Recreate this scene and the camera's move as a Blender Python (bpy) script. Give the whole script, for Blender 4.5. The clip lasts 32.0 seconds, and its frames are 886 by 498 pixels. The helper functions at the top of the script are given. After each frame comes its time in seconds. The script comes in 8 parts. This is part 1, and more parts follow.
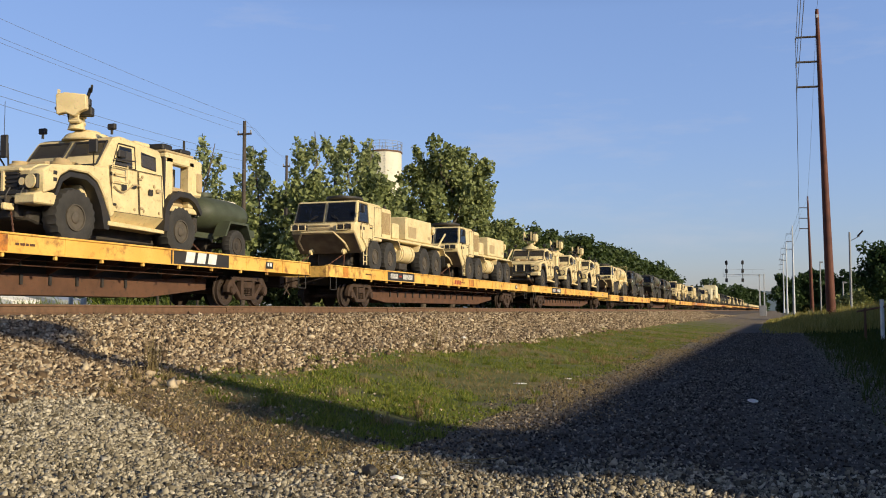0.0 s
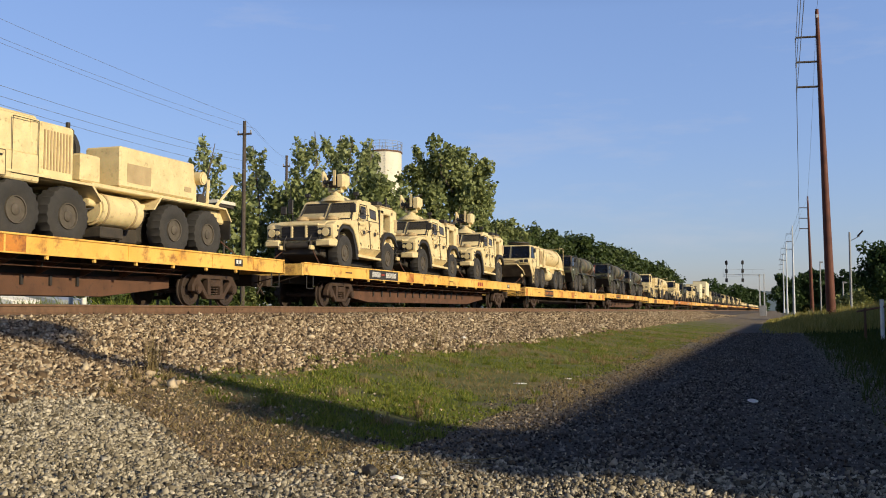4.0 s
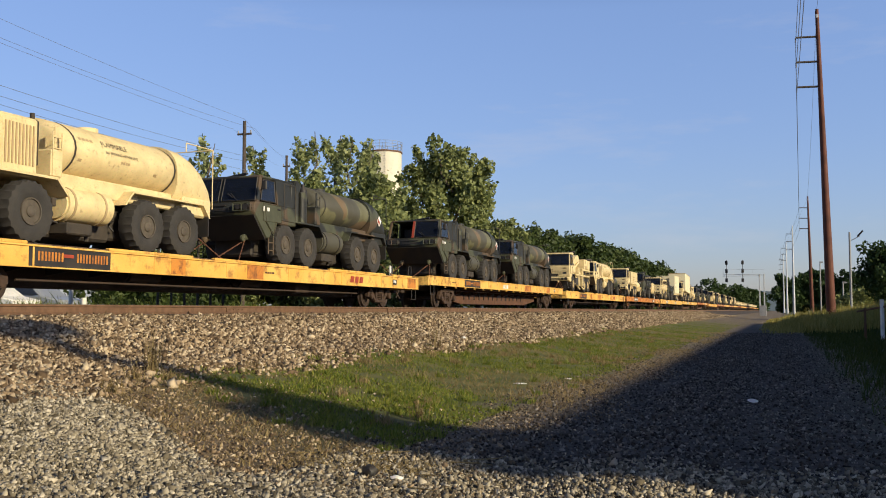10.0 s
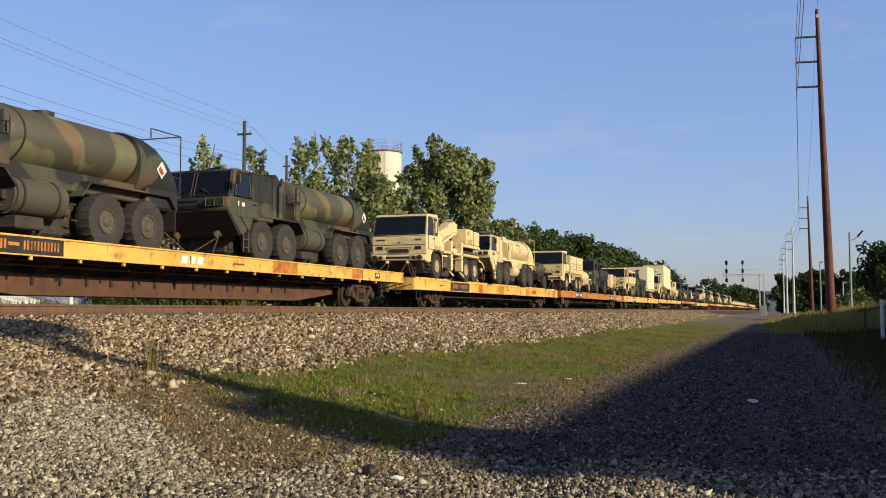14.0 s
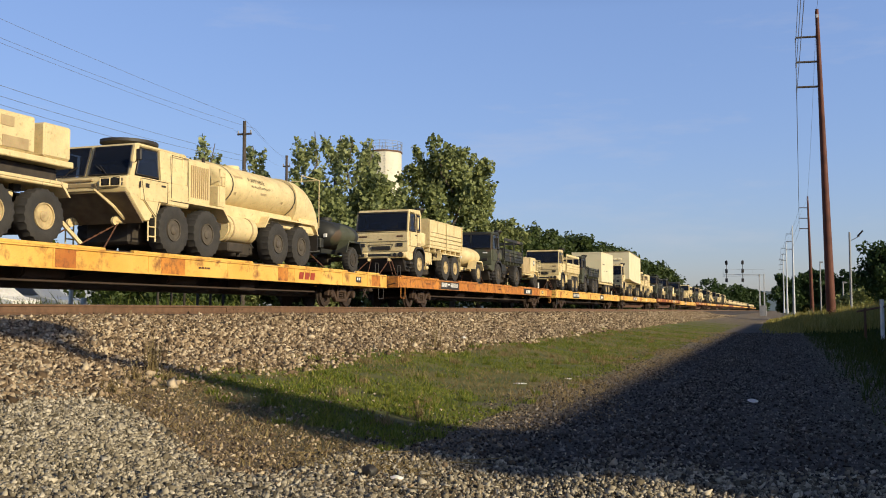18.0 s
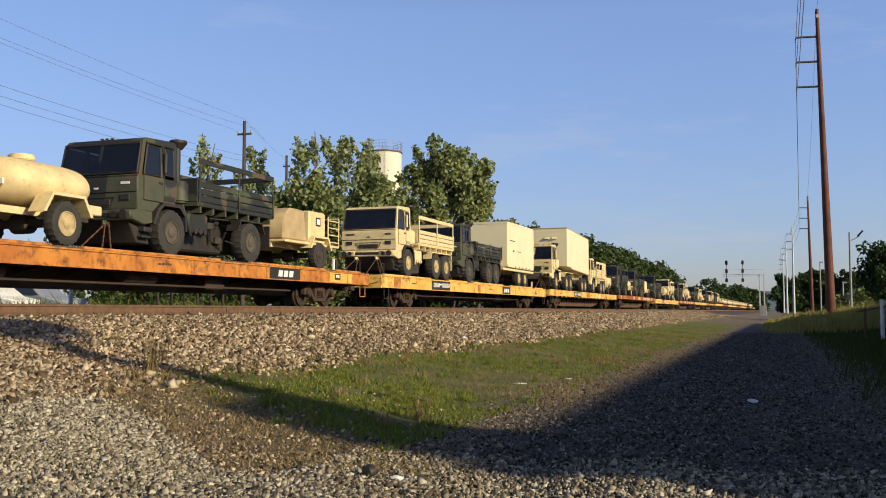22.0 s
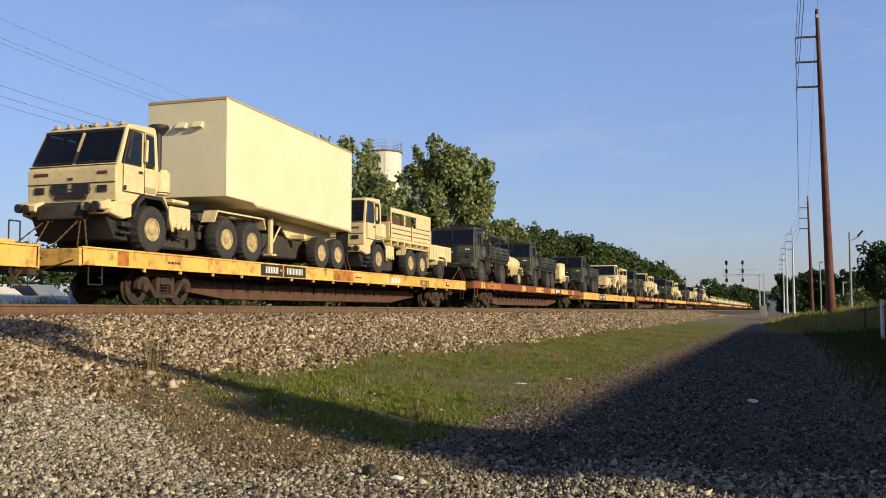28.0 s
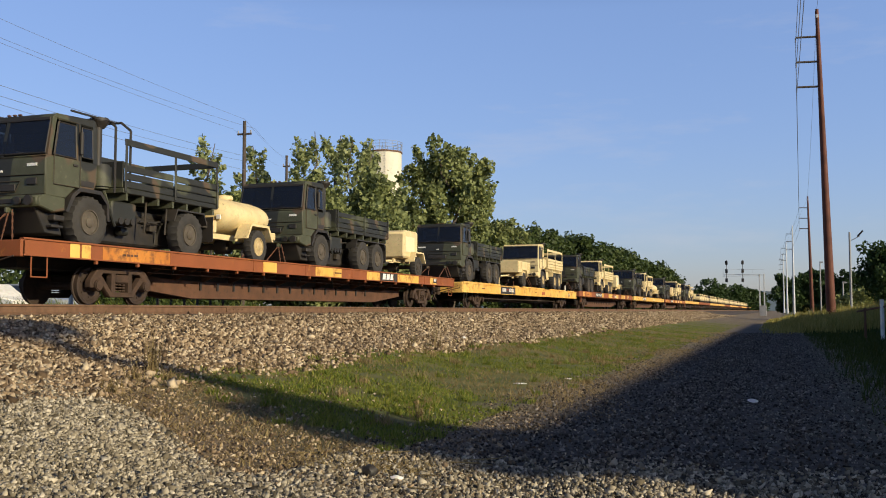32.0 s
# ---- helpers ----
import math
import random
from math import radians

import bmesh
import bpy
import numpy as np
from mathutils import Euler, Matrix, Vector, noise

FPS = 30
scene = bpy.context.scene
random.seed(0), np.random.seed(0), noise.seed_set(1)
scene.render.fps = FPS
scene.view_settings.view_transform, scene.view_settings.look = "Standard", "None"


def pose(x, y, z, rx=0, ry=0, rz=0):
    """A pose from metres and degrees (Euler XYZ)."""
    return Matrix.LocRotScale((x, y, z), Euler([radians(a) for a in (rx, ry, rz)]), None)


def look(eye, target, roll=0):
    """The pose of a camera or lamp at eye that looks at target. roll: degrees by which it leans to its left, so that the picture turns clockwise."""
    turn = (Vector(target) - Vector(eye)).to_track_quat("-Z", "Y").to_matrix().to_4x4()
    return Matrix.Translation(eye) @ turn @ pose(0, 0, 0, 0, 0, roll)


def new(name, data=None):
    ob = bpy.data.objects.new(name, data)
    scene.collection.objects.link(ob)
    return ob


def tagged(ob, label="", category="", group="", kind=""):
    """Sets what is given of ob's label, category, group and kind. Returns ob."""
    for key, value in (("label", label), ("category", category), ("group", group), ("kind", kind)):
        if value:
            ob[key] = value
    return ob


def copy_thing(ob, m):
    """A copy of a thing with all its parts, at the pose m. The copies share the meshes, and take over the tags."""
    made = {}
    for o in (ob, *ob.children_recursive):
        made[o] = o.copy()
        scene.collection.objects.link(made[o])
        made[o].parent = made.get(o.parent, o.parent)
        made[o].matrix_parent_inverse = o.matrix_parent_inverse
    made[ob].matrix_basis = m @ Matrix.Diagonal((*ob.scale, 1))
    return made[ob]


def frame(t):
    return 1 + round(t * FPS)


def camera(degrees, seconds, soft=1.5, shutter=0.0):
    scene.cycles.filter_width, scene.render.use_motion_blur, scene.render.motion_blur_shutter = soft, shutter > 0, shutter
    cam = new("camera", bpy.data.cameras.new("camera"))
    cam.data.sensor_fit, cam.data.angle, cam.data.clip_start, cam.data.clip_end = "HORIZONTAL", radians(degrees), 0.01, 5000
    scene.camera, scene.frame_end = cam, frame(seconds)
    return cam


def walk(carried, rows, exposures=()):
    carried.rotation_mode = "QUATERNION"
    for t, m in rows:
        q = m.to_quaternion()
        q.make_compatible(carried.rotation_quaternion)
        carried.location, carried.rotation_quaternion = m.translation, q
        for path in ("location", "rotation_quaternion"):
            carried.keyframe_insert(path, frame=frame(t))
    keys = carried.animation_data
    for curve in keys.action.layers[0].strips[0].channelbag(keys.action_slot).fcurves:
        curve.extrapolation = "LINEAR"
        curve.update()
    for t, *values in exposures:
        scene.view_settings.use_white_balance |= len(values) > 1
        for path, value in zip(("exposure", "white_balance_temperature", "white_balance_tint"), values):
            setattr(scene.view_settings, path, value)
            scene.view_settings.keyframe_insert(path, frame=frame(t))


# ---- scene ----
cam = camera(49.52, 32.0, soft=1.0)
CAM_POSE = pose(0, 0, 1.1, 93.665, 0, 19.39)

# the train: speed along the track, track centre lines, heights
SPEED = 7.45
TRACK_X = -15.7
RAIL_Z = 1.235
DECK_Z = 2.48
CAR_PITCH = 28.09
CAR_FRONT = 7.45 * 8.32 - 4.93 - 2 * CAR_PITCH
CAR_LENGTH = 26.8


# ---- world and sun ----
SUN_EL, SUN_AZ = 21.0, 19.0  # elevation; turn of the sun from +x towards -y
world = bpy.data.worlds.new("sky")
scene.world = world
world.use_nodes = True
wn, wl = world.node_tree.nodes, world.node_tree.links
sky = wn.new("ShaderNodeTexSky")
sky.sky_type = "NISHITA"
sky.sun_disc = False
sky.sun_elevation = radians(SUN_EL)
sky.sun_rotation = radians(90 + SUN_AZ)
sky.air_density, sky.dust_density, sky.ozone_density = 1.0, 0.4, 3.0
# thin streaks of high cloud
coord = wn.new("ShaderNodeTexCoord")
stretch = wn.new("ShaderNodeMapping")
stretch.inputs["Scale"].default_value = (2.2, 2.2, 11.0)
stretch.inputs["Location"].default_value = (0.35, 0.1, 0.3)
cloud = wn.new("ShaderNodeTexNoise")
cloud.inputs["Scale"].default_value = 2.0
cloud.inputs["Detail"].default_value = 7
cloud.inputs["Roughness"].default_value = 0.62
ramp = wn.new("ShaderNodeValToRGB")
ramp.color_ramp.elements[0].position, ramp.color_ramp.elements[0].color = 0.58, (0, 0, 0, 1)
ramp.color_ramp.elements[1].position, ramp.color_ramp.elements[1].color = 0.92, (0.34, 0.34, 0.34, 1)
veil = wn.new("ShaderNodeMix")
veil.data_type = "RGBA"
veil.inputs["B"].default_value = (7.5, 7.2, 7.4, 1)
wl.new(coord.outputs["Generated"], stretch.inputs["Vector"])
wl.new(stretch.outputs["Vector"], cloud.inputs["Vector"])
wl.new(cloud.outputs["Fac"], ramp.inputs["Fac"])
wl.new(ramp.outputs["Color"], veil.inputs["Factor"])
haze = wn.new("ShaderNodeMix")
haze.data_type, haze.blend_type = "RGBA", "MULTIPLY"
haze.inputs["Factor"].default_value = 1.0
# the air near the horizon is bluer than higher up
height = wn.new("ShaderNodeSeparateXYZ")
wl.new(coord.outputs["Generated"], height.inputs[0])
rise = wn.new("ShaderNodeValToRGB")
rise.color_ramp.elements[0].position, rise.color_ramp.elements[0].color = 0.0, (0.82, 0.80, 1.06, 1)
rise.color_ramp.elements[1].position, rise.color_ramp.elements[1].color = 0.30, (1.66, 1.51, 1.70, 1)
zenith = rise.color_ramp.elements.new(0.60)
zenith.color = (0.50, 0.50, 0.60, 1)
wl.new(height.outputs["Z"], rise.inputs["Fac"])
wl.new(rise.outputs["Color"], haze.inputs["B"])
# and brighter on the sun's side
toward = wn.new("ShaderNodeVectorMath")
toward.operation = "DOT_PRODUCT"
toward.inputs[1].default_value = (math.cos(radians(SUN_AZ)), -math.sin(radians(SUN_AZ)), 0)
wl.new(coord.outputs["Generated"], toward.inputs[0])
side_glow = wn.new("ShaderNodeMapRange")
side_glow.inputs["From Min"].default_value, side_glow.inputs["From Max"].default_value = -0.9, -0.1
side_glow.inputs["To Min"].default_value, side_glow.inputs["To Max"].default_value = 1.0, 1.34
wl.new(toward.outputs["Value"], side_glow.inputs["Value"])
glow = wn.new("ShaderNodeVectorMath")
glow.operation = "SCALE"
wl.new(sky.outputs["Color"], glow.inputs[0])
wl.new(side_glow.outputs["Result"], glow.inputs["Scale"])
wl.new(glow.outputs["Vector"], haze.inputs["A"])
wl.new(haze.outputs["Result"], veil.inputs["A"])
wl.new(veil.outputs["Result"], wn["Background"].inputs["Color"])
wn["Background"].inputs["Strength"].default_value = 0.087

sun = new("sun", bpy.data.lights.new("sun", "SUN"))
sun.data.energy = 5.45
sun.data.angle = radians(0.9)
sun.data.color = (1.0, 0.85, 0.57)
SUN_FROM = Vector((math.cos(radians(SUN_AZ)), -math.sin(radians(SUN_AZ)), math.tan(radians(SUN_EL))))
sun.matrix_world = look(SUN_FROM * 50, (0, 0, 0))
scene.view_settings.exposure = 0.0


# ---- materials ----
def surface(name, base, other=None, scale=4.0, rough=0.6, metal=0.0, bump=0.15, fine=40.0, stain=None, amount=0.35, spec=0.5):
    """A node material: base varied towards other by broad and fine noise, with stains and fine relief."""
    m = bpy.data.materials.new(name)
    m.use_nodes = True
    n, l = m.node_tree.nodes, m.node_tree.links
    b = n["Principled BSDF"]
    b.inputs["Metallic"].default_value = metal
    b.inputs["Specular IOR Level"].default_value = spec
    tc = n.new("ShaderNodeTexCoord")
    rnd = n.new("ShaderNodeObjectInfo")
    shift = n.new("ShaderNodeVectorMath")
    shift.operation = "ADD"
    l.new(tc.outputs["Object"], shift.inputs[0])
    l.new(rnd.outputs["Random"], shift.inputs[1])
    other = other or tuple(c * 0.72 for c in base)
    broad = n.new("ShaderNodeTexNoise")
    broad.inputs["Scale"].default_value = scale
    broad.inputs["Detail"].default_value = 5
    l.new(shift.outputs[0], broad.inputs["Vector"])
    mix = n.new("ShaderNodeMix")
    mix.data_type = "RGBA"
    mix.inputs["A"].default_value = (*base, 1)
    mix.inputs["B"].default_value = (*other, 1)
    r1 = n.new("ShaderNodeValToRGB")
    r1.color_ramp.elements[0].position, r1.color_ramp.elements[1].position = 0.35, 0.72
    l.new(broad.outputs["Fac"], r1.inputs["Fac"])
    l.new(r1.outputs["Color"], mix.inputs["Factor"])
    col = mix.outputs["Result"]
    grain = n.new("ShaderNodeTexNoise")
    grain.inputs["Scale"].default_value = fine
    grain.inputs["Detail"].default_value = 4
    l.new(shift.outputs[0], grain.inputs["Vector"])
    if stain:
        mix2 = n.new("ShaderNodeMix")
        mix2.data_type = "RGBA"
        mix2.inputs["B"].default_value = (*stain, 1)
        st = n.new("ShaderNodeTexNoise")
        st.inputs["Scale"].default_value = scale * 3.1
        st.inputs["Detail"].default_value = 8
        st.inputs["Roughness"].default_value = 0.7
        l.new(shift.outputs[0], st.inputs["Vector"])
        r2 = n.new("ShaderNodeValToRGB")
        r2.color_ramp.elements[0].position, r2.color_ramp.elements[1].position = 0.66 - 0.3 * amount, 0.8 - 0.25 * amount
        l.new(st.outputs["Fac"], r2.inputs["Fac"])
        l.new(r2.outputs["Color"], mix2.inputs["Factor"])
        l.new(col, mix2.inputs["A"])
        col = mix2.outputs["Result"]
    g = n.new("ShaderNodeMix")
    g.data_type = "RGBA"
    g.blend_type = "MULTIPLY"
    g.inputs["Factor"].default_value = 0.35
    l.new(col, g.inputs["A"])
    l.new(grain.outputs["Color"], g.inputs["B"])
    bright = n.new("ShaderNodeMix")
    bright.data_type = "RGBA"
    bright.blend_type = "MULTIPLY"
    bright.inputs["Factor"].default_value = 1.0
    bright.inputs["B"].default_value = (1.2, 1.2, 1.2, 1)
    l.new(g.outputs["Result"], bright.inputs["A"])
    l.new(bright.outputs["Result"], b.inputs["Base Color"])
    rr = n.new("ShaderNodeMapRange")
    rr.inputs["To Min"].default_value = max(0.02, rough - 0.12)
    rr.inputs["To Max"].default_value = min(1, rough + 0.15)
    l.new(broad.outputs["Fac"], rr.inputs["Value"])
    l.new(rr.outputs["Result"], b.inputs["Roughness"])
    if bump:
        bp = n.new("ShaderNodeBump")
        bp.inputs["Strength"].default_value = bump
        bp.inputs["Distance"].default_value = 0.02
        l.new(grain.outputs["Fac"], bp.inputs["Height"])
        l.new(bp.outputs["Normal"], b.inputs["Normal"])
    return m


def camouflage(name, base, other, brown, black):
    """Three-tone woodland paint: green with broad brown and black fields."""
    m = surface(name, base, other, 3.0, 0.62, bump=0.05, stain=(0.15, 0.14, 0.09), amount=0.2)
    n, l = m.node_tree.nodes, m.node_tree.links
    b = n["Principled BSDF"]
    old = b.inputs["Base Color"].links[0].from_socket
    tc = n.new("ShaderNodeTexCoord")
    for size, at, tone in ((0.85, 0.55, brown), (0.62, 0.455, black)):
        no = n.new("ShaderNodeTexNoise")
        no.inputs["Scale"].default_value = size
        no.inputs["Detail"].default_value = 1.5
        no.inputs["Distortion"].default_value = 0.6
        mp = n.new("ShaderNodeMapping")
        mp.inputs["Location"].default_value = (size * 9, size * 4, 2)
        l.new(tc.outputs["Object"], mp.inputs["Vector"])
        l.new(mp.outputs["Vector"], no.inputs["Vector"])
        r = n.new("ShaderNodeValToRGB")
        r.color_ramp.elements[0].position, r.color_ramp.elements[1].position = at, at + 0.02
        l.new(no.outputs["Fac"], r.inputs["Fac"])
        mx = n.new("ShaderNodeMix")
        mx.data_type = "RGBA"
        mx.inputs["B"].default_value = (*tone, 1)
        l.new(r.outputs["Color"], mx.inputs["Factor"])
        l.new(old, mx.inputs["A"])
        old = mx.outputs["Result"]
    l.new(old, b.inputs["Base Color"])
    return m


def leafy(name, base, other, sheen=0.35):
    """Leaves: colour varied leaf by leaf, some light passing through."""
    m = bpy.data.materials.new(name)
    m.use_nodes = True
    n, l = m.node_tree.nodes, m.node_tree.links
    b = n["Principled BSDF"]
    b.inputs["Roughness"].default_value = 0.6
    b.inputs["Specular IOR Level"].default_value = sheen
    geo = n.new("ShaderNodeNewGeometry")
    mix = n.new("ShaderNodeMix")
    mix.data_type = "RGBA"
    mix.inputs["A"].default_value = (*base, 1)
    mix.inputs["B"].default_value = (*other, 1)
    l.new(geo.outputs["Random Per Island"], mix.inputs["Factor"])
    l.new(mix.outputs["Result"], b.inputs["Base Color"])
    tr = n.new("ShaderNodeBsdfTranslucent")
    l.new(mix.outputs["Result"], tr.inputs["Color"])
    add = n.new("ShaderNodeMixShader")
    add.inputs["Fac"].default_value = 0.3
    l.new(b.outputs["BSDF"], add.inputs[1])
    l.new(tr.outputs["BSDF"], add.inputs[2])
    l.new(add.outputs["Shader"], n["Material Output"].inputs["Surface"])
    return m


TAN = surface("tan_paint", (0.71, 0.575, 0.305), (0.58, 0.455, 0.235), 2.9, 0.62, bump=0.05, stain=(0.32, 0.23, 0.12), amount=0.33)
TAN_DARK = surface("tan_canvas", (0.44, 0.33, 0.18), (0.34, 0.25, 0.13), 3.0, 0.85, bump=0.25)
PALE_TAN = surface("pale_tan_panel", (0.75, 0.665, 0.43), (0.69, 0.605, 0.385), 0.9, 0.5, bump=0.02, stain=(0.46, 0.38, 0.24), amount=0.05)
GREEN = camouflage("camouflage_paint", (0.066, 0.070, 0.040), (0.048, 0.052, 0.030), (0.085, 0.058, 0.034), (0.018, 0.019, 0.016))
OLIVE = surface("olive_paint", (0.060, 0.070, 0.040), (0.045, 0.052, 0.030), 3.0, 0.6, bump=0.05, stain=(0.12, 0.10, 0.07), amount=0.15)
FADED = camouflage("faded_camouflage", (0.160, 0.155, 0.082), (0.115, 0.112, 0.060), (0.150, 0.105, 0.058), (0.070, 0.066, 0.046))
RUBBER = surface("tyre_rubber", (0.025, 0.0235, 0.022), (0.044, 0.040, 0.036), 5.0, 0.85, bump=0.3, fine=60)
NOSE_SHADE_GRIME = surface("shaded_grimy_tan_plate", (0.20, 0.15, 0.085), (0.11, 0.08, 0.05), 3.0, 0.8, bump=0.1)
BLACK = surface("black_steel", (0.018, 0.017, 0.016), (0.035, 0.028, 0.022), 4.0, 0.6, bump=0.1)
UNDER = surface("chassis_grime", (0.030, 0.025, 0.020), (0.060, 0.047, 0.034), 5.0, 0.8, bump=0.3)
YELLOW = surface("yellow_sill_paint", (0.80, 0.50, 0.12), (0.66, 0.34, 0.055), 0.75, 0.6, bump=0.06, stain=(0.25, 0.105, 0.03), amount=0.5)
ORANGE = surface("orange_sill_paint", (0.58, 0.235, 0.035), (0.40, 0.13, 0.022), 1.1, 0.66, bump=0.08, stain=(0.15, 0.055, 0.02), amount=0.62)
RUSTY = surface("rusty_sill_paint", (0.26, 0.075, 0.022), (0.20, 0.06, 0.02), 1.2, 0.75, bump=0.12, stain=(0.42, 0.17, 0.03), amount=0.25)
BROWN = surface("brown_underframe", (0.115, 0.052, 0.026), (0.075, 0.035, 0.019), 2.0, 0.8, bump=0.2, stain=(0.03, 0.02, 0.015), amount=0.35)
DECKWOOD = surface("deck_timber", (0.10, 0.065, 0.04), (0.055, 0.036, 0.024), 3.0, 0.9, bump=0.3)
BOGIE = surface("bogie_steel", (0.062, 0.034, 0.020), (0.034, 0.020, 0.013), 5.0, 0.8, bump=0.25, stain=(0.02, 0.016, 0.013), amount=0.35)
WHEELSTEEL = surface("wheel_steel", (0.060, 0.040, 0.030), (0.036, 0.025, 0.019), 4.0, 0.65, 0.3, bump=0.1)
BRIGHT = surface("worn_bright_steel", (0.55, 0.53, 0.50), (0.42, 0.38, 0.34), 8.0, 0.3, 0.9, bump=0.05)
RAILSTEEL = surface("rail_rust", (0.16, 0.088, 0.048), (0.10, 0.054, 0.030), 6.0, 0.8, bump=0.25)
CHAIN = surface("rusty_chain", (0.13, 0.055, 0.028), (0.08, 0.035, 0.02), 12.0, 0.8, bump=0.2)
WHITE = surface("white_marking", (0.80, 0.79, 0.75), (0.66, 0.64, 0.58), 6.0, 0.6, bump=0.02)
RED = surface("red_marking", (0.36, 0.055, 0.022), (0.24, 0.035, 0.018), 6.0, 0.6, bump=0.02)
SIGNBLACK = surface("black_sign_patch", (0.018, 0.017, 0.017), (0.040, 0.034, 0.028), 2.5, 0.6, bump=0.04)
RIM = surface("dusty_rim", (0.095, 0.078, 0.058), (0.06, 0.05, 0.038), 6.0, 0.75, bump=0.15)
TANRIM = surface("dusty_tan_rim", (0.52, 0.40, 0.20), (0.30, 0.22, 0.11), 6.0, 0.75, bump=0.15)
LAMPGLASS = surface("lamp_lens", (0.42, 0.40, 0.34), (0.30, 0.28, 0.24), 9.0, 0.2, bump=0.02)
AMBER = surface("amber_lens", (0.60, 0.22, 0.03), None, 9.0, 0.3, bump=0.0)
GREY = surface("grey_steel", (0.30, 0.30, 0.30), (0.22, 0.22, 0.22), 4.0, 0.5, 0.2, bump=0.05)
GALV = surface("galvanised_steel", (0.52, 0.54, 0.56), (0.44, 0.45, 0.47), 3.0, 0.45, 0.3, bump=0.05)


def glazing():
    m = bpy.data.materials.new("vehicle_glass")
    m.use_nodes = True
    b = m.node_tree.nodes["Principled BSDF"]
    b.inputs["Base Color"].default_value = (0.010, 0.013, 0.022, 1)
    b.inputs["Roughness"].default_value = 0.06
    b.inputs["Specular IOR Level"].default_value = 0.4
    b.inputs["Alpha"].default_value = 0.74
    return m


GLASS = glazing()


# ---- mesh tools ----
def bx(bm, x0, x1, y0, y1, z0, z1, bev=0.0):
    """A box, its edges bevelled."""
    vs = [bm.verts.new((x, y, z)) for x in (x0, x1) for y in (y0, y1) for z in (z0, z1)]
    fs = [bm.faces.new([vs[i] for i in q]) for q in ((0, 1, 3, 2), (4, 6, 7, 5), (0, 4, 5, 1), (2, 3, 7, 6), (0, 2, 6, 4), (1, 5, 7, 3))]
    if bev:
        es = list({e for f in fs for e in f.edges})
        bmesh.ops.bevel(bm, geom=es, offset=bev, segments=1, affect="EDGES", clamp_overlap=True)
    return bm


def prof(bm, pts, x0, x1, bev=0.0, taper=0.0):
    """A (y, z) outline drawn out from x0 to x1; taper narrows the far ends of both sides with height."""
    zs = [p[1] for p in pts]
    lo, hi = min(zs), max(zs)
    mid = (x0 + x1) / 2

    def shifted(x, z):
        return x - (x - mid) * taper * (z - lo) / max(hi - lo, 1e-6)
    a = [bm.verts.new((shifted(x0, z), y, z)) for y, z in pts]
    b = [bm.verts.new((shifted(x1, z), y, z)) for y, z in pts]
    k = len(pts)
    fs = [bm.faces.new(a), bm.faces.new(b[::-1])]
    fs += [bm.faces.new((a[i], b[i], b[(i + 1) % k], a[(i + 1) % k])) for i in range(k)]
    bmesh.ops.recalc_face_normals(bm, faces=fs)
    if bev:
        es = list({e for f in fs for e in f.edges})
        bmesh.ops.bevel(bm, geom=es, offset=bev, segments=1, affect="EDGES", clamp_overlap=True)
    return bm


def plate(bm, quad, thick, normal):
    """A thin solid plate on four corners, drawn out along normal."""
    n = Vector(normal).normalized() * thick
    a = [bm.verts.new(p) for p in quad]
    b = [bm.verts.new(Vector(p) + n) for p in quad]
    k = len(quad)
    fs = [bm.faces.new(a), bm.faces.new(b[::-1])]
    fs += [bm.faces.new((a[i], b[i], b[(i + 1) % k], a[(i + 1) % k])) for i in range(k)]
    bmesh.ops.recalc_face_normals(bm, faces=fs)
    return bm


TURN = {"x": Matrix.Rotation(radians(90), 4, "Y"), "y": Matrix.Rotation(radians(-90), 4, "X"), "z": Matrix.Identity(4)}


def cyl(bm, c, axis, r, h, n=16, r2=None, bev=0.0):
    """A cylinder or cone of length h centred on c along an axis."""
    m = Matrix.Translation(c) @ TURN[axis]
    g = bmesh.ops.create_cone(bm, cap_ends=True, cap_tris=False, segments=n, radius1=r, radius2=r if r2 is None else r2, depth=h, matrix=m)
    if bev:
        es = [e for e in {e for v in g["verts"] for e in v.link_edges} if len([f for f in e.link_faces if len(f.verts) > 4]) == 1]
        bmesh.ops.bevel(bm, geom=es, offset=bev, segments=2, affect="EDGES")
    return bm


def rod(bm, p, q, r=0.02, n=6, r2=None):
    """A round bar from p to q."""
    p, q = Vector(p), Vector(q)
    d = q - p
    m = Matrix.Translation((p + q) / 2) @ d.to_track_quat("Z", "Y").to_matrix().to_4x4()
    bmesh.ops.create_cone(bm, cap_ends=True, segments=n, radius1=r, radius2=r if r2 is None else r2, depth=d.length, matrix=m)
    return bm


def lathe(bm, pts, axis, c, n=24, lug=0):
    """An outline of (along, radius) turned round an axis through c; lug: radius steps of a tread."""
    m = Matrix.Translation(c) @ TURN[axis]
    rings = []
    for k, (a, r) in enumerate(pts):
        ring = []
        for i in range(n):
            rr = r
            if lug and 2 <= k < len(pts) - 2 and (i % 2 == (k % 2 if k != len(pts) // 2 else 0)):
                rr = r - lug
            t = 2 * math.pi * i / n
            ring.append(bm.verts.new(m @ Vector((rr * math.cos(t), rr * math.sin(t), a))))
        rings.append(ring)
    fs = []
    for r0, r1 in zip(rings, rings[1:]):
        fs += [bm.faces.new((r0[i], r0[(i + 1) % n], r1[(i + 1) % n], r1[i])) for i in range(n)]
    fs += [bm.faces.new(rings[0][::-1]), bm.faces.new(rings[-1])]
    bmesh.ops.recalc_face_normals(bm, faces=fs)
    return bm


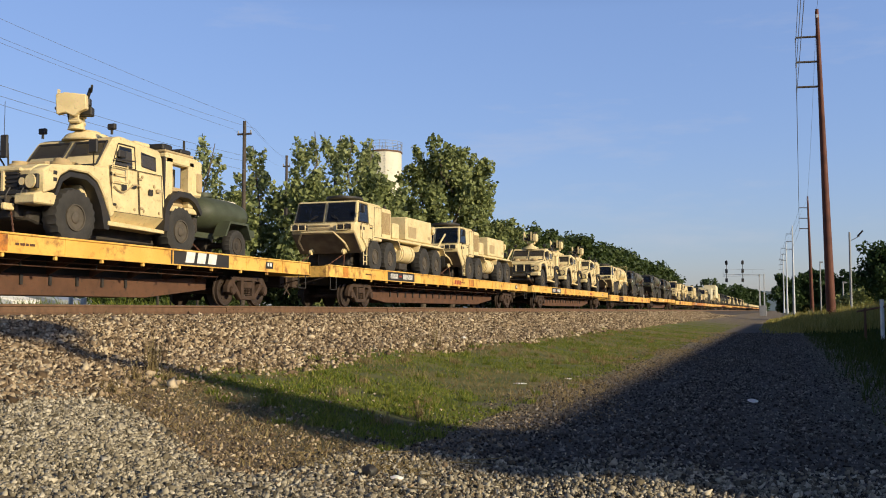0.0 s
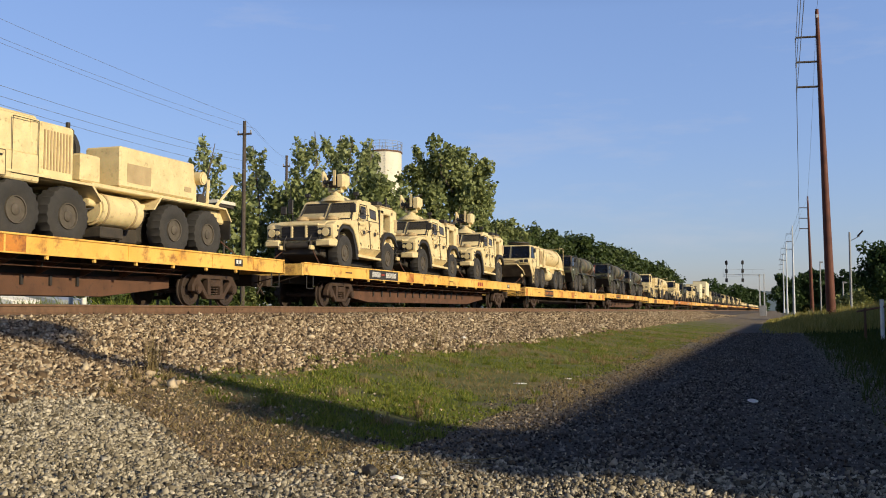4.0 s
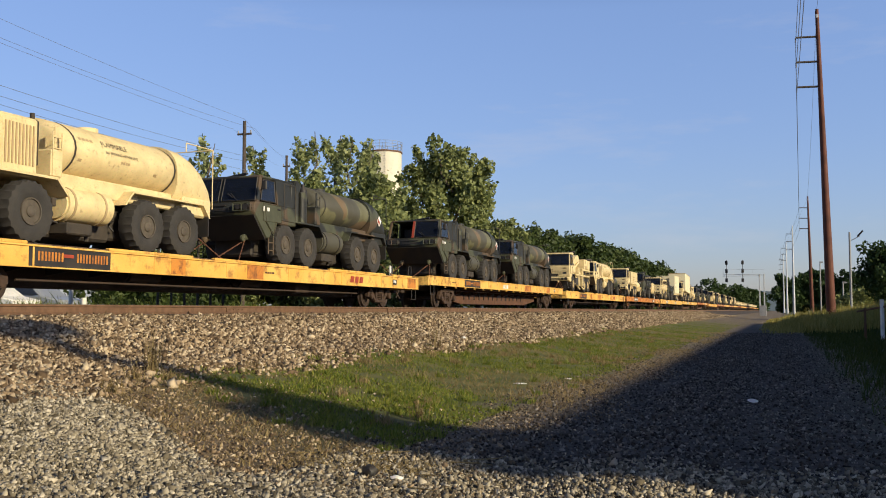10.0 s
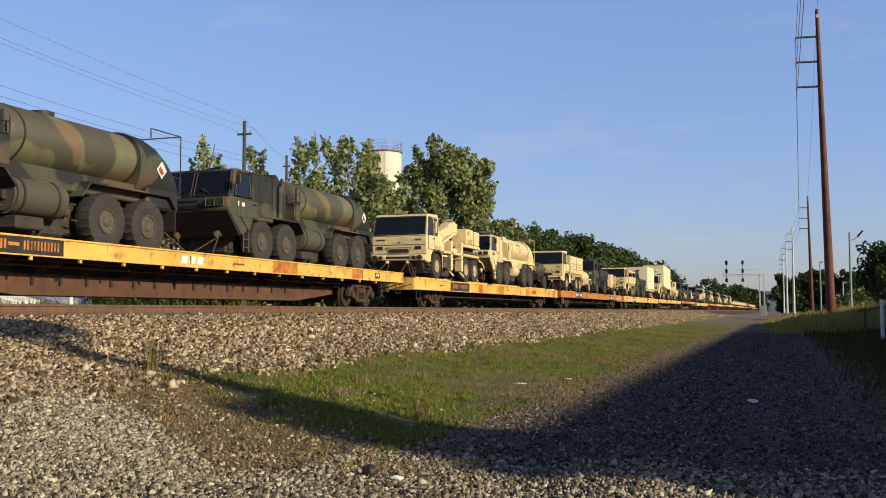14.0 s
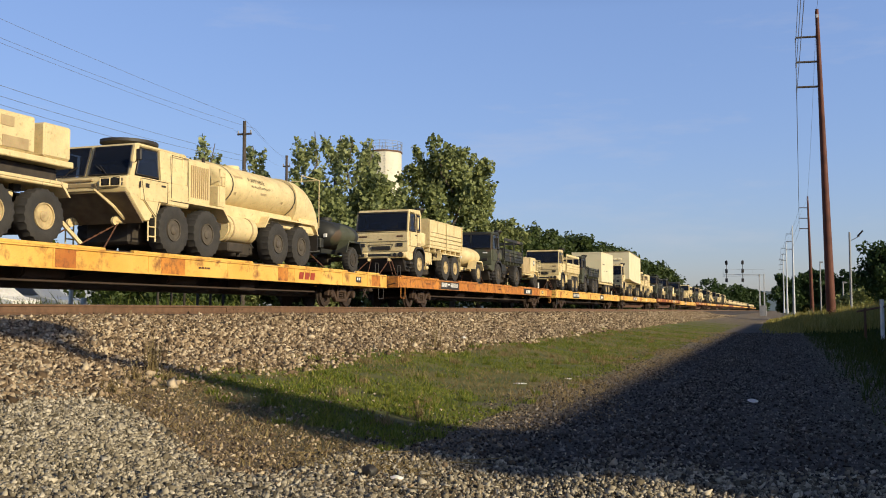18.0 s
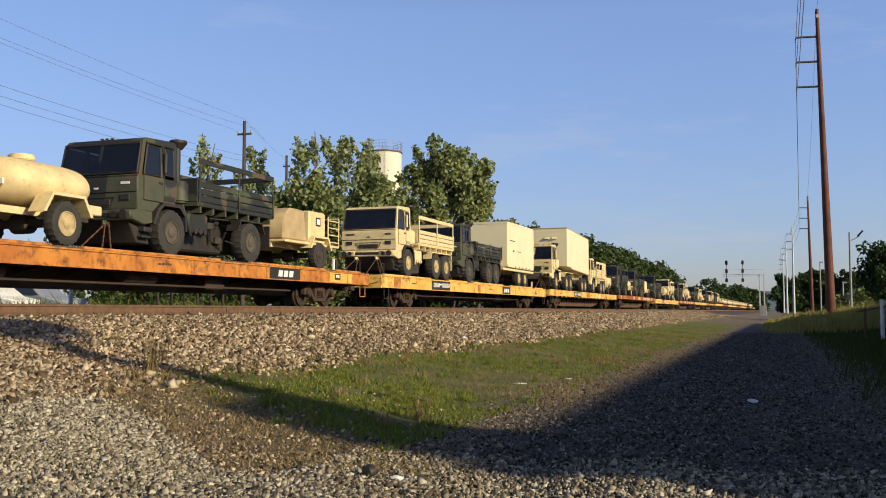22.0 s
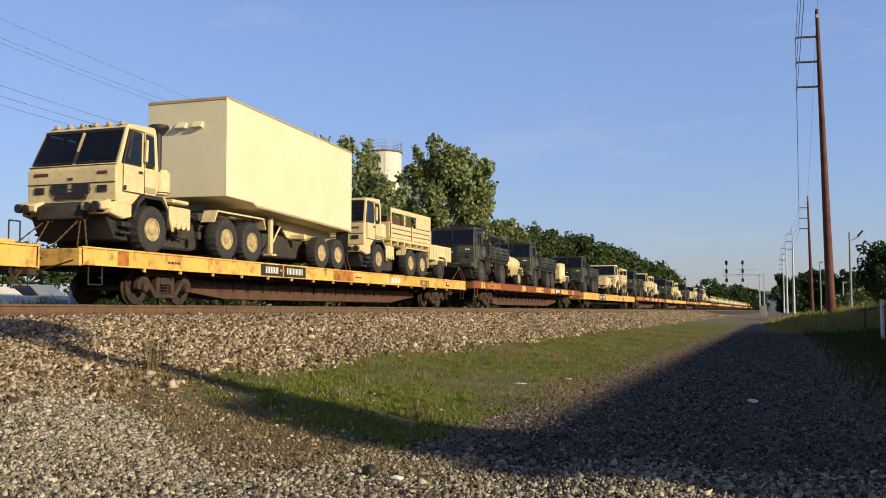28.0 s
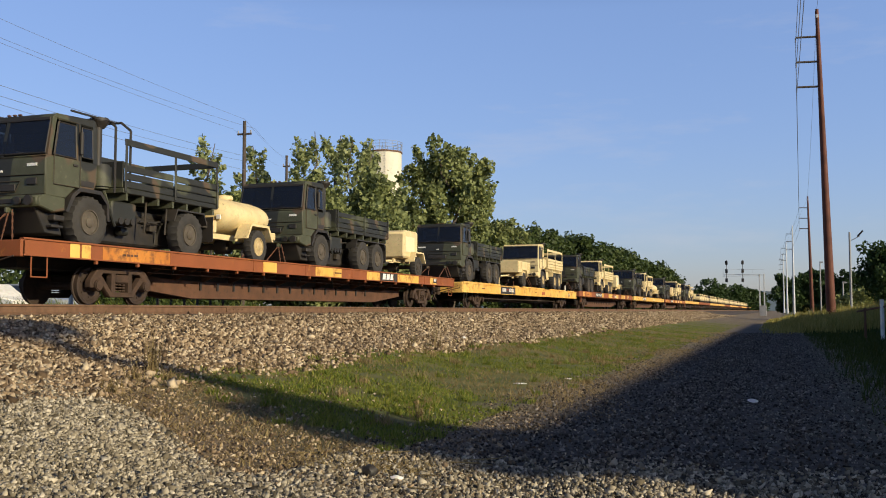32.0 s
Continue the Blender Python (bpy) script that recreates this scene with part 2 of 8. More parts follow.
def mesh_of(name, bm, material, smooth=None):
    me = bpy.data.meshes.new(name)
    bm.normal_update()
    bm.to_mesh(me)
    bm.free()
    if material:
        me.materials.append(material)
    if smooth:
        me.polygons.foreach_set("use_smooth", [True] * len(me.polygons))
        me.set_sharp_from_angle(angle=radians(smooth))
    return me


def part(name, bm, material, parent, label="", smooth=35, at=None):
    """Links a bmesh, or a finished mesh, as one object under a thing or part."""
    me = bm if isinstance(bm, bpy.types.Mesh) else mesh_of(name, bm, material, smooth)
    ob = new(name, me)
    ob.parent = parent
    if at:
        ob.location = at
    return tagged(ob, label=label)


def thing(name, label, category, group="", kind=""):
    return tagged(new(name), label=label, category=category, group=group, kind=kind)


def B():
    return bmesh.new()


def raw_mesh(name, verts, faces, material, smooth=False):
    """A large mesh straight from arrays; faces all have the same number of corners."""
    verts, faces = np.asarray(verts, dtype=np.float32), np.asarray(faces, dtype=np.int32)
    me = bpy.data.meshes.new(name)
    me.vertices.add(len(verts))
    me.vertices.foreach_set("co", verts.ravel())
    k = faces.shape[1]
    me.loops.add(faces.size)
    me.loops.foreach_set("vertex_index", faces.ravel())
    me.polygons.add(len(faces))
    me.polygons.foreach_set("loop_start", np.arange(0, faces.size, k, dtype=np.int32))
    me.polygons.foreach_set("loop_total", np.full(len(faces), k, dtype=np.int32))
    if smooth:
        me.polygons.foreach_set("use_smooth", [True] * len(faces))
    me.update(calc_edges=True)
    me.validate()
    me.materials.append(material)
    return me


def split(name, bm, material, parent, label=""):
    """Links each loose piece of a bmesh as a part of its own; returns the first."""
    bm.verts.index_update()
    seen, first = set(), None
    for v in bm.verts:
        if v.index in seen:
            continue
        todo, piece = [v], []
        seen.add(v.index)
        while todo:
            w = todo.pop()
            piece.append(w)
            for e in w.link_edges:
                o = e.other_vert(w)
                if o.index not in seen:
                    seen.add(o.index)
                    todo.append(o)
        one = bmesh.new()
        made = {w: one.verts.new(w.co) for w in piece}
        for f in {f for w in piece for f in w.link_faces}:
            one.faces.new([made[w] for w in f.verts])
        ob = part(name, one, material, parent, label)
        first = first or ob
    bm.free()
    return first


# ---- ground ----
def smooth_step(a, b, x):
    t = np.clip((x - a) / (b - a), 0, 1)
    return t * t * (3 - 2 * t)


GROUND_X = (-4000, -26, -19.6, -17.3, -14.1, -13.1, -12.0, -10.8, -10.0, -8.9, -7.3, -5.0, -3.4, 4000)
GROUND_Z = (0.0, 0.0, 0.35, 0.94, 0.94, 0.93, 0.92, 0.88, 0.74, 0.49, 0.37, 0.13, 0.0, 0.0)


def ground_z(x, y):
    """Height of the ground: road and verge, ballast bank, gravel apron, grassy bank."""
    x, y = np.asarray(x, dtype=float), np.asarray(y, dtype=float)
    z = np.interp(x + 0.15 * np.sin(y * 0.31), GROUND_X, GROUND_Z)
    z = z + 0.06 * smooth_step(0.0, 0.7, apron_edge(x, y)) * (1 - smooth_step(8.5, 11, -x))
    z = z + 0.78 * smooth_step(19.5, 24, -x) * (1 - smooth_step(36, 46, -x)) * (1 - smooth_step(40, 48, y))  # car park beyond the line
    z = z + 0.75 * smooth_step(2.2, 7.5, x) * smooth_step(22, 60, y) * (1 - smooth_step(100, 170, y))
    z = z - 0.04 * np.exp(-((x + 0.25) / 0.28) ** 2) - 0.04 * np.exp(-((x + 1.6) / 0.28) ** 2)
    z = z + 0.025 * np.sin(x * 1.7 + 0.6 * np.sin(y * 0.8)) * np.sin(y * 0.9 + x)
    return z


def apron_edge(x, y):
    """How far a place lies inside the grey gravel apron of the crossing."""
    return (-2.55 - x) * 0.565 - (y - 5.06) * 0.825 + 0.12 * np.sin(x * 2.1)


def ground_material():
    """Road gravel, grass soil, a bed darkened for gaps in the ballast, and apron gravel, laid out by place."""
    m = surface("ground_soil", (0.16, 0.122, 0.085), (0.10, 0.075, 0.052), 0.9, 0.95, bump=0.9, fine=28, stain=(0.30, 0.26, 0.21), amount=0.4)
    n, l = m.node_tree.nodes, m.node_tree.links
    b = n["Principled BSDF"]
    soil = b.inputs["Base Color"].links[0].from_socket
    tc = n.new("ShaderNodeTexCoord")
    sep = n.new("ShaderNodeSeparateXYZ")
    l.new(tc.outputs["Object"], sep.inputs[0])
    ragged = n.new("ShaderNodeTexNoise")
    ragged.inputs["Scale"].default_value = 0.8
    ragged.inputs["Detail"].default_value = 6
    l.new(tc.outputs["Object"], ragged.inputs["Vector"])

    def band(lo, hi, soft, wander):
        """1 where x lies between lo and hi, with a ragged border."""
        off = n.new("ShaderNodeMath")
        off.operation = "MULTIPLY_ADD"
        off.inputs[1].default_value, off.inputs[2].default_value = wander, -wander / 2
        l.new(ragged.outputs["Fac"], off.inputs[0])
        s = n.new("ShaderNodeMath")
        s.operation = "ADD"
        l.new(sep.outputs["X"], s.inputs[0])
        l.new(off.outputs[0], s.inputs[1])
        parts = []
        for a, c in ((lo - soft, lo + soft), (hi + soft, hi - soft)):
            r = n.new("ShaderNodeMapRange")
            r.inputs["From Min"].default_value, r.inputs["From Max"].default_value = a, c
            l.new(s.outputs[0], r.inputs["Value"])
            parts.append(r.outputs["Result"])
        mul = n.new("ShaderNodeMath")
        mul.operation = "MULTIPLY"
        l.new(parts[0], mul.inputs[0])
        l.new(parts[1], mul.inputs[1])
        return mul.outputs[0]

    def over(col, fac, tones, size):
        no = n.new("ShaderNodeTexNoise")
        no.inputs["Scale"].default_value = size
        no.inputs["Detail"].default_value = 6
        l.new(tc.outputs["Object"], no.inputs["Vector"])
        r = n.new("ShaderNodeValToRGB")
        r.color_ramp.elements[0].position, r.color_ramp.elements[1].position = 0.3, 0.7
        r.color_ramp.elements[0].color, r.color_ramp.elements[1].color = (*tones[0], 1), (*tones[1], 1)
        l.new(no.outputs["Fac"], r.inputs["Fac"])
        mx = n.new("ShaderNodeMix")
        mx.data_type = "RGBA"
        l.new(fac, mx.inputs["Factor"])
        l.new(col, mx.inputs["A"])
        l.new(r.outputs["Color"], mx.inputs["B"])
        return mx.outputs["Result"]

    col = over(soil, band(-7.2, -3.1, 0.5, 1.8), ((0.055, 0.078, 0.012), (0.155, 0.140, 0.034)), 1.3)
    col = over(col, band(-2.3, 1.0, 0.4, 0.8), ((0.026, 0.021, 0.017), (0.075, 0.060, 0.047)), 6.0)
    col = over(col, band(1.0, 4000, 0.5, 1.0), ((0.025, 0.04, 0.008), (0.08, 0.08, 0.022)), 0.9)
    col = over(col, band(-4000, -19.5, 0.8, 1.5), ((0.06, 0.085, 0.025), (0.14, 0.13, 0.05)), 0.5)
    # bed darker than the stones, so shade between them is in its colour
    col = over(col, band(-19.5, -7.0, 0.35, 1.0), ((0.032, 0.024, 0.018), (0.08, 0.06, 0.045)), 9.0)
    # beyond the grass the verge is bare pinkish dirt
    away = n.new("ShaderNodeMapRange")
    away.inputs["From Min"].default_value, away.inputs["From Max"].default_value = 60, 95
    l.new(sep.outputs["Y"], away.inputs["Value"])
    both = n.new("ShaderNodeMath")
    both.operation = "MULTIPLY"
    l.new(away.outputs["Result"], both.inputs[0])
    l.new(band(-7.4, 0.2, 0.5, 1.2), both.inputs[1])
    col = over(col, both.outputs[0], ((0.10, 0.075, 0.048), (0.20, 0.155, 0.10)), 1.5)
    # bare trodden soil along the edge of the apron, darkened as shade between its stones
    dot = n.new("ShaderNodeVectorMath")
    dot.operation = "DOT_PRODUCT"
    dot.inputs[1].default_value = (-0.565, -0.825, 0)
    l.new(tc.outputs["Object"], dot.inputs[0])
    near = n.new("ShaderNodeMapRange")
    near.inputs["From Min"].default_value, near.inputs["From Max"].default_value = -4.6, -3.3
    l.new(dot.outputs["Value"], near.inputs["Value"])
    col = over(col, near.outputs["Result"], ((0.06, 0.043, 0.026), (0.20, 0.148, 0.09)), 5.0)
    l.new(col, b.inputs["Base Color"])
    return m


def ground_sheet():
    """One sheet from under the camera to the horizon, finer near the line."""
    def steps(lo, hi, near, far, mid0, mid1):
        a = list(np.arange(mid0, mid1 + 1e-6, near))
        d, v = near, mid1
        while v < hi:
            d *= far
            v += d
            a.append(v)
        d, v = near, mid0
        while v > lo:
            d *= far
            v -= d
            a.insert(0, v)
        return np.array(a)
    xs = steps(-3000, 3000, 0.22, 1.16, -22, 8)
    ys = steps(-3000, 4500, 0.28, 1.10, -4, 45)
    X, Y = np.meshgrid(xs, ys)
    Z = ground_z(X, Y)
    verts = np.stack([X, Y, Z], -1).reshape(-1, 3)
    w = len(xs)
    i = (np.arange(len(ys) - 1)[:, None] * w + np.arange(w - 1)[None]).ravel()
    faces = np.stack([i, i + 1, i + w + 1, i + w], -1)
    g = new("ground", raw_mesh("ground", verts, faces, ground_material(), True))
    tagged(g, "gravel and dry soil beside a railway embankment", "ground", kind="structure")


ground_sheet()


# ---- tracks ----
def rail_mesh(length):
    bm = B()
    pts = ((-0.07, 0), (0.07, 0), (0.07, 0.014), (0.012, 0.035), (0.012, 0.125), (0.036, 0.135), (0.036, 0.165), (0.026, 0.17),
           (-0.026, 0.17), (-0.036, 0.165), (-0.036, 0.135), (-0.012, 0.125), (-0.012, 0.035), (-0.07, 0.014))
    a = [bm.verts.new((x, 0, z)) for x, z in pts]
    b = [bm.verts.new((x, length, z)) for x, z in pts]
    k = len(pts)
    bm.faces.new(a)
    bm.faces.new(b[::-1])
    for i in range(k):
        bm.faces.new((a[i], b[i], b[(i + 1) % k], a[(i + 1) % k]))
    bmesh.ops.recalc_face_normals(bm, faces=bm.faces[:])
    return mesh_of("rail", bm, RAILSTEEL)


TIE = surface("weathered_tie", (0.13, 0.095, 0.07), (0.08, 0.06, 0.045), 3.0, 0.95, bump=0.5)


def track(name, x, label):
    t = thing(name, label, "railway track", kind="structure")
    t.location = (x, 0, 0)
    head = 0.04
    for side in (-0.7175, 0.7175):
        r = part("rail", rail_mesh(1500), None, t)
        r.location = (side, -300, RAIL_Z - 0.22)
        r.scale = (1, 1, 0.22 / 0.17)
        h = B()
        bx(h, side - head / 2, side + head / 2, -300, 1200, RAIL_Z, RAIL_Z + 0.003)
        part("running_surface", h, BRIGHT if x == TRACK_X else RAILSTEEL, t, "worn top of the rail")
    bm = B()
    bx(bm, -1.3, 1.3, -0.11, 0.11, RAIL_Z - 0.40, RAIL_Z - 0.222, 0.012)
    tie = mesh_of("tie", bm, TIE)
    for k in range(50):
        part("tie", tie, None, t, at=(random.uniform(-0.05, 0.05), 8 + 0.55 * k, 0))
    bm = B()
    for k in range(900):
        bx(bm, -1.3, 1.3, 35.5 + 0.55 * k - 0.11, 35.5 + 0.55 * k + 0.11, RAIL_Z - 0.40, RAIL_Z - 0.222)
    tagged(part("ties_far", bm, TIE, t, "rows of far wooden ties"), kind="stuff")
    bm = B()
    bx(bm, 0.72 + 0.02, 0.72 + 0.055, -0.45, 0.45, RAIL_Z - 0.19, RAIL_Z - 0.05, 0.01)
    for y in (-0.35, -0.13, 0.13, 0.35):
        cyl(bm, (0.72 + 0.065, y, RAIL_Z - 0.1), "x", 0.016, 0.03, 6)
    joint = mesh_of("joint_bar", bm, RAILSTEEL)
    for y in (12.4, 24.3, 36.2, 48.1):
        part("joint_bar", joint, None, t, at=(0, y, 0))
    return t


track("track_main", TRACK_X, "steel railway track on stone ballast under a train")


# ---- flatcars ----
def wheelset_mesh():
    bm = B()
    cyl(bm, (0, 0, 0), "x", 0.085, 2.0, 12)
    for s in (-1, 1):
        lathe(bm, [(s * 0.66, 0.10), (s * 0.665, 0.46), (s * 0.70, 0.455), (s * 0.71, 0.425), (s * 0.80, 0.42), (s * 0.805, 0.36), (s * 0.76, 0.33), (s * 0.76, 0.15), (s * 0.82, 0.12)], "x", (0, 0, 0), 28)
        for k in range(6):
            a = k * math.pi / 3
            cyl(bm, (s * 0.765, 0.245 * math.cos(a), 0.245 * math.sin(a)), "x", 0.03, 0.02, 8)
    return mesh_of("wheelset", bm, WHEELSTEEL, 40)


def bogie_frame_mesh():
    bm = B()
    for s in (-1, 1):
        x0, x1 = (0.86, 1.02) if s > 0 else (-1.02, -0.86)
        # cast side frame: arched top bar, dipped bottom bar, columns, boxes
        prof(bm, [(-1.10, 0.55), (-0.86, 0.82), (-0.70, 0.86), (0.70, 0.86), (0.86, 0.82), (1.10, 0.55), (1.10, 0.38), (0.93, 0.38), (0.66, 0.72), (-0.66, 0.72), (-0.93, 0.38), (-1.10, 0.38)], x0, x1, 0.015)
        prof(bm, [(-0.84, 0.60), (-0.42, 0.17), (0.42, 0.17), (0.84, 0.60), (0.70, 0.66), (0.36, 0.29), (-0.36, 0.29), (-0.70, 0.66)], x0, x1, 0.015)
        for y in (-0.30, 0.30):
            bx(bm, x0, x1, y - 0.07, y + 0.07, 0.26, 0.74, 0.01)
        for y in (-0.87, 0.87):
            cyl(bm, ((x0 + x1) / 2 + s * 0.04, y, 0.44), "x", 0.13, 0.22, 14, bev=0.02)
        for y in (-0.14, 0.0, 0.14):
            for k in range(5):
                cyl(bm, (s * 0.93, y, 0.33 + 0.07 * k), "z", 0.055, 0.028, 10)
    bx(bm, -1.05, 1.05, -0.22, 0.22, 0.50, 0.70, 0.03)
    bx(bm, -0.8, 0.8, -0.62, -0.50, 0.35, 0.46, 0.01)
    bx(bm, -0.8, 0.8, 0.50, 0.62, 0.35, 0.46, 0.01)
    return mesh_of("side_frame", bm, BOGIE, 35)


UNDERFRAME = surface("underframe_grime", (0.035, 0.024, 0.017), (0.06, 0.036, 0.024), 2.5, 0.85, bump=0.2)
WHEELSET, SIDEFRAME = wheelset_mesh(), bogie_frame_mesh()
WHEEL_R = 0.42
BOGIE_AT = (3.6, 23.7)
SILL_X = 1.42
D = DECK_Z - RAIL_Z  # deck top over the rail


def bar_writing(bm, x, y, z, h, widths, gap=0.03, slant=0.0):
    """Unreadable marks as upright bars of one height on the near side."""
    for w in widths:
        if w > 0:
            plate(bm, [(x, y, z), (x, y + w, z), (x, y + w + slant, z + h), (x, y + slant, z + h)], 0.004, (1, 0, 0))
        y += abs(w) + gap
    return bm


def logo(bm, x, y, z, h):
    """Three slanted plain blocks in place of the owner's emblem."""
    for k in range(3):
        y0 = y + k * h * 1.75
        plate(bm, [(x, y0, z), (x, y0 + h * 1.3, z), (x, y0 + h * 1.55, z + h), (x, y0 + h * 0.25, z + h)], 0.004, (1, 0, 0))
    return bm


def flatcar(paint, label, sign=(5.9, 9.3), logos=((16.0, 0.17),), fish=True, patches=(), mark=WHITE, lip=False, plain=False, rise=0.16, deep=0.41, far=False, ink=WHITE):
    car = thing("flatcar", label, "rail flatcar", "flatcars of the train")
    n = CAR_LENGTH
    T, F = D + rise, D + rise - deep  # top and foot of the side sill
    bm = B()
    bx(bm, -SILL_X + 0.08, SILL_X - 0.08, 0.15, n - 0.15, D - 0.09, D - 0.005)
    part("deck", bm, DECKWOOD, car, "worn dark timber and steel deck")
    for s in (-1, 1):
        bm = B()
        x0, x1 = (SILL_X - 0.10, SILL_X) if s > 0 else (-SILL_X, -SILL_X + 0.10)
        # side sill: channel with flanges and welded seams
        bx(bm, x0, x1, 0.0, n, F + 0.015, T - (0.08 if lip else 0.012), 0.008)
        w0, w1 = (x1, x1 + 0.03) if s > 0 else (x0 - 0.03, x0)
        bx(bm, w0, w1, 0.0, n, T - 0.04 - (0.07 if lip else 0), T - (0.07 if lip else 0), 0.004)
        bx(bm, w0, w1, 0.0, n, F, F + 0.03, 0.004)
        for y in (1.65, 4.9, 8.9, 12.1, 15.6, 19.4, 22.9, 25.0):
            bx(bm, x1 if s > 0 else x0 - 0.012, x1 + 0.012 if s > 0 else x0, y, y + 0.05, F + 0.03, T - 0.11 if lip else T - 0.04)
        part("side_sill", bm, paint, car)
    # stake pockets below the near sill
    bm = B()
    bx(bm, SILL_X - 0.06, SILL_X + 0.02, -0.035, 0.035, F - 0.085, F, 0.012)
    pocket = mesh_of("stake_pocket", bm, paint)
    for k in range(0 if lip or far else 16):
        part("stake_pocket", pocket, None, car, at=(0, 2.2 + 1.46 * k, 0))
    if lip:
        for y0, y1 in ((0.3, sign[0]), (sign[1], 10.6)) + LIPS if sign else ((0.3, 6.2), (7.9, 10.6)) + LIPS:
            bm = B()
            bx(bm, SILL_X - 0.16, SILL_X - 0.02, y0, y1, T - 0.078, T, 0.02)
            part("bridge_rail", bm, paint, car, "raised edge strip along the deck")
    bm = B()
    if fish:
        bx(bm, -0.38, 0.38, 4.6, n - 4.6, 0.50, D - 0.12)
        for s in (-1, 1):
            x0, x1 = (0.36, 0.50) if s > 0 else (-0.50, -0.36)
            gm = B()
            prof(gm, [(4.5, D - 0.5), (5.1, D - 0.5), (7.4, 0.66), (n - 7.4, 0.66), (n - 5.1, D - 0.5), (n - 4.5, D - 0.5), (n - 4.5, D - 0.8), (n - 7.2, 0.19), (7.2, 0.19), (4.5, D - 0.8)], x0, x1, 0.01)
            g = part("girder", gm, BROWN, car, "brown fish-belly girder")
            rb = B()
            for k in range(14):
                bx(rb, *sorted((s * 0.50, s * 0.54)), 7.6 + 0.86 * k - 0.04, 7.6 + 0.86 * k + 0.04, 0.42, 0.64)
            split("stiffener", rb, BLACK, g)
        bx(bm, -0.42, 0.42, 0.9, 4.5, 0.78, D - 0.12)
        bx(bm, -0.42, 0.42, n - 4.5, n - 0.9, 0.78, D - 0.12)
    else:
        bx(bm, -0.36, 0.36, 4.2, n - 4.2, 0.36, D - 0.12, 0.02)
        bx(bm, -0.36, 0.36, 0.9, 4.25, 0.78, D - 0.12, 0.02)
        bx(bm, -0.36, 0.36, n - 4.25, n - 0.9, 0.78, D - 0.12, 0.02)
        for y0 in (8.0, 13.0):
            cyl(bm, (0.80, y0 + 1.2, 0.72), "y", 0.2, 1.3, 16, bev=0.05)
        bx(bm, 0.55, 0.95, 17.0, 17.9, 0.45, 0.95, 0.03)
        rod(bm, (0.9, 5, 0.5), (0.9, n - 5, 0.5), 0.03)
    # dark paint made darker still, to carry the shade under the deck
    split("centre_sill", bm, BLACK if fish else UNDERFRAME, car, "steel centre sill in dark paint, the deck's shade put into its colour")
    # cross bearers: webs tapering out to the sills
    for s in (-1, 1):
        bm = B()
        q = [(s * 0.42, D - 0.62), (s * (SILL_X - 0.1), F + 0.02), (s * (SILL_X - 0.1), D - 0.10), (s * 0.42, D - 0.10)]
        plate(bm, [(x, -0.02, z) for x, z in q], 0.04, (0, 1, 0))
        bearer = mesh_of("cross_bearer", bm, BROWN if fish else BLACK)
        for k in range(0 if far else 13):
            part("cross_bearer", bearer, None, car, at=(0, 5.0 + (n - 10.0) * k / 12, 0))
    for k, y in enumerate(BOGIE_AT):
        bo = part("bogie", SIDEFRAME, None, car, "cast steel bogie frame", at=(0, y, 0))
        for dy in (-0.87, 0.87):
            part("wheelset", WHEELSET, None, bo, "steel wheels on an axle", at=(0, dy, 0.43))
    # ends: beam, coupler with drawbar, step irons, brake gear
    for s, y in ((-1, 0.0), (1, n)):
        bm = B()
        bx(bm, -SILL_X, SILL_X, y - 0.06, y + 0.06, F - 0.02, T - 0.05, 0.015)
        part("end_beam", bm, paint, car)
        bm = B()
        bx(bm, -0.32, 0.32, min(y, y + s * 0.35), max(y, y + s * 0.35), 0.62, 0.98, 0.03)
        bx(bm, -0.10, 0.10, min(y + s * 0.3, y + s * 0.62), max(y + s * 0.3, y + s * 0.62), 0.76, 0.93, 0.02)
        bx(bm, -0.15, 0.17, min(y + s * 0.55, y + s * 0.84), max(y + s * 0.55, y + s * 0.84), 0.68, 0.99, 0.04)
        rod(bm, (0.25, y + s * 0.1, 0.7), (1.35, y + s * 0.18, 0.95), 0.018)
        rod(bm, (0.2, y + s * 0.45, 0.72), (0.24, y + s * 0.85, 0.38), 0.03)
        part("coupler", bm, UNDERFRAME, car, "rusty coupler and draft gear")
        for sx in (-1, 1):
            bm = B()
            y0, y1 = (y + 0.25, y + 0.70) if s < 0 else (y - 0.70, y - 0.25)
            x = sx * (SILL_X - 0.02)
            rod(bm, (x, y0, F), (x, y0, F - 0.42), 0.016)
            rod(bm, (x, y1, F), (x, y1, F - 0.42), 0.016)
            rod(bm, (x, y0, F - 0.42), (x, y1, F - 0.42), 0.016)
            part("step_iron", bm, BLACK if paint is YELLOW else paint, car)
    if far:
        return car
    # brake pipes and rods slung under the sills
    for x, z, r in ((0.95, 0.80, 0.018), (1.1, 0.90, 0.014)):
        bm = B()
        rod(bm, (x, 4.6, z), (x, n - 4.6, z), r, 6)
        part("brake_pipe", bm, BROWN, car)
    bm = B()
    for k in range(7):
        y = 5.6 + 2.3 * k
        rod(bm, (1.0, y, 0.78), (1.05, y, F + 0.02), 0.02, 5)
    split("hanger", bm, BLACK, car)
    # grab irons over the deck corners
    for y in () if fish else (0.35, n - 0.6):
        bm = B()
        for yy in (y, y + 0.3):
            rod(bm, (SILL_X - 0.2, yy, D), (SILL_X - 0.2, yy, D + 0.42), 0.016)
        rod(bm, (SILL_X - 0.2, y, D + 0.42), (SILL_X - 0.2, y + 0.3, D + 0.42), 0.016)
        part("grab_iron", bm, BLACK, car)
    if sign:
        bm = B()
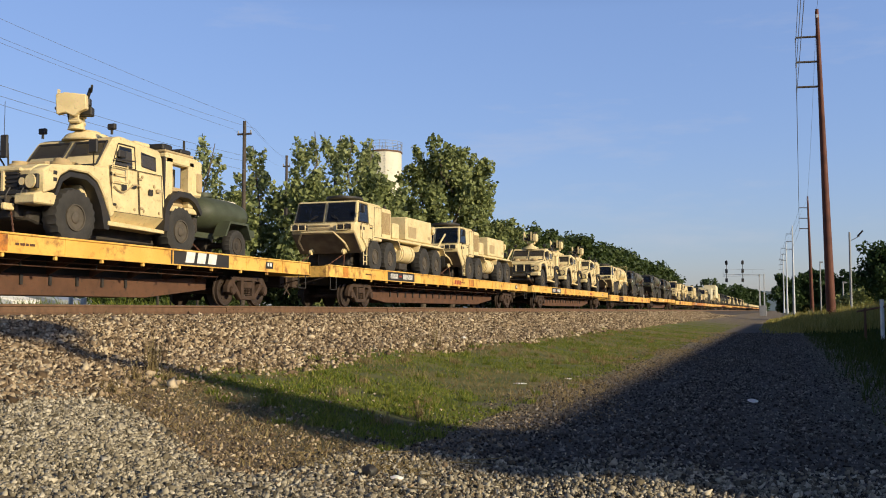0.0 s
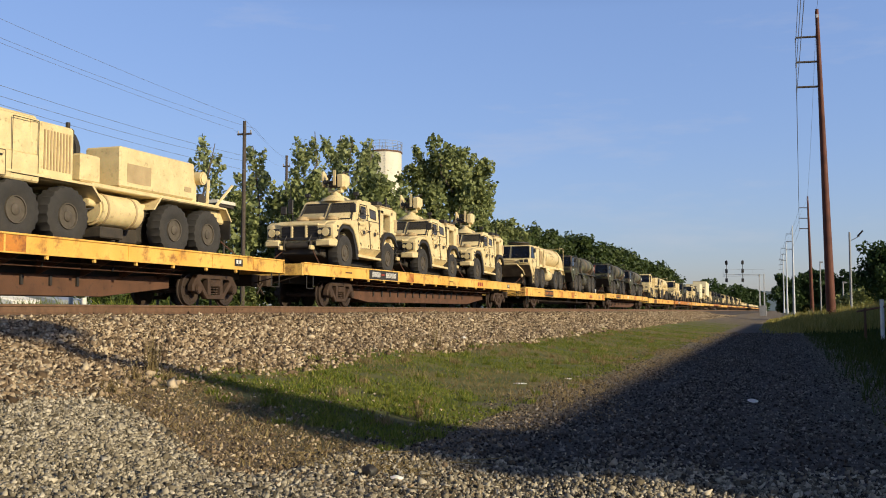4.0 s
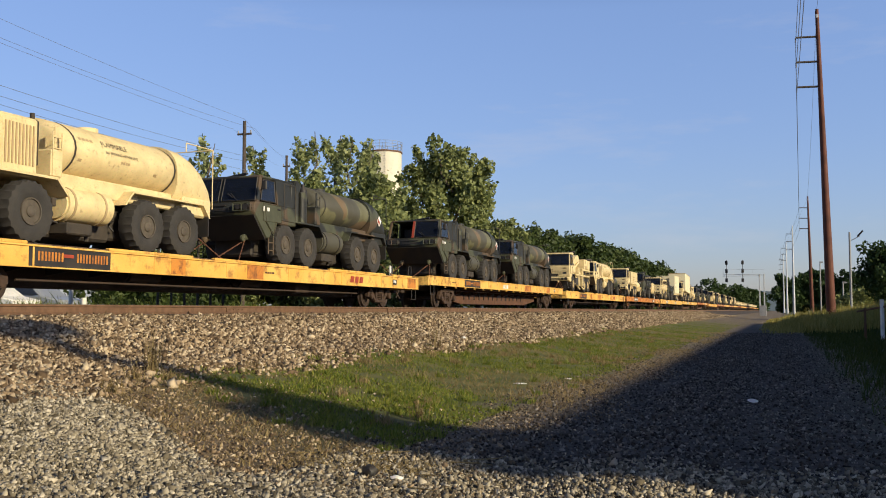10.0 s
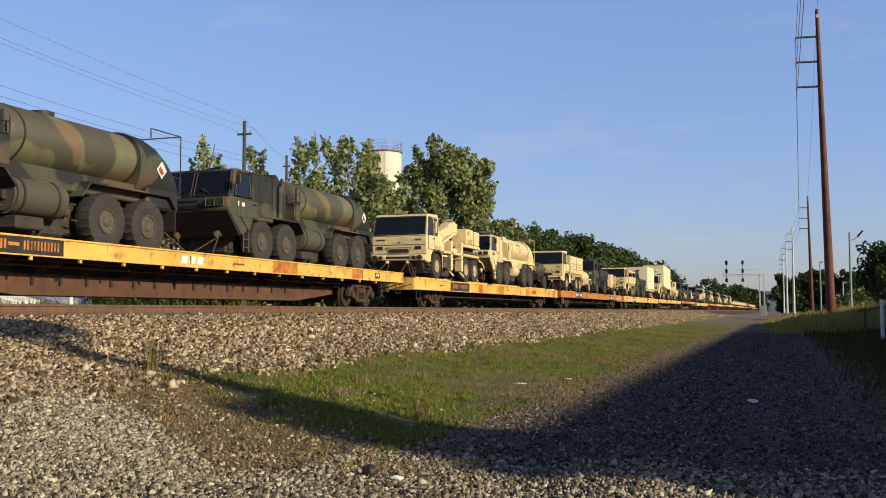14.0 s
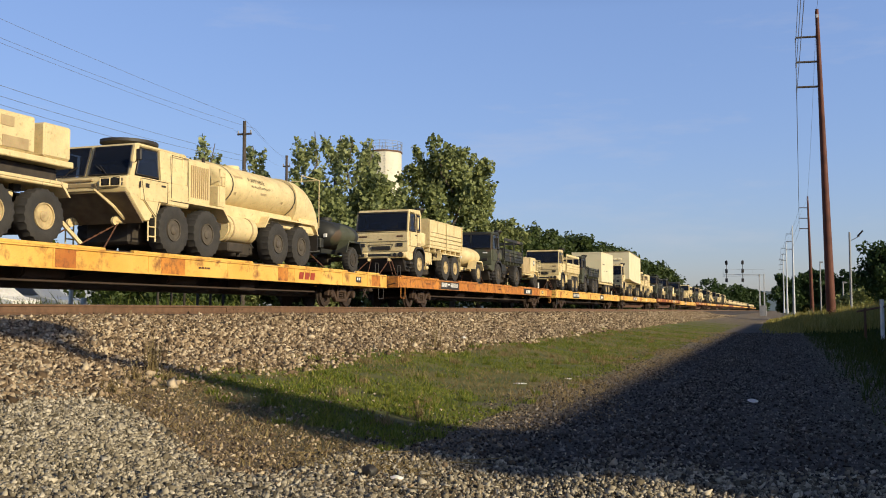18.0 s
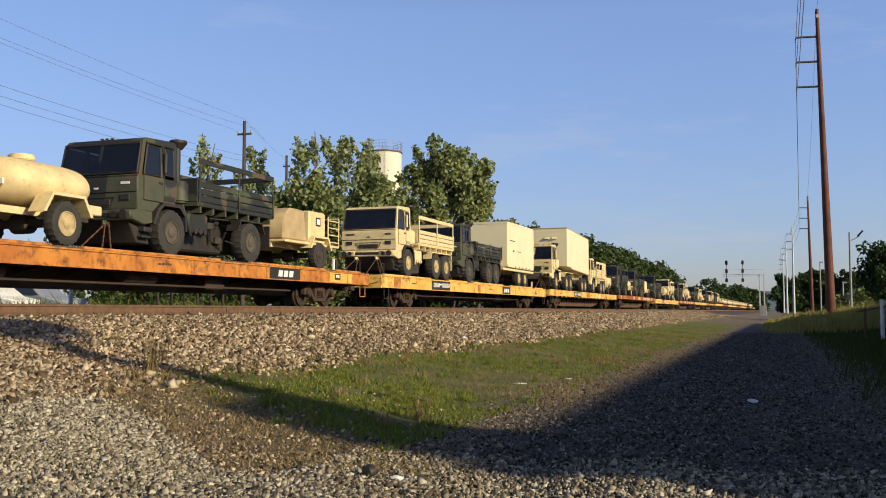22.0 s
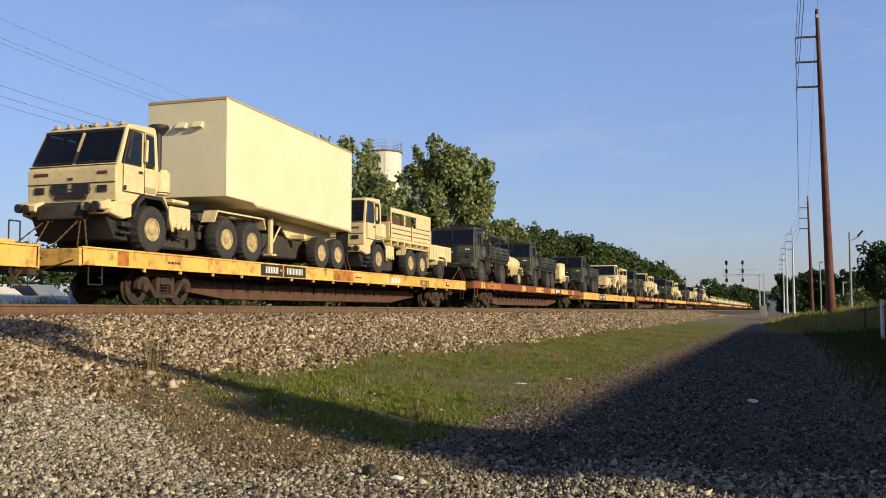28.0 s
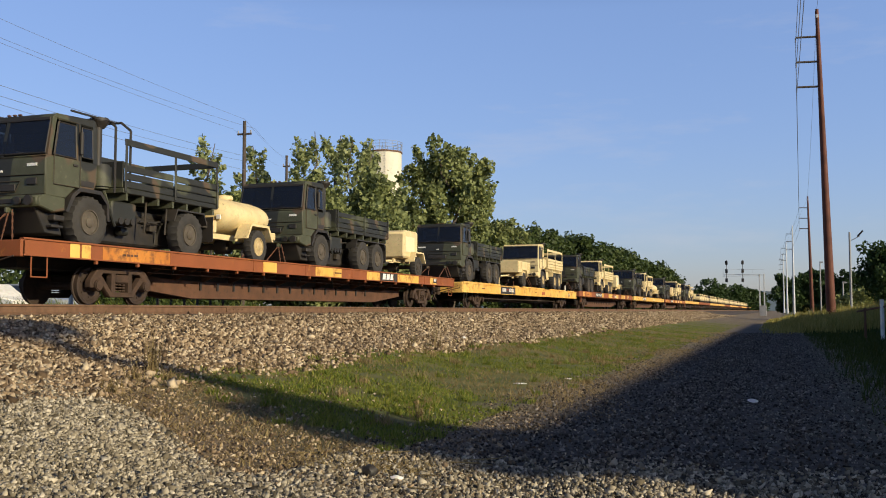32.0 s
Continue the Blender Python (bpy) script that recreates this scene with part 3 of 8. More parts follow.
        bx(bm, SILL_X + 0.001, SILL_X + 0.006, sign[0], sign[1], F + 0.032, T - 0.042 - (0.07 if lip else 0))
        part("sign_patch", bm, SIGNBLACK, car, "black patch for reporting marks")
    if sign and not plain:
        bm = B()
        w = sign[1] - sign[0]
        bar_writing(bm, SILL_X + 0.008, sign[0] + 0.10 * w, F + 0.28 * deep, 0.19, (0.055,) * 8, 0.042)
        bar_writing(bm, SILL_X + 0.008, sign[0] + 0.56 * w, F + 0.28 * deep, 0.19, (0.05,) * 11, 0.045)
        split("marking", bm, ink, car, "reporting marks as plain bars")
        bm = B()
        bar_writing(bm, SILL_X + 0.008, sign[0] + 0.40 * w, F + 0.45 * deep, 0.07, (0.3,), 0.02)
        part("marking", bm, mark, car, "small coloured mark")
    for y, h in logos:
        bm = B()
        logo(bm, SILL_X + 0.008, y, F + 0.22 * deep, h)
        split("emblem", bm, mark if mark is RED else WHITE, car, "slanted block emblem of the car owner")
    for y0, y1, stuff in patches:
        bm = B()
        bx(bm, SILL_X + 0.001, SILL_X + 0.005, y0, y1, F + 0.032, T - 0.042 - (0.07 if lip else 0))
        part("paint_patch", bm, stuff, car, "patch of fresher or older paint")
    bm = B()
    bar_writing(bm, SILL_X + 0.008, 24.0, F + 0.25 * deep, 0.2, (0.42,), 0.02)
    label_panel = part("routing_label", bm, SIGNBLACK, car, "small dark data panel")
    if not far:
        bm = B()
        bar_writing(bm, SILL_X + 0.013, 24.08, F + 0.25 * deep + 0.07, 0.10, (0.10, 0.10), 0.05)
        part("marking", bm, WHITE, label_panel, "white figures as bars")
    if lip:
        # short stanchions beside the end of the deck
        for y, stuff in ((24.62, WHITE), (24.80, BLACK)):
            bm = B()
            bx(bm, SILL_X - 0.42, SILL_X - 0.34, y, y + 0.09, D - 0.01, D + 0.40, 0.012)
            part("stanchion", bm, stuff, car, "short painted stanchion")
    bm = B()
    for y in (3.1, 14.2):
        bar_writing(bm, SILL_X + 0.006, y, F + 0.4 * deep, 0.05, (0.10, 0.12, 0.08, 0.14), 0.03)
    split("stencil", bm, BROWN, car, "small stencilled notes as bars")
    return car


LIPS = ((11.6, 17.0), (18.6, 23.4), (24.2, 26.2))
PATCHY = ((1.35, 2.0, YELLOW), (2.4, 4.9, ORANGE), (9.45, 10.25, YELLOW), (12.8, 14.75, YELLOW), (16.9, 18.1, YELLOW), (19.9, 22.2, YELLOW), (23.6, 24.4, YELLOW))
DEEP = "long yellow rail flatcar with deep scuffed side sills, carrying vehicles"
TALL = "long yellow rail flatcar with a brown fish-belly girder, carrying vehicles"
CARS = []
for k in range(26):
    deep = dict(fish=False, lip=True, rise=0.03, deep=0.54, mark=RED)
    if k == 0:
        c = flatcar(YELLOW, TALL, plain=True, sign=(19.35, 22.0), logos=((19.95, 0.29),), mark=ORANGE, patches=((1.2, 1.6, ORANGE), (12.4, 14.0, ORANGE)))
    elif k == 1:
        c = flatcar(YELLOW, TALL, sign=(5.2, 8.05), logos=((13.2, 0.19),), mark=RED, patches=((1.2, 1.6, ORANGE), (15.4, 16.2, ORANGE)))
    elif k == 2:
        c = flatcar(YELLOW, TALL, sign=(5.15, 7.95), logos=((18.5, 0.19),), mark=RED, patches=((9.2, 9.7, ORANGE),))
    elif k == 3:
        c = flatcar(YELLOW, DEEP, sign=(4.8, 7.3), logos=((20.1, 0.22),), patches=((0.0, 0.5, ORANGE), (9.6, 10.2, ORANGE), (13.2, 14.1, ORANGE), (25.6, 26.5, ORANGE)), ink=ORANGE, **deep)
    elif k == 4:
        c = flatcar(YELLOW, TALL, sign=(4.9, 7.5), logos=((11.7, 0.2),), mark=ORANGE, rise=0.13, patches=((16.4, 17.9, ORANGE), (22.0, 22.9, ORANGE)), ink=ORANGE)
    elif k == 5:
        c = flatcar(YELLOW, DEEP, sign=(4.6, 7.4), logos=((19.7, 0.22),), patches=((8.9, 9.6, ORANGE), (12.6, 13.6, ORANGE), (18.4, 19.0, ORANGE), (25.4, 26.2, ORANGE)), ink=ORANGE, **deep)
    elif k == 6:
        c = flatcar(ORANGE, "long weathered orange rail flatcar with deep side sills, carrying vehicles", sign=(4.8, 7.5), logos=((20.1, 0.19),), fish=False, lip=True, rise=0.02, deep=0.48,
                    patches=((19.6, 21.5, SIGNBLACK), (23.6, 25.4, YELLOW)))
    elif k == 7:
        c = flatcar(YELLOW, DEEP, sign=(5.5, 7.95), logos=((17.0, 0.2),), patches=((16.7, 18.3, SIGNBLACK), (1.2, 1.9, ORANGE), (12.2, 12.7, ORANGE)), **{**deep, "mark": WHITE})
    elif k == 8:
        c = flatcar(YELLOW, TALL, sign=(7.6, 10.4), logos=((17.5, 0.18),), mark=ORANGE, rise=0.02, patches=((1.2, 1.6, ORANGE), (12.4, 14.0, ORANGE)))
    elif k == 9:
        c = flatcar(RUSTY, "long rusty brown rail flatcar with yellow paint patches, carrying vehicles", sign=None, logos=((18.35, 0.22),), rise=0.09, deep=0.37, patches=PATCHY + ((18.15, 19.85, SIGNBLACK),))
    elif k == 10:
        c = flatcar(YELLOW, DEEP, sign=(6.6, 9.6), **deep)
    elif k < 14:
        paint, label = ((RUSTY, "rusty brown rail flatcar with yellow patches far down the train"), (YELLOW, "long yellow rail flatcar far down the train"))[k % 2 == 0]
        c = flatcar(paint, label, sign=(6.6, 9.6), rise=0.1, patches=PATCHY if paint is RUSTY else ())
    else:
        c = flatcar(RUSTY if k % 3 == 0 else YELLOW, "long %s rail flatcar at the far end of the train" % ("rusty" if k % 3 == 0 else "yellow"), fish=False, far=True)
    c.location = (TRACK_X, CAR_FRONT + CAR_PITCH * k, RAIL_Z)
    CARS.append(c)


# ---- vehicle parts ----
TYRES = {}


def tyre_mesh(r, w, n=44, k=1.0):
    key = ("tyre", r, w, k)
    if key not in TYRES:
        bm = B()
        h = w / 2
        lathe(bm, [(-h * 0.75, r * 0.52 * k), (-h, r * 0.66 * k), (-h * 1.0, r * 0.86), (-h * 0.86, r * 0.965), (-h * 0.3, r), (h * 0.3, r), (h * 0.86, r * 0.965), (h, r * 0.86), (h, r * 0.66 * k), (h * 0.75, r * 0.52 * k)],
              "x", (0, 0, 0), n, lug=r * 0.062)
        TYRES[key] = mesh_of("tyre", bm, RUBBER, 50)
    return TYRES[key]


def rim_mesh(r, w, mat, dish=0.13):
    key = ("rim", r, w, mat.name)
    if key not in TYRES:
        bm = B()
        h = w / 2
        for s in (-1, 1):
            o = s * h
            lathe(bm, [(o * 0.80, r * 0.545), (o * 0.95, r * 0.535), (o * 0.95, r * 0.49), (o - s * dish, r * 0.45), (o - s * dish * 0.8, r * 0.27), (o * 0.90, r * 0.22), (o * 1.0, r * 0.15), (o * 1.02, r * 0.05)], "x", (0, 0, 0), 24)
            for k in range(10):
                a = k * math.pi / 5
                cyl(bm, (o - s * dish * 0.75, r * 0.31 * math.cos(a), r * 0.31 * math.sin(a)), "x", r * 0.026, 0.05, 6)
        TYRES[key] = mesh_of("rim", bm, mat, 40)
    return TYRES[key]


def hole_mesh(r, w, dish=0.13):
    key = ("holes", r, w)
    if key not in TYRES:
        bm = B()
        for s in (-1, 1):
            for k in range(8):
                a = (k + 0.5) * math.pi / 4
                cyl(bm, (s * (w / 2 - dish + 0.006), r * 0.385 * math.cos(a), r * 0.385 * math.sin(a)), "x", r * 0.066, 0.03, 8)
        TYRES[key] = mesh_of("hand_holes", bm, BLACK, 40)
    return TYRES[key]


def seam(v, loops, r=0.008, material=None, name="panel_seam"):
    """Dark panel joints: thin closed lines along the given corners."""
    for pts in loops:
        bm = B()
        for a, b in zip(pts, pts[1:] + pts[:1]):
            rod(bm, a, b, r, 4)
        part(name, bm, material or SEAM, v, "dark panel joint", smooth=None)


SEAM = surface("panel_joint", (0.055, 0.042, 0.026), None, 8.0, 0.9, bump=0)


def wheels(v, axles, half, r, w, rim, k=1.0, plain=False):
    """A wheel with its rim at both ends of every axle."""
    for y in axles:
        for s in (-1, 1):
            wh = part("wheel", tyre_mesh(r, w, 44, k), None, v, at=(s * half, y, r - 0.025))
            part("rim", rim_mesh(r * k, w, rim), None, wh)
            if not plain:
                part("hand_holes", hole_mesh(r * k, w), None, wh)
        bm = B()
        lathe(bm, [(-half, 0.08), (-0.22, 0.09), (-0.2, 0.2), (0.2, 0.2), (0.22, 0.09), (half, 0.08)], "x", (0, y, r), 12)
        part("axle", bm, UNDER, v, "grimy axle and differential")


def window(v, corners, normal, body, frame_w=0.03, inset=0.012):
    """A glazed window on four corners, slightly proud frame strips round a dark pane."""
    c = [Vector(p) for p in corners]
    n = Vector(normal).normalized()
    bm = B()
    plate(bm, [p + n * 0.004 for p in c], 0.010, n)
    pane = part("window", bm, GLASS, v, "dark reflecting glass")
    bm = B()
    k = len(c)
    for i in range(k):
        rod(bm, c[i] + n * 0.01, c[(i + 1) % k] + n * 0.01, frame_w / 2, 5)
    part("seal", bm, BLACK, pane)
    return pane


def lamp(v, x, y, z, r=0.09, mat=None, ring=None):
    bm = B()
    cyl(bm, (x, y, z), "y", r, 0.06, 16, bev=0.01)
    h = part("headlight", bm, mat or LAMPGLASS, v)
    bm = B()
    lathe(bm, [(-0.05, r * 1.0), (-0.05, r * 1.25), (0.05, r * 1.25), (0.05, r * 1.0)], "y", (x, y + 0.01, z), 16)
    part("lamp_ring", bm, ring or BLACK, h)


def mirror(v, x, y, z, mat, s=1):
    bm = B()
    rod(bm, (x, y, z), (x + s * 0.28, y - 0.18, z + 0.1), 0.014)
    bx(bm, *sorted((x + s * 0.20, x + s * 0.34)), y - 0.24, y - 0.18, z - 0.02, z + 0.24, 0.02)
    part("mirror", bm, mat, v)


def chains(v, pts, label="rusty tie-down chain"):
    """Tie-down chains, each a taut run of short links."""
    for p, q in pts:
        bm = B()
        p, q = Vector(p), Vector(q)
        k = max(3, int((q - p).length / 0.09))
        for i in range(k):
            a, b = p.lerp(q, i / k), p.lerp(q, (i + 0.92) / k)
            rod(bm, a, b, 0.022 if i % 2 else 0.014, 5)
        part("chain", bm, CHAIN, v, label, smooth=None)


def ladder_rungs(bm, x, y0, y1, z0, z1, n, r=0.018):
    rod(bm, (x, y0, z0), (x, y0, z1), r)
    rod(bm, (x, y1, z0), (x, y1, z1), r)
    for k in range(n):
        z = z0 + (z1 - z0) * (k + 0.5) / n
        rod(bm, (x, y0, z), (x, y1, z), r)


def reach_forward(v, y0, k):
    """Lengthens what lies ahead of y0 on a vehicle, wheels and axles left alone."""
    done = set()
    for ob in v.children_recursive:
        if ob.name.split(".")[0] in ("wheel", "rim", "hand_holes", "axle", "chassis") or ob.data in done:
            continue
        done.add(ob.data)
        for p in ob.data.vertices:
            if p.co.y < y0:
                p.co.y = y0 - (y0 - p.co.y) * k


def raise_body(v, k):
    """Raises all of a vehicle but its wheels and axles, in proportion to the height over the deck."""
    done = set()
    for ob in v.children_recursive:
        if ob.name.split(".")[0] in ("wheel", "rim", "hand_holes", "axle") or ob.data in done:
            continue
        done.add(ob.data)
        for p in ob.data.vertices:
            p.co.z *= k


def lettering(tank, text, size, y0, z0):
    """Stencilled words wrapped on the near side of the barrel."""
    cu = bpy.data.curves.new("lettering", "FONT")
    cu.body, cu.size = text, size
    tmp = bpy.data.objects.new("lettering", cu)
    me = bpy.data.meshes.new_from_object(tmp)
    bpy.data.objects.remove(tmp)
    for p in me.vertices:
        y, z = y0 + p.co.x, z0 + p.co.y
        p.co = (1.13 * math.sqrt(1 - ((z - 2.06) / 0.68) ** 2) + 0.008, y, z)
    me.materials.append(UNDER)
    part("lettering", me, None, tank, "dark stencilled warning words")


def undergear(v, paint, y0, y1, z0, z1, n=12):
    """Hoses, brackets, small tanks and boxes hung along both sides of a chassis."""
    for k in range(n):
        bm = B()
        s = 1 if k % 3 else -1
        y, z, x = random.uniform(y0, y1), random.uniform(z0, z1), s * random.uniform(0.62, 1.0)
        kind = k % 4
        if kind == 0:
            bx(bm, x - 0.07, x + 0.07, y, y + random.uniform(0.12, 0.32), z - 0.08, z + 0.10, 0.015)
        elif kind == 1:
            rod(bm, (x, y, z), (x + 0.05, min(y1, y + random.uniform(0.4, 1.1)), z + random.uniform(-0.12, 0.12)), 0.022, 6)
        elif kind == 2:
            cyl(bm, (x, y, z), "y", random.uniform(0.06, 0.11), random.uniform(0.2, 0.4), 12, bev=0.015)
        else:
            rod(bm, (x, y, z0), (x, y + random.uniform(-0.15, 0.15), z1 + 0.1), 0.025, 6)
        part(("bracket", "hose", "cylinder", "stay")[kind], bm, (UNDER, BLACK, paint, UNDER)[k % 4], v)


# ---- eight-wheeled heavy truck ----
def heavy_truck(paint, rear, label, group, hatch=True, open_left=False):
    """Flat-nosed 8x8 truck; rear: tanker or cargo."""
    v = thing("tanker_truck" if rear == "tank" else "recovery_truck", label, "military truck", group)
    dark = paint is not TAN
    wheels(v, (1.55, 3.05, 6.90, 8.40), 0.98, 0.665, 0.42, RIM, 0.8)
    bm = B()
    for x in (-0.52, 0.42):
        bx(bm, x, x + 0.10, 0.9, 9.6, 0.80, 1.08, 0.01)
    for y in (1.5, 3.0, 5.0, 6.9, 8.4):
        bx(bm, -0.5, 0.5, y - 0.12, y + 0.12, 0.75, 1.0, 0.02)
    bx(bm, -0.4, 0.4, 2.2, 4.2, 0.55, 1.1, 0.05)
    part("chassis", bm, UNDER if not dark else BLACK, v, "grimy ladder chassis")
    # cab shell: floor, back, roof, pillars left open at the windows
    bm = B()
    prof(bm, [(0.62, 0.72), (0.0, 1.42), (0.03, 1.66), (0.14, 1.74), (2.15, 1.74), (2.15, 1.18), (1.05, 1.18), (0.80, 0.74)], -1.2, 1.2, 0.03)
    part("cab_lower", bm, paint, v)
    bm = B()
    prof(bm, [(0.34, 2.44), (0.44, 2.52), (2.10, 2.52), (2.15, 2.44)], -1.13, 1.13, 0.03)
    part("cab_roof", bm, paint, v)
    bm = B()
    prof(bm, [(1.95, 1.735), (1.95, 2.45), (2.15, 2.45), (2.15, 1.735)], -1.17, 1.17, 0.02)
    for s in (-1, 1):
        for x0, x1 in ((s * 1.20, s * 1.12),):
            plate(bm, [(s * 1.19, 0.14, 1.73), (s * 1.19, 0.28, 1.73), (s * 1.13, 0.50, 2.46), (s * 1.13, 0.36, 2.46)], 0.07, (-s, 0, 0))
        plate(bm, [(s * 1.19, 1.15, 1.73), (s * 1.19, 2.0, 1.73), (s * 1.13, 2.0, 2.46), (s * 1.13, 1.15, 2.46)], 0.06, (-s, 0, 0))
    plate(bm, [(-0.04, 0.15, 1.73), (0.04, 0.15, 1.73), (0.04, 0.36, 2.46), (-0.04, 0.36, 2.46)], 0.05, (0, 1, 0))
    split("cab_pillar", bm, paint, v)
    bm = B()
    bx(bm, -0.95, -0.35, 1.2, 1.85, 1.75, 2.25, 0.06)
    bx(bm, 0.35, 0.95, 1.2, 1.85, 1.75, 2.25, 0.06)
    split("seat", bm, BLACK, v, "dark cab seats")
    for s in (-1, 1):
        if s < 0 and open_left:
            bm = B()
            plate(bm, [(-0.06, 0.125, 1.75), (0.05, 0.125, 1.75), (0.05, 0.315, 2.45), (-0.06, 0.315, 2.45)], 0.03, (0, 1, 0))
            part("centre_post", bm, RED, v, "red taped centre post of the windscreen")
            continue
        window(v, [(s * 0.05, 0.155, 1.76), (s * 1.13, 0.155, 1.76), (s * 1.08, 0.34, 2.43), (s * 0.05, 0.34, 2.43)], (0, -1, 0.26), paint)
        bm = B()
        rod(bm, (s * 0.6, 0.12, 1.74), (s * 0.35, 0.17, 1.98), 0.012)
        rod(bm, (s * 0.42, 0.14, 1.86), (s * 0.25, 0.17, 1.97), 0.016)
        part("wiper", bm, BLACK, v)
    for s in (-1, 1):
        window(v, [(s * 1.185, 0.33, 1.78), (s * 1.185, 1.05, 1.78), (s * 1.135, 1.05, 2.40), (s * 1.135, 0.52, 2.40)], (s, 0, 0.08), paint)
        bm = B()
        bx(bm, *sorted((s * 1.2, s * 1.225)), 0.45, 1.35, 1.20, 1.72, 0.012)
        prof(bm, [(0.55, 1.2), (0.95, 0.82), (1.12, 1.2)], *sorted((s * 1.2, s * 1.222)), 0.0)
        d = part("door", bm, paint, v)
        bm = B()
        bx(bm, *sorted((s * 1.225, s * 1.25)), 1.12, 1.26, 1.58, 1.62, 0.006)
        part("handle", bm, BLACK, d)
        bm = B()
        rod(bm, (s * 1.24, 0.42, 1.62), (s * 1.24, 0.42, 1.48), 0.02)
        bx(bm, *sorted((s * 1.226, s * 1.232)), 0.6, 0.72, 1.50, 1.60)
        part("reflector", bm, WHITE if dark else BLACK, d)
        mirror(v, s * 1.2, 0.3, 2.05, BLACK, s)
    for s in (-1, 1):
        x = s * 1.228
        seam(v, [[(x, 0.47, 1.70), (x, 1.34, 1.70), (x, 1.34, 1.22), (x, 1.05, 1.22), (x, 0.95, 0.86), (x, 0.58, 1.2)], [(s * 1.205, 1.5, 1.3), (s * 1.205, 2.1, 1.3), (s * 1.205, 2.1, 2.4), (s * 1.205, 1.5, 2.4)]])
    seam(v, [[(-1.18, 0.02, 1.42), (1.18, 0.02, 1.42)], [(-1.18, 0.10, 1.71), (1.18, 0.10, 1.71)]])
    bm = B()
    bx(bm, -0.5, 0.3, -0.01, 0.04, 1.60, 1.635)
    bx(bm, -0.42, 0.42, -0.012, 0.04, 1.47, 1.54)
    split("nose_marking", bm, TAN_DARK if not dark else BLACK, v, "faint painted marks as bars")
    # nose: grille bars, lamps, brush guard, tow shackles
    bm = B()
    for s in (-1, 1):
        bx(bm, *sorted((s * 0.55, s * 1.12)), -0.035, 0.02, 1.47, 1.64, 0.015)
    split("lamp_panel", bm, BLACK, v, "black lamp surrounds")
    for s in (-1, 1):
        bm = B()
        for z in (1.45, 1.66):
            rod(bm, (s * 0.6, -0.09, z), (s * 1.14, -0.09, z), 0.016)
        for x in (0.6, 0.86, 1.14):
            rod(bm, (s * x, -0.09, 1.45), (s * x, -0.09, 1.66), 0.016)
            rod(bm, (s * x, -0.09, 1.55), (s * x, 0.02, 1.55), 0.012)
        part("lamp_guard", bm, paint, v)
        lamp(v, s * 0.98, -0.05, 1.555, 0.075)
        lamp(v, s * 0.74, -0.05, 1.555, 0.06, AMBER)
    bm = B()
    if not dark:
        rod(bm, (-0.75, -0.06, 1.38), (0.45, -0.06, 1.38), 0.035)
        rod(bm, (-0.75, -0.06, 1.38), (-1.0, 0.18, 1.08), 0.035)
        rod(bm, (0.45, -0.06, 1.38), (0.75, 0.18, 1.02), 0.035)
        rod(bm, (-1.0, 0.18, 1.08), (-1.0, 0.5, 0.8), 0.035)
        rod(bm, (0.75, 0.18, 1.02), (0.75, 0.5, 0.78), 0.035)
    else:
        rod(bm, (-0.9, 0.1, 1.3), (0.9, 0.1, 1.3), 0.02)
    part("brush_guard", bm, paint, v)
    # plate colour holds the shade under the nose as well as grime
    bm = B()
    plate(bm, [(-1.18, 0.61, 0.70), (1.18, 0.61, 0.70), (1.18, 0.04, 1.34), (-1.18, 0.04, 1.34)], 0.03, (0, -0.75, -0.65))
    part("skid_plate", bm, NOSE_SHADE_GRIME if not dark else BLACK, v, "underside plate of the nose, coloured dark for shade and grime")
    for s in (-1, 1):
        bm = B()
        bx(bm, s * 0.62 - 0.05, s * 0.62 + 0.05, 0.35, 0.7, 0.68, 0.84, 0.03)
        lathe(bm, [(-0.03, 0.05), (-0.03, 0.1), (0.03, 0.1), (0.03, 0.05)], "x", (s * 0.62, 0.36, 0.72), 12)
        part("tow_shackle", bm, paint, v)
    if hatch:
        bm = B()
        lathe(bm, [(0.0, 0.30), (0.0, 0.58), (0.04, 0.64), (0.11, 0.64), (0.13, 0.54), (0.09, 0.30)], "z", (0.15, 1.30, 2.63), 26)
        for a in (0.4, 2.0, 3.6, 5.2):
            rod(bm, (0.15 + 0.5 * math.cos(a), 1.30 + 0.5 * math.sin(a), 2.5), (0.15 + 0.5 * math.cos(a), 1.30 + 0.5 * math.sin(a), 2.66), 0.035)
        part("roof_ring", bm, BLACK, v, "black ring mount on the roof")
    else:
        bm = B()
        rod(bm, (-0.3, 0.9, 2.56), (0.5, 0.7, 2.62), 0.04)
        bx(bm, 0.3, 0.9, 0.8, 1.4, 2.52, 2.58, 0.02)
        part("roof_stowage", bm, BLACK, v)
    # mud step and entry ladder behind the bumper
    for s in (-1, 1):
        bm = B()
        x = s * 1.16
        ladder_rungs(bm, x, 0.78, 1.02, 0.28, 1.18, 4)
        part("entry_step", bm, paint, v)
    # engine housing behind the cab; on the camouflaged trucks it stands open
    if dark:
        # plain black block puts the bay's inner shade behind the pipes
        bm = B()
        bx(bm, -1.0, 0.9, 2.25, 3.2, 1.28, 2.0, 0.05)
        part("engine", bm, BLACK, v, "black block standing for the shaded inside of the engine bay")
        bm = B()
        cyl(bm, (0.55, 2.55, 2.44), "x", 0.21, 1.0, 18, bev=0.04)
        part("air_cleaner", bm, paint, v, "round air cleaner behind the cab")
        bm = B()
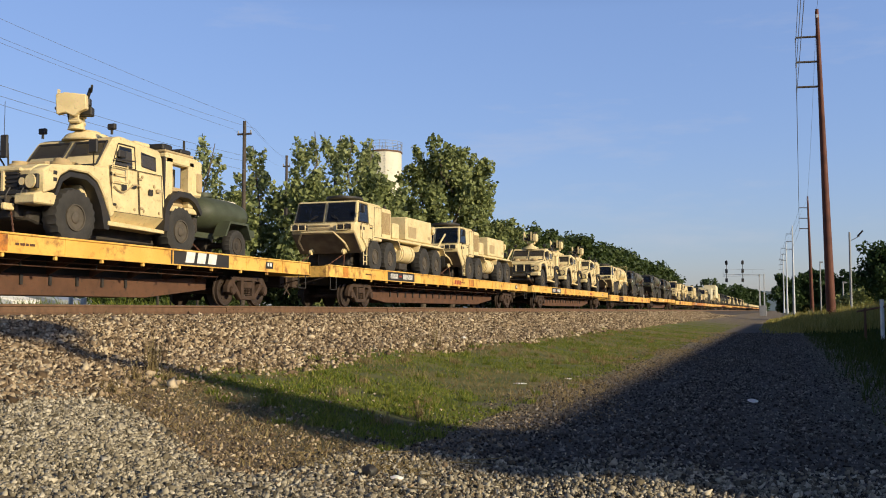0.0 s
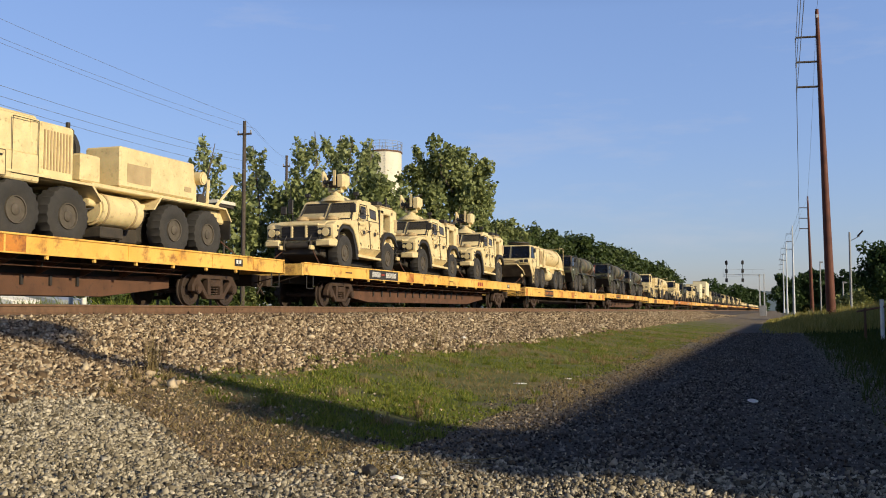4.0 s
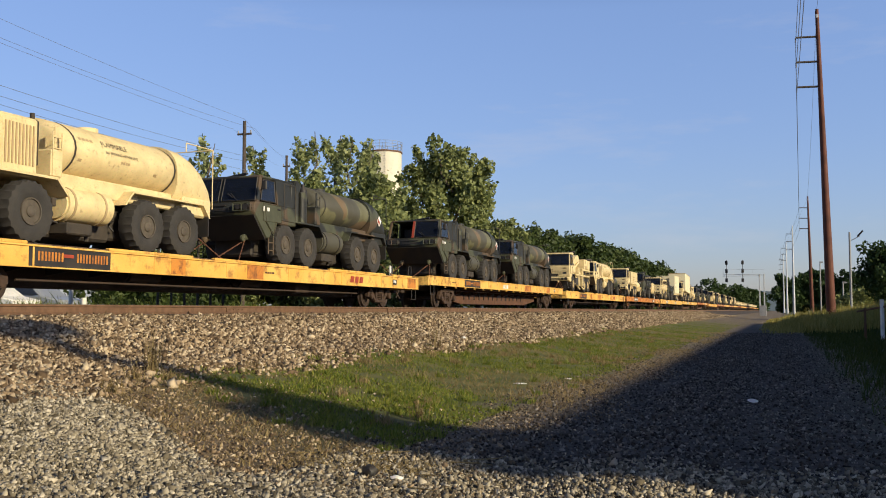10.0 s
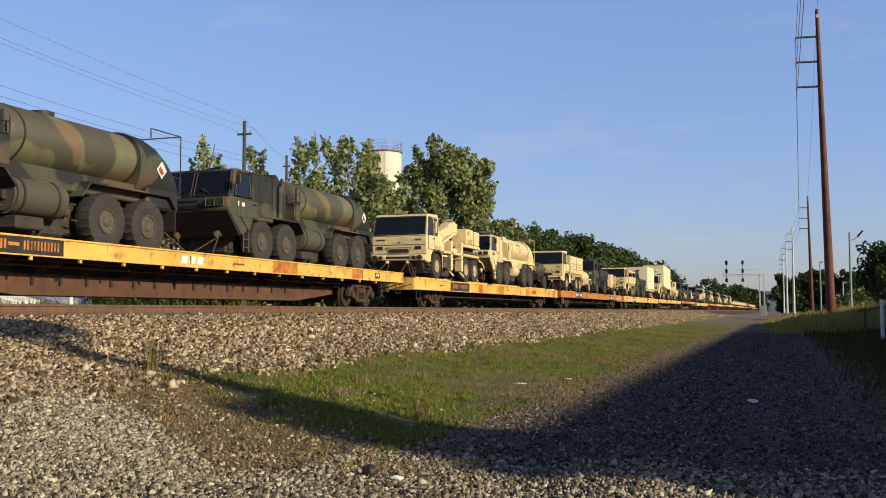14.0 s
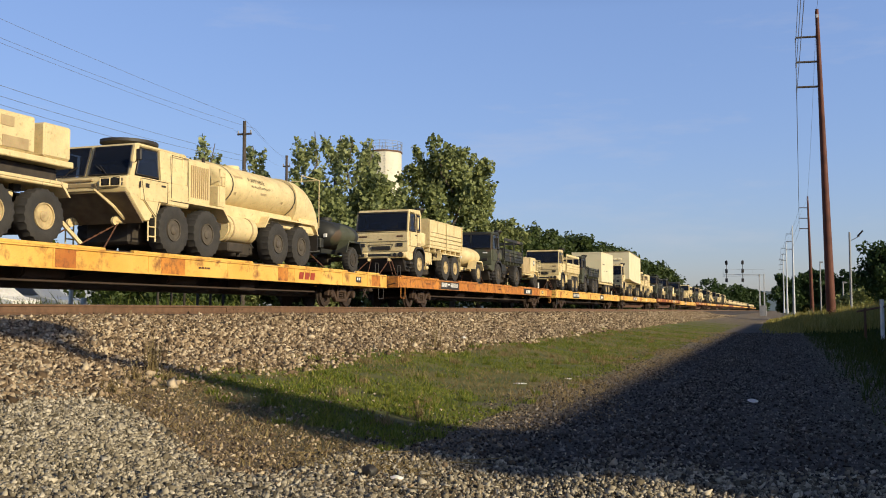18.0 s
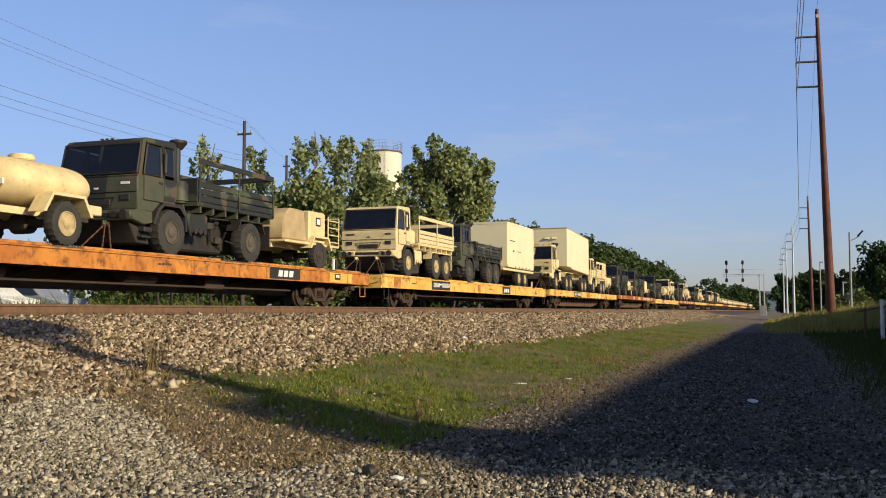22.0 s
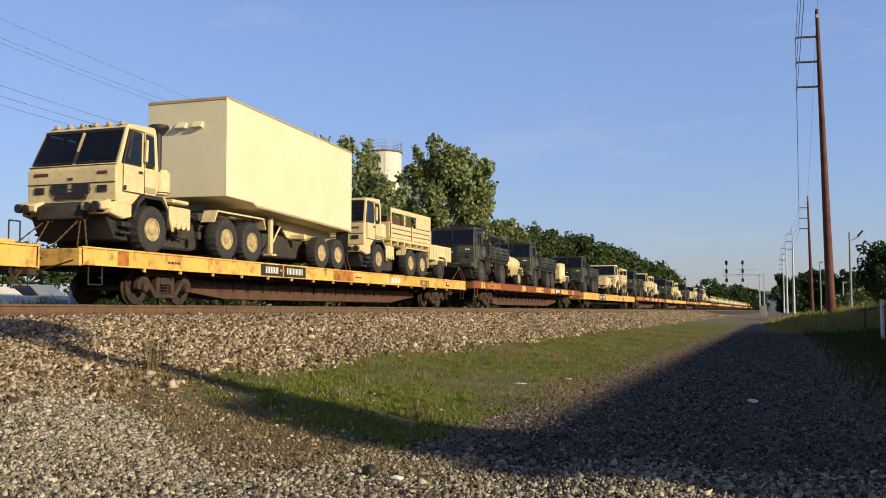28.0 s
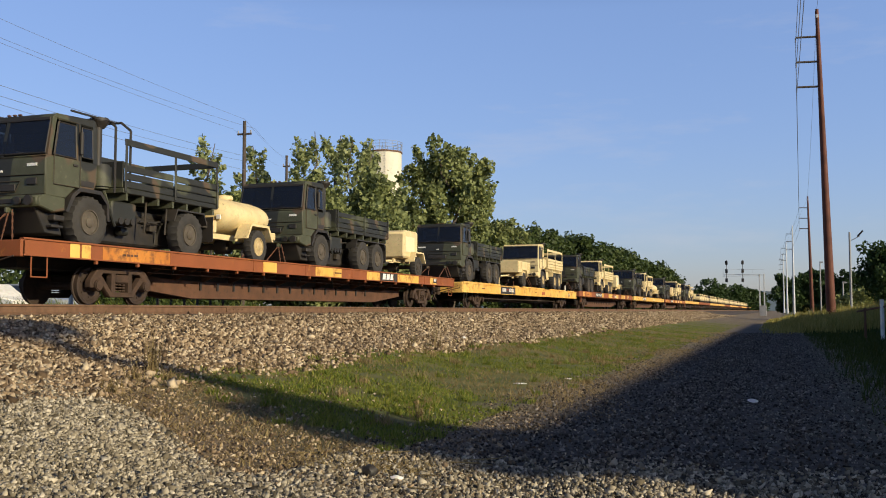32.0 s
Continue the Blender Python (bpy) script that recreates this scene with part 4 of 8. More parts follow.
        for y, r in ((2.45, 0.13), (2.85, 0.17), (3.15, 0.06)):
            cyl(bm, (0.98, y, 1.82), "z", r, 1.0, 14, bev=0.03)
        for y in (2.3, 2.68, 3.02):
            bx(bm, 1.02, 1.1, y, y + 0.07, 1.3, 2.3, 0.01)
        split("stack", bm, paint, v, "upright pipe and bracket in the engine bay")
    else:
        bm = B()
        bx(bm, -1.12, 1.12, 2.22, 3.25, 1.28, 2.46, 0.05)
        part("engine_housing", bm, paint, v)
        bm = B()
        for k in range(9):
            bx(bm, 1.122, 1.14, 2.32 + 0.095 * k, 2.36 + 0.095 * k, 1.5, 2.3)
        split("louvre", bm, TAN_DARK, v, "louvred intake panel")
    bm = B()
    cyl(bm, (0.75, 3.48, 2.05), "z", 0.13, 0.95, 14, bev=0.03)
    cyl(bm, (0.75, 3.48, 2.56), "z", 0.05, 0.2, 10)
    part("exhaust", bm, BLACK if dark else UNDER, v, "sooty exhaust silencer")
    bm = B()
    for s in (-1, 1):
        x0, x1 = sorted((s * 0.72, s * 1.22))
        prof(bm, [(0.95, 1.16), (1.05, 1.36), (3.75, 1.36), (4.05, 1.05), (4.05, 1.0), (3.72, 1.31), (1.08, 1.31), (1.0, 1.14)], x0, x1)
        prof(bm, [(5.95, 1.02), (6.25, 1.36), (9.2, 1.36), (9.5, 1.02), (9.45, 1.02), (9.17, 1.32), (6.28, 1.32), (6.0, 1.02)], x0, x1)
    split("mudguard", bm, paint, v)
    bm = B()
    for s in (-1, 1):
        bx(bm, *sorted((s * 0.8, s * 1.2)), 9.42, 9.46, 0.55, 1.1)
    split("mud_flap", bm, BLACK, v)
    # round side tank between the axle pairs
    bm = B()
    cyl(bm, (0.86, 4.85, 0.88), "y", 0.36, 1.55, 22, bev=0.05)
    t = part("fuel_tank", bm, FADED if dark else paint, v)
    bm = B()
    for y in (4.3, 5.3):
        lathe(bm, [(-0.03, 0.362), (-0.03, 0.375), (0.03, 0.375), (0.03, 0.362)], "y", (0.86, y, 0.88), 22)
    split("strap", bm, TAN_DARK if not dark else BLACK, t)
    bm = B()
    bx(bm, 0.55, 1.1, 4.2, 5.0, 0.25, 0.5, 0.03)
    rod(bm, (0.9, 5.05, 0.15), (0.9, 5.05, 0.5), 0.05)
    part("valve_box", bm, UNDER, v, "pipes and valves under the tank")
    bm = B()
    bx(bm, -1.15, -0.6, 4.1, 5.6, 0.6, 1.2, 0.05)
    part("battery_box", bm, paint, v)
    if rear == "tank":
        bm = B()
        # elliptical barrel with domed ends
        rings = []
        for y, k in ((3.92, 0.80), (4.0, 0.95), (4.1, 1.0), (7.95, 1.0), (8.06, 0.97)):
            rings.append([bm.verts.new((1.13 * k * math.cos(a), y, 2.06 + 0.68 * k * math.sin(a))) for a in [2 * math.pi * i / 36 for i in range(36)]])
        for r0, r1 in zip(rings, rings[1:]):
            for i in range(36):
                bm.faces.new((r0[i], r1[i], r1[(i + 1) % 36], r0[(i + 1) % 36]))
        bm.faces.new(rings[0])
        bm.faces.new(rings[-1][::-1])
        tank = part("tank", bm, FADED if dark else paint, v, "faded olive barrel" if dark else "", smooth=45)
        bm = B()
        lathe(bm, [(0, 0.24), (0, 0.27), (0.1, 0.27), (0.1, 0.0)], "z", (0, 6.1, 2.73), 18)
        part("manhole", bm, paint, tank)
        for y0 in (4.35, 8.0):
            bm = B()
            pts = [(1.14 * math.cos(math.radians(a)), 2.06 + 0.688 * math.sin(math.radians(a))) for a in range(-60, 241, 12)]
            rims = [[bm.verts.new((x, y, z)) for y in (y0 - 0.03, y0 + 0.03)] for x, z in pts]
            for p, q in zip(rims, rims[1:]):
                bm.faces.new((p[0], p[1], q[1], q[0]))
            part("band", bm, UNDER if not dark else BLACK, tank, "weld band round the barrel")
        if not dark:
            for text, size, y0, z0 in (("FLAMMABLE", 0.17, 5.25, 2.24), ("NO SMOKING WITHIN 50 FT", 0.09, 5.35, 2.09)):
                lettering(tank, text, size, y0, z0)
            bm = B()
            for z0, y0, w in ((2.27, 4.5, 0.5), (1.93, 5.9, 0.35), (1.81, 7.2, 0.12), (1.81, 4.5, 0.12)):
                for k in range(4):
                    a, b = y0 + w * k / 4, y0 + w * (k + 0.75) / 4
                    x0, x1 = [1.13 * math.sqrt(1 - ((z - 2.06) / 0.68) ** 2) + 0.004 for z in (z0, z0 + 0.06)]
                    plate(bm, [(x0, a, z0), (x0, b, z0), (x1, b, z0 + 0.06), (x1, a, z0 + 0.06)], 0.003, (1, 0, 0))
            split("stencil", bm, TAN_DARK, tank, "small unreadable stencils as bars")
        bm = B()
        bx(bm, -0.95, 0.95, 4.0, 8.4, 1.12, 1.52, 0.03)
        part("tank_cradle", bm, paint, v)
        # rear pump housing, rounded like the barrel and falling away to the back
        bm = B()
        rings = []
        for y, top, wide in ((8.12, 2.73, 1.13), (8.60, 2.71, 1.13), (9.0, 2.60, 1.12), (9.35, 2.38, 1.10), (9.65, 2.05, 1.06), (9.85, 1.66, 1.0), (9.93, 1.34, 0.94)):
            mid, half = (top + 1.16) / 2, (top - 1.16) / 2
            ring = []
            for i in range(32):
                t = 2 * math.pi * i / 32
                c, w = math.cos(t), math.sin(t)
                ring.append(bm.verts.new((wide * math.copysign(abs(c) ** 0.6, c), y, mid + half * math.copysign(abs(w) ** 0.85, w))))
            rings.append(ring)
        for r0, r1 in zip(rings, rings[1:]):
            for i in range(32):
                bm.faces.new((r0[i], r1[i], r1[(i + 1) % 32], r0[(i + 1) % 32]))
        bm.faces.new(rings[0])
        bm.faces.new(rings[-1][::-1])
        part("pump_housing", bm, paint, v, smooth=50)
        bm = B()
        bx(bm, -1.1, 1.1, 8.44, 9.72, 1.02, 1.50, 0.05)
        part("pump_locker", bm, paint, v)
        if dark:
            bm = B()
            plate(bm, [(1.146, 8.72, 1.92), (1.146, 8.92, 1.72), (1.146, 9.12, 1.92), (1.146, 8.92, 2.12)], 0.004, (1, 0, 0))
            part("placard", bm, WHITE, v, "white and red hazard placard")
            bm = B()
            plate(bm, [(1.151, 8.78, 1.92), (1.151, 8.92, 1.78), (1.151, 9.0, 1.87), (1.151, 8.86, 2.01)], 0.003, (1, 0, 0))
            part("placard_mark", bm, RED, v)
        bm = B()
        rod(bm, (1.05, 8.6, 2.62), (1.05, 8.6, 2.84), 0.015)
        rod(bm, (1.05, 8.6, 2.84), (1.05, 9.85, 2.84), 0.015)
        rod(bm, (1.05, 9.85, 2.84), (1.05, 9.85, 1.3), 0.015)
        rod(bm, (-1.05, 8.6, 2.84), (-1.05, 9.85, 2.84), 0.015)
        rod(bm, (-1.05, 9.85, 2.84), (1.05, 9.85, 2.84), 0.015)
        rod(bm, (-1.05, 9.85, 2.84), (-1.05, 9.85, 1.3), 0.015)
        part("guard_rail", bm, paint, v)
        bm = B()
        bx(bm, -1.0, -0.3, 3.4, 3.9, 1.36, 2.1, 0.04)
        bx(bm, 0.3, 1.15, 3.62, 3.95, 1.36, 1.95, 0.04)
        rod(bm, (1.1, 3.75, 1.36), (1.1, 3.75, 2.4), 0.03)
        ladder_rungs(bm, 1.14, 3.65, 3.92, 1.4, 2.3, 4, 0.014)
        split("equipment_rack", bm, paint, v)
    else:
        bm = B()
        bx(bm, -1.2, 1.2, 3.75, 8.9, 1.30, 1.40, 0.02)
        part("bed", bm, paint, v)
        bm = B()
        bx(bm, 0.2, 1.16, 4.75, 7.75, 1.42, 2.34, 0.04)
        bx(bm, -1.16, -0.1, 4.75, 7.75, 1.42, 2.2, 0.04)
        bx(bm, -1.1, 1.1, 3.5, 4.15, 1.40, 2.0, 0.04)
        lk = split("locker", bm, paint, v)
        bm = B()
        bx(bm, 1.161, 1.168, 5.0, 5.9, 1.55, 1.98)
        bx(bm, 1.161, 1.168, 7.3, 7.6, 1.60, 1.72)
        split("hatch", bm, TAN_DARK, lk)
        bm = B()
        cyl(bm, (0.55, 8.35, 1.75), "z", 0.22, 0.8, 16, bev=0.03)
        bx(bm, -0.2, 0.9, 8.0, 8.3, 1.4, 2.1, 0.05)
        cyl(bm, (0.85, 8.3, 2.05), "x", 0.17, 0.5, 16, bev=0.03)
        rod(bm, (0.7, 8.3, 2.1), (0.4, 5.2, 2.25), 0.12, 8)
        bx(bm, -0.9, 1.0, 8.75, 9.55, 0.95, 1.3, 0.04)
        rod(bm, (1.0, 8.9, 1.3), (1.15, 9.6, 2.0), 0.04)
        rod(bm, (0.6, 9.2, 1.2), (0.6, 9.3, 2.15), 0.05)
        part("crane", bm, paint, v)
        bm = B()
        cyl(bm, (0.2, 9.0, 1.55), "x", 0.2, 0.8, 16)
        part("winch_drum", bm, UNDER, v)
        bm = B()
        cyl(bm, (-0.3, 4.4, 2.2), "y", 0.6, 0.3, 22, bev=0.08)
        part("spare_wheel", bm, RUBBER, v)
    # dark boxes reach almost to the deck, filling the shaded gap below
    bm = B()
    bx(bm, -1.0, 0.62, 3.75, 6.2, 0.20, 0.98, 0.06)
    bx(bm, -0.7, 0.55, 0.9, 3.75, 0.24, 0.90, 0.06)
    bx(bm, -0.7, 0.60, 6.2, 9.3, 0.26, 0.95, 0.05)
    split("gearbox", bm, UNDER, v, "dark boxes added to fill the shaded gap under the frame")
    undergear(v, paint, 5.7, 6.2, 0.5, 1.2, 6)
    undergear(v, paint, 3.7, 4.1, 0.4, 1.1, 6)
    reach_forward(v, 2.2, 1.20)
    raise_body(v, 1.048)
    chains(v, [((0.62, 0.1, 0.72), (1.0, -0.9, 0.02)), ((-0.62, 0.1, 0.72), (-1.0, -0.9, 0.02)), ((0.62, 0.1, 0.7), (0.2, -1.0, 0.02)), ((0.5, 9.5, 0.85), (1.1, 10.3, 0.02))])
    return v


# ---- armoured 4x4 ----
def armoured_truck(label, group):
    v = thing("armoured_truck", label, "armoured truck", group)
    wheels(v, (0.95, 4.85), 0.98, 0.655, 0.40, RIM, 0.84)
    bm = B()
    for x in (-0.5, 0.4):
        bx(bm, x, x + 0.1, 0.3, 5.5, 0.62, 0.88, 0.01)
    for y in (0.95, 4.85):
        for s in (-1, 1):
            rod(bm, (s * 0.3, y, 0.9), (s * 0.75, y, 0.55), 0.05)
            rod(bm, (s * 0.55, y + 0.2, 0.6), (s * 0.5, y + 0.2, 1.2), 0.07)
    bx(bm, -0.7, 0.7, 1.6, 4.2, 0.55, 0.8, 0.05)
    part("chassis", bm, UNDER, v, "grimy chassis and suspension")
    # bonnet with square nose
    bm = B()
    prof(bm, [(0.12, 0.98), (0.05, 1.44), (0.30, 1.56), (1.75, 1.72), (1.75, 0.95), (1.45, 0.95), (1.40, 1.40), (0.55, 1.40), (0.42, 0.98)], -0.92, 0.92, 0.03)
    part("bonnet", bm, TAN, v)
    for s in (-1, 1):
        bm = B()
        x0, x1 = sorted((s * 0.80, s * 1.22))
        # wing arching over the front wheel
        prof(bm, [(0.10, 1.00), (0.06, 1.42), (0.28, 1.53), (1.30, 1.64), (1.85, 1.70), (2.16, 0.80), (2.04, 0.70), (1.80, 1.12), (1.58, 1.38), (1.30, 1.50), (0.78, 1.50), (0.52, 1.36), (0.38, 1.10)], x0, x1, 0.025)
        part("wing", bm, TAN, v)
        bm = B()
        # dark liner inside the wing and flap behind the wheel
        prof(bm, [(0.40, 1.00), (0.54, 1.33), (0.80, 1.47), (1.28, 1.47), (1.56, 1.35), (1.80, 1.08), (2.06, 0.62), (2.00, 0.42), (1.84, 0.44), (1.72, 0.90), (1.50, 1.26), (1.26, 1.38), (0.82, 1.38), (0.60, 1.26), (0.48, 1.00)], *sorted((s * 0.55, s * 1.19)))
        part("wheel_arch", bm, BLACK, v, "black rubber wheel arch")
        bm = B()
        bx(bm, *sorted((s * 0.70, s * 1.14)), 0.0, 0.07, 1.08, 1.34, 0.02)
        split("lamp_panel", bm, BLACK, v)
        lamp(v, s * 0.98, 0.01, 1.21, 0.10, ring=TAN)
        lamp(v, s * 0.77, 0.01, 1.21, 0.055, AMBER, ring=TAN)
    bm = B()
    for k in range(5):
        bx(bm, -0.62, 0.62, 0.03, 0.07, 1.05 + 0.075 * k, 1.09 + 0.075 * k)
    bx(bm, -0.66, 0.66, 0.06, 0.10, 1.0, 1.44)
    part("grille", bm, BLACK, v, "black slatted grille")
    bm = B()
    for x in (-0.26, 0.26):
        bx(bm, x - 0.04, x + 0.04, 0.0, 0.09, 1.0, 1.44, 0.01)
    bx(bm, -0.70, 0.70, 0.0, 0.09, 1.40, 1.47, 0.02)
    part("grille_surround", bm, TAN, v)
    # black strip and bars put the recess's shade over the bumper
    bm = B()
    for x in (-0.85, -0.5, 0.4, 0.75):
        rod(bm, (x, -0.05, 0.95), (x + 0.05, 0.02, 1.12), 0.02)
    bx(bm, -0.9, 0.9, -0.02, 0.06, 0.98, 1.06, 0.01)
    part("winch_recess", bm, BLACK, v, "black strip and bars standing for a shaded recess over the bumper")
    bm = B()
    for s in (-1, 1):
        prof(bm, [(-0.10, 0.78), (-0.10, 0.98), (0.10, 1.04), (0.50, 1.04), (0.42, 0.78)], *sorted((s * 0.66, s * 1.18)), 0.03)
    bx(bm, -0.66, 0.66, 0.02, 0.16, 0.92, 1.0, 0.02)
    for s in (-1, 1):
        bx(bm, s * 0.55 - 0.05, s * 0.55 + 0.05, -0.26, 0.0, 0.66, 0.80, 0.02)
    split("bumper", bm, TAN, v)
    bm = B()
    cyl(bm, (0, -0.02, 0.80), "x", 0.11, 0.8, 12)
    bx(bm, -0.62, 0.62, 0.02, 0.5, 0.5, 0.9, 0.04)
    for x in (-0.5, 0.46):
        bx(bm, x, x + 0.06, -0.14, 0.1, 0.64, 0.96, 0.015)
    part("winch", bm, UNDER, v)
    # crew capsule, sides sloping in above the sill line
    bm = B()
    prof(bm, [(1.75, 0.86), (1.75, 1.70), (2.30, 2.32), (2.55, 2.40), (4.05, 2.30), (4.15, 2.15), (4.15, 0.86)], -1.18, 1.18, 0.035, taper=0.13)
    cap = part("crew_capsule", bm, TAN, v)

    def side(y, z, s, off=0.0):
        return (s * (1.18 * (1 - 0.13 * (z - 0.6) / 1.8) + off), y, z)
    for s in (-1, 1):
        window(v, [side(2.30, 1.80, s), side(2.92, 1.80, s), side(2.92, 2.18, s), side(2.50, 2.18, s)], (s, 0, 0.1), TAN)
        window(v, [side(3.30, 1.88, s), side(3.85, 1.84, s), side(3.85, 2.12, s), side(3.30, 2.16, s)], (s, 0, 0.1), TAN)
        for y0, y1 in ((2.12, 3.05), (3.12, 4.0)):
            bm = B()
            plate(bm, [side(y0, 0.86, s, 0.005), side(y1, 0.86, s, 0.005), side(y1, 1.74, s, 0.005), side(y0, 1.74, s, 0.005)], 0.03, (s, 0, 0))
            d = part("door", bm, TAN, v)
            bm = B()
            for z in (1.0, 1.6):
                rod(bm, side(y0 - 0.02, z, s, 0.04), side(y0 + 0.10, z, s, 0.04), 0.03, 6)
            bx(bm, *sorted((s * 1.17, s * 1.21)), y1 - 0.25, y1 - 0.1, 1.38, 1.45, 0.01)
            part("hinge", bm, BLACK if y0 < 3 else TAN_DARK, d)
            bm = B()
            bx(bm, *sorted((s * 1.18, s * 1.20)), y0 + 0.32, y0 + 0.48, 1.30, 1.42, 0.005)
            part("lock", bm, BLACK, d)
        bm = B()
        prof(bm, [(1.95, 0.52), (4.05, 0.48), (4.05, 0.56), (1.95, 0.62)], *sorted((s * 0.75, s * 1.22)), 0.01)
        part("side_step", bm, TAN, v)
        bm = B()
        # hull plate sloping in below the doors
        plate(bm, [(s * 1.17, 2.1, 0.87), (s * 1.17, 4.12, 0.87), (s * 0.86, 4.0, 0.56), (s * 0.86, 2.0, 0.56)], 0.05, (s, 0, -1))
        part("hull_plate", bm, TAN, v)
        bm = B()
        # stowage rack at the front door
        for z in (1.45, 1.6, 1.75):
            rod(bm, side(2.05, z, s, 0.13), side(2.6, z, s, 0.13), 0.012)
        for y in (2.05, 2.6):
            rod(bm, side(y, 1.4, s, 0.13), side(y, 1.8, s, 0.13), 0.012)
        part("door_rack", bm, TAN, v)
    for s in (-1, 1):
        window(v, [(s * 0.06, 1.80, 1.73), (s * 0.98, 1.80, 1.73), (s * 0.92, 2.25, 2.25), (s * 0.06, 2.25, 2.25)], (0, -0.75, 0.65), TAN, 0.06)
        bm = B()
        rod(bm, (s * 1.12, 1.55, 1.6), (s * 1.28, 1.35, 2.0), 0.018)
        bx(bm, *sorted((s * 1.2, s * 1.42)), 1.28, 1.34, 1.88, 2.14, 0.02)
        part("mirror", bm, BLACK, v)
        bm = B()
        cyl(bm, (s * 0.55, 1.25, 1.70), "z", 0.22, 0.18, 14, bev=0.06)
        part("bonnet_stowage", bm, TAN_DARK, v)
    # rear cargo box frame with square opening
    bm = B()
    bx(bm, -1.14, 1.14, 4.2, 5.62, 1.06, 1.18, 0.02)
    for s in (-1, 1):
        for y0, y1 in ((4.22, 4.52), (5.22, 5.45)):
            bx(bm, *sorted((s * 0.84, s * 1.12)), y0, y1, 1.18, 2.22, 0.03)
        bx(bm, *sorted((s * 0.84, s * 1.12)), 4.22, 5.62, 2.08, 2.30, 0.03)
    part("cargo_frame", bm, TAN, v)
    bm = B()
    bx(bm, -1.0, 0.95, 4.5, 5.3, 1.18, 1.62, 0.04)
    bx(bm, -0.95, 0.6, 5.24, 5.4, 1.62, 2.08, 0.02)
    bx(bm, -1.1, 1.1, 4.2, 5.45, 2.30, 2.36, 0.02)
    split("cargo", bm, TAN_DARK, v, "stowage under the rear frame")
    for s in (-1, 1):
        bm = B()
        bx(bm, *sorted((s * 0.86, s * 1.16)), 5.42, 5.75, 1.45, 2.26, 0.04)
        part("side_bin", bm, TAN, v)
        bm = B()
        pts = [(4.00, 0.55), (4.06, 1.08), (4.30, 1.38), (4.62, 1.50), (5.10, 1.50), (5.42, 1.38), (5.66, 1.10), (5.60, 1.04), (5.34, 1.28), (5.06, 1.38), (4.66, 1.38), (4.40, 1.26), (4.22, 1.05), (4.20, 0.55)]
        prof(bm, pts, *sorted((s * 0.7, s * 1.24)))
        part("wheel_arch", bm, BLACK, v, "black rubber wheel arch")
    bm = B()
    bx(bm, -1.1, 1.1, 5.5, 5.66, 0.62, 1.0, 0.03)
    part("rear_bumper", bm, UNDER, v)
    # roof ring with remote weapon station
    ty = 2.72
    bm = B()
    cyl(bm, (0, ty, 2.42), "z", 0.58, 0.14, 24, 0.46, bev=0.02)
    cyl(bm, (0, ty, 2.52), "z", 0.40, 0.10, 20, 0.26, bev=0.02)
    part("roof_ring", bm, TAN, v)
    bm = B()
    cyl(bm, (0, ty, 2.62), "z", 0.20, 0.14, 16, 0.15)
    bx(bm, -0.26, 0.26, ty - 0.12, ty + 0.14, 2.66, 2.74, 0.02)
    for x in (-0.26, 0.20):
        bx(bm, x, x + 0.06, ty - 0.10, ty + 0.12, 2.70, 2.92, 0.015)
    tm = part("mount", bm, TAN, v)
    bm = B()
    prof(bm, [(ty - 0.34, 2.80), (ty - 0.36, 3.20), (ty - 0.16, 3.24), (ty + 0.30, 3.20), (ty + 0.32, 2.92), (ty + 0.16, 2.86), (ty + 0.06, 2.76), (ty - 0.14, 2.84)], 0.20, 0.40, 0.015)
    part("sight_box", bm, TAN, tm)
    bm = B()
    prof(bm, [(ty - 0.30, 2.84), (ty - 0.34, 3.30), (ty - 0.20, 3.34), (ty + 0.10, 3.20), (ty + 0.10, 2.84)], -0.42, -0.36, 0.01)
    plate(bm, [(0.06, ty - 0.36, 2.86), (0.16, ty - 0.36, 2.86), (0.16, ty - 0.36, 3.34), (0.06, ty - 0.36, 3.34)], 0.04, (0, -1, 0))
    split("ammunition_box", bm, TAN, tm)
    bm = B()
    bx(bm, -0.20, 0.06, ty - 0.22, ty + 0.34, 2.84, 3.02, 0.02)
    bx(bm, -0.12, 0.10, ty - 0.05, ty + 0.30, 3.02, 3.20, 0.03)
    rod(bm, (-0.08, ty - 0.2, 2.98), (-0.08, ty - 0.52, 3.0), 0.03)
    rod(bm, (-0.28, ty - 0.25, 2.82), (-0.05, ty - 0.28, 3.2), 0.035)
    rod(bm, (0.02, ty + 0.2, 3.1), (0.16, ty + 0.34, 3.36), 0.04)
    rod(bm, (0.12, ty + 0.34, 3.30), (0.34, ty + 0.42, 3.38), 0.03)
    cyl(bm, (-0.30, ty - 0.24, 2.98), "y", 0.07, 0.16, 10)
    cyl(bm, (-0.14, ty - 0.26, 3.16), "y", 0.06, 0.16, 10)
    part("weapon_station", bm, BLACK, tm)
    for s in (-1, 1):
        x = s * 1.215
        seam(v, [[(x * 0.985, 2.1, 0.84), (x * 0.985, 3.07, 0.84), (x * 0.93, 3.07, 1.76), (x * 0.93, 2.1, 1.76)], [(x * 0.985, 3.11, 0.84), (x * 0.985, 4.02, 0.84), (x * 0.93, 4.02, 1.76), (x * 0.93, 3.11, 1.76)]], 0.010)
        seam(v, [[side(2.2, 1.78, s, 0.012), side(3.05, 1.78, s, 0.012), side(3.05, 2.24, s, 0.012), side(2.45, 2.24, s, 0.012)]], 0.014)
        bm = B()
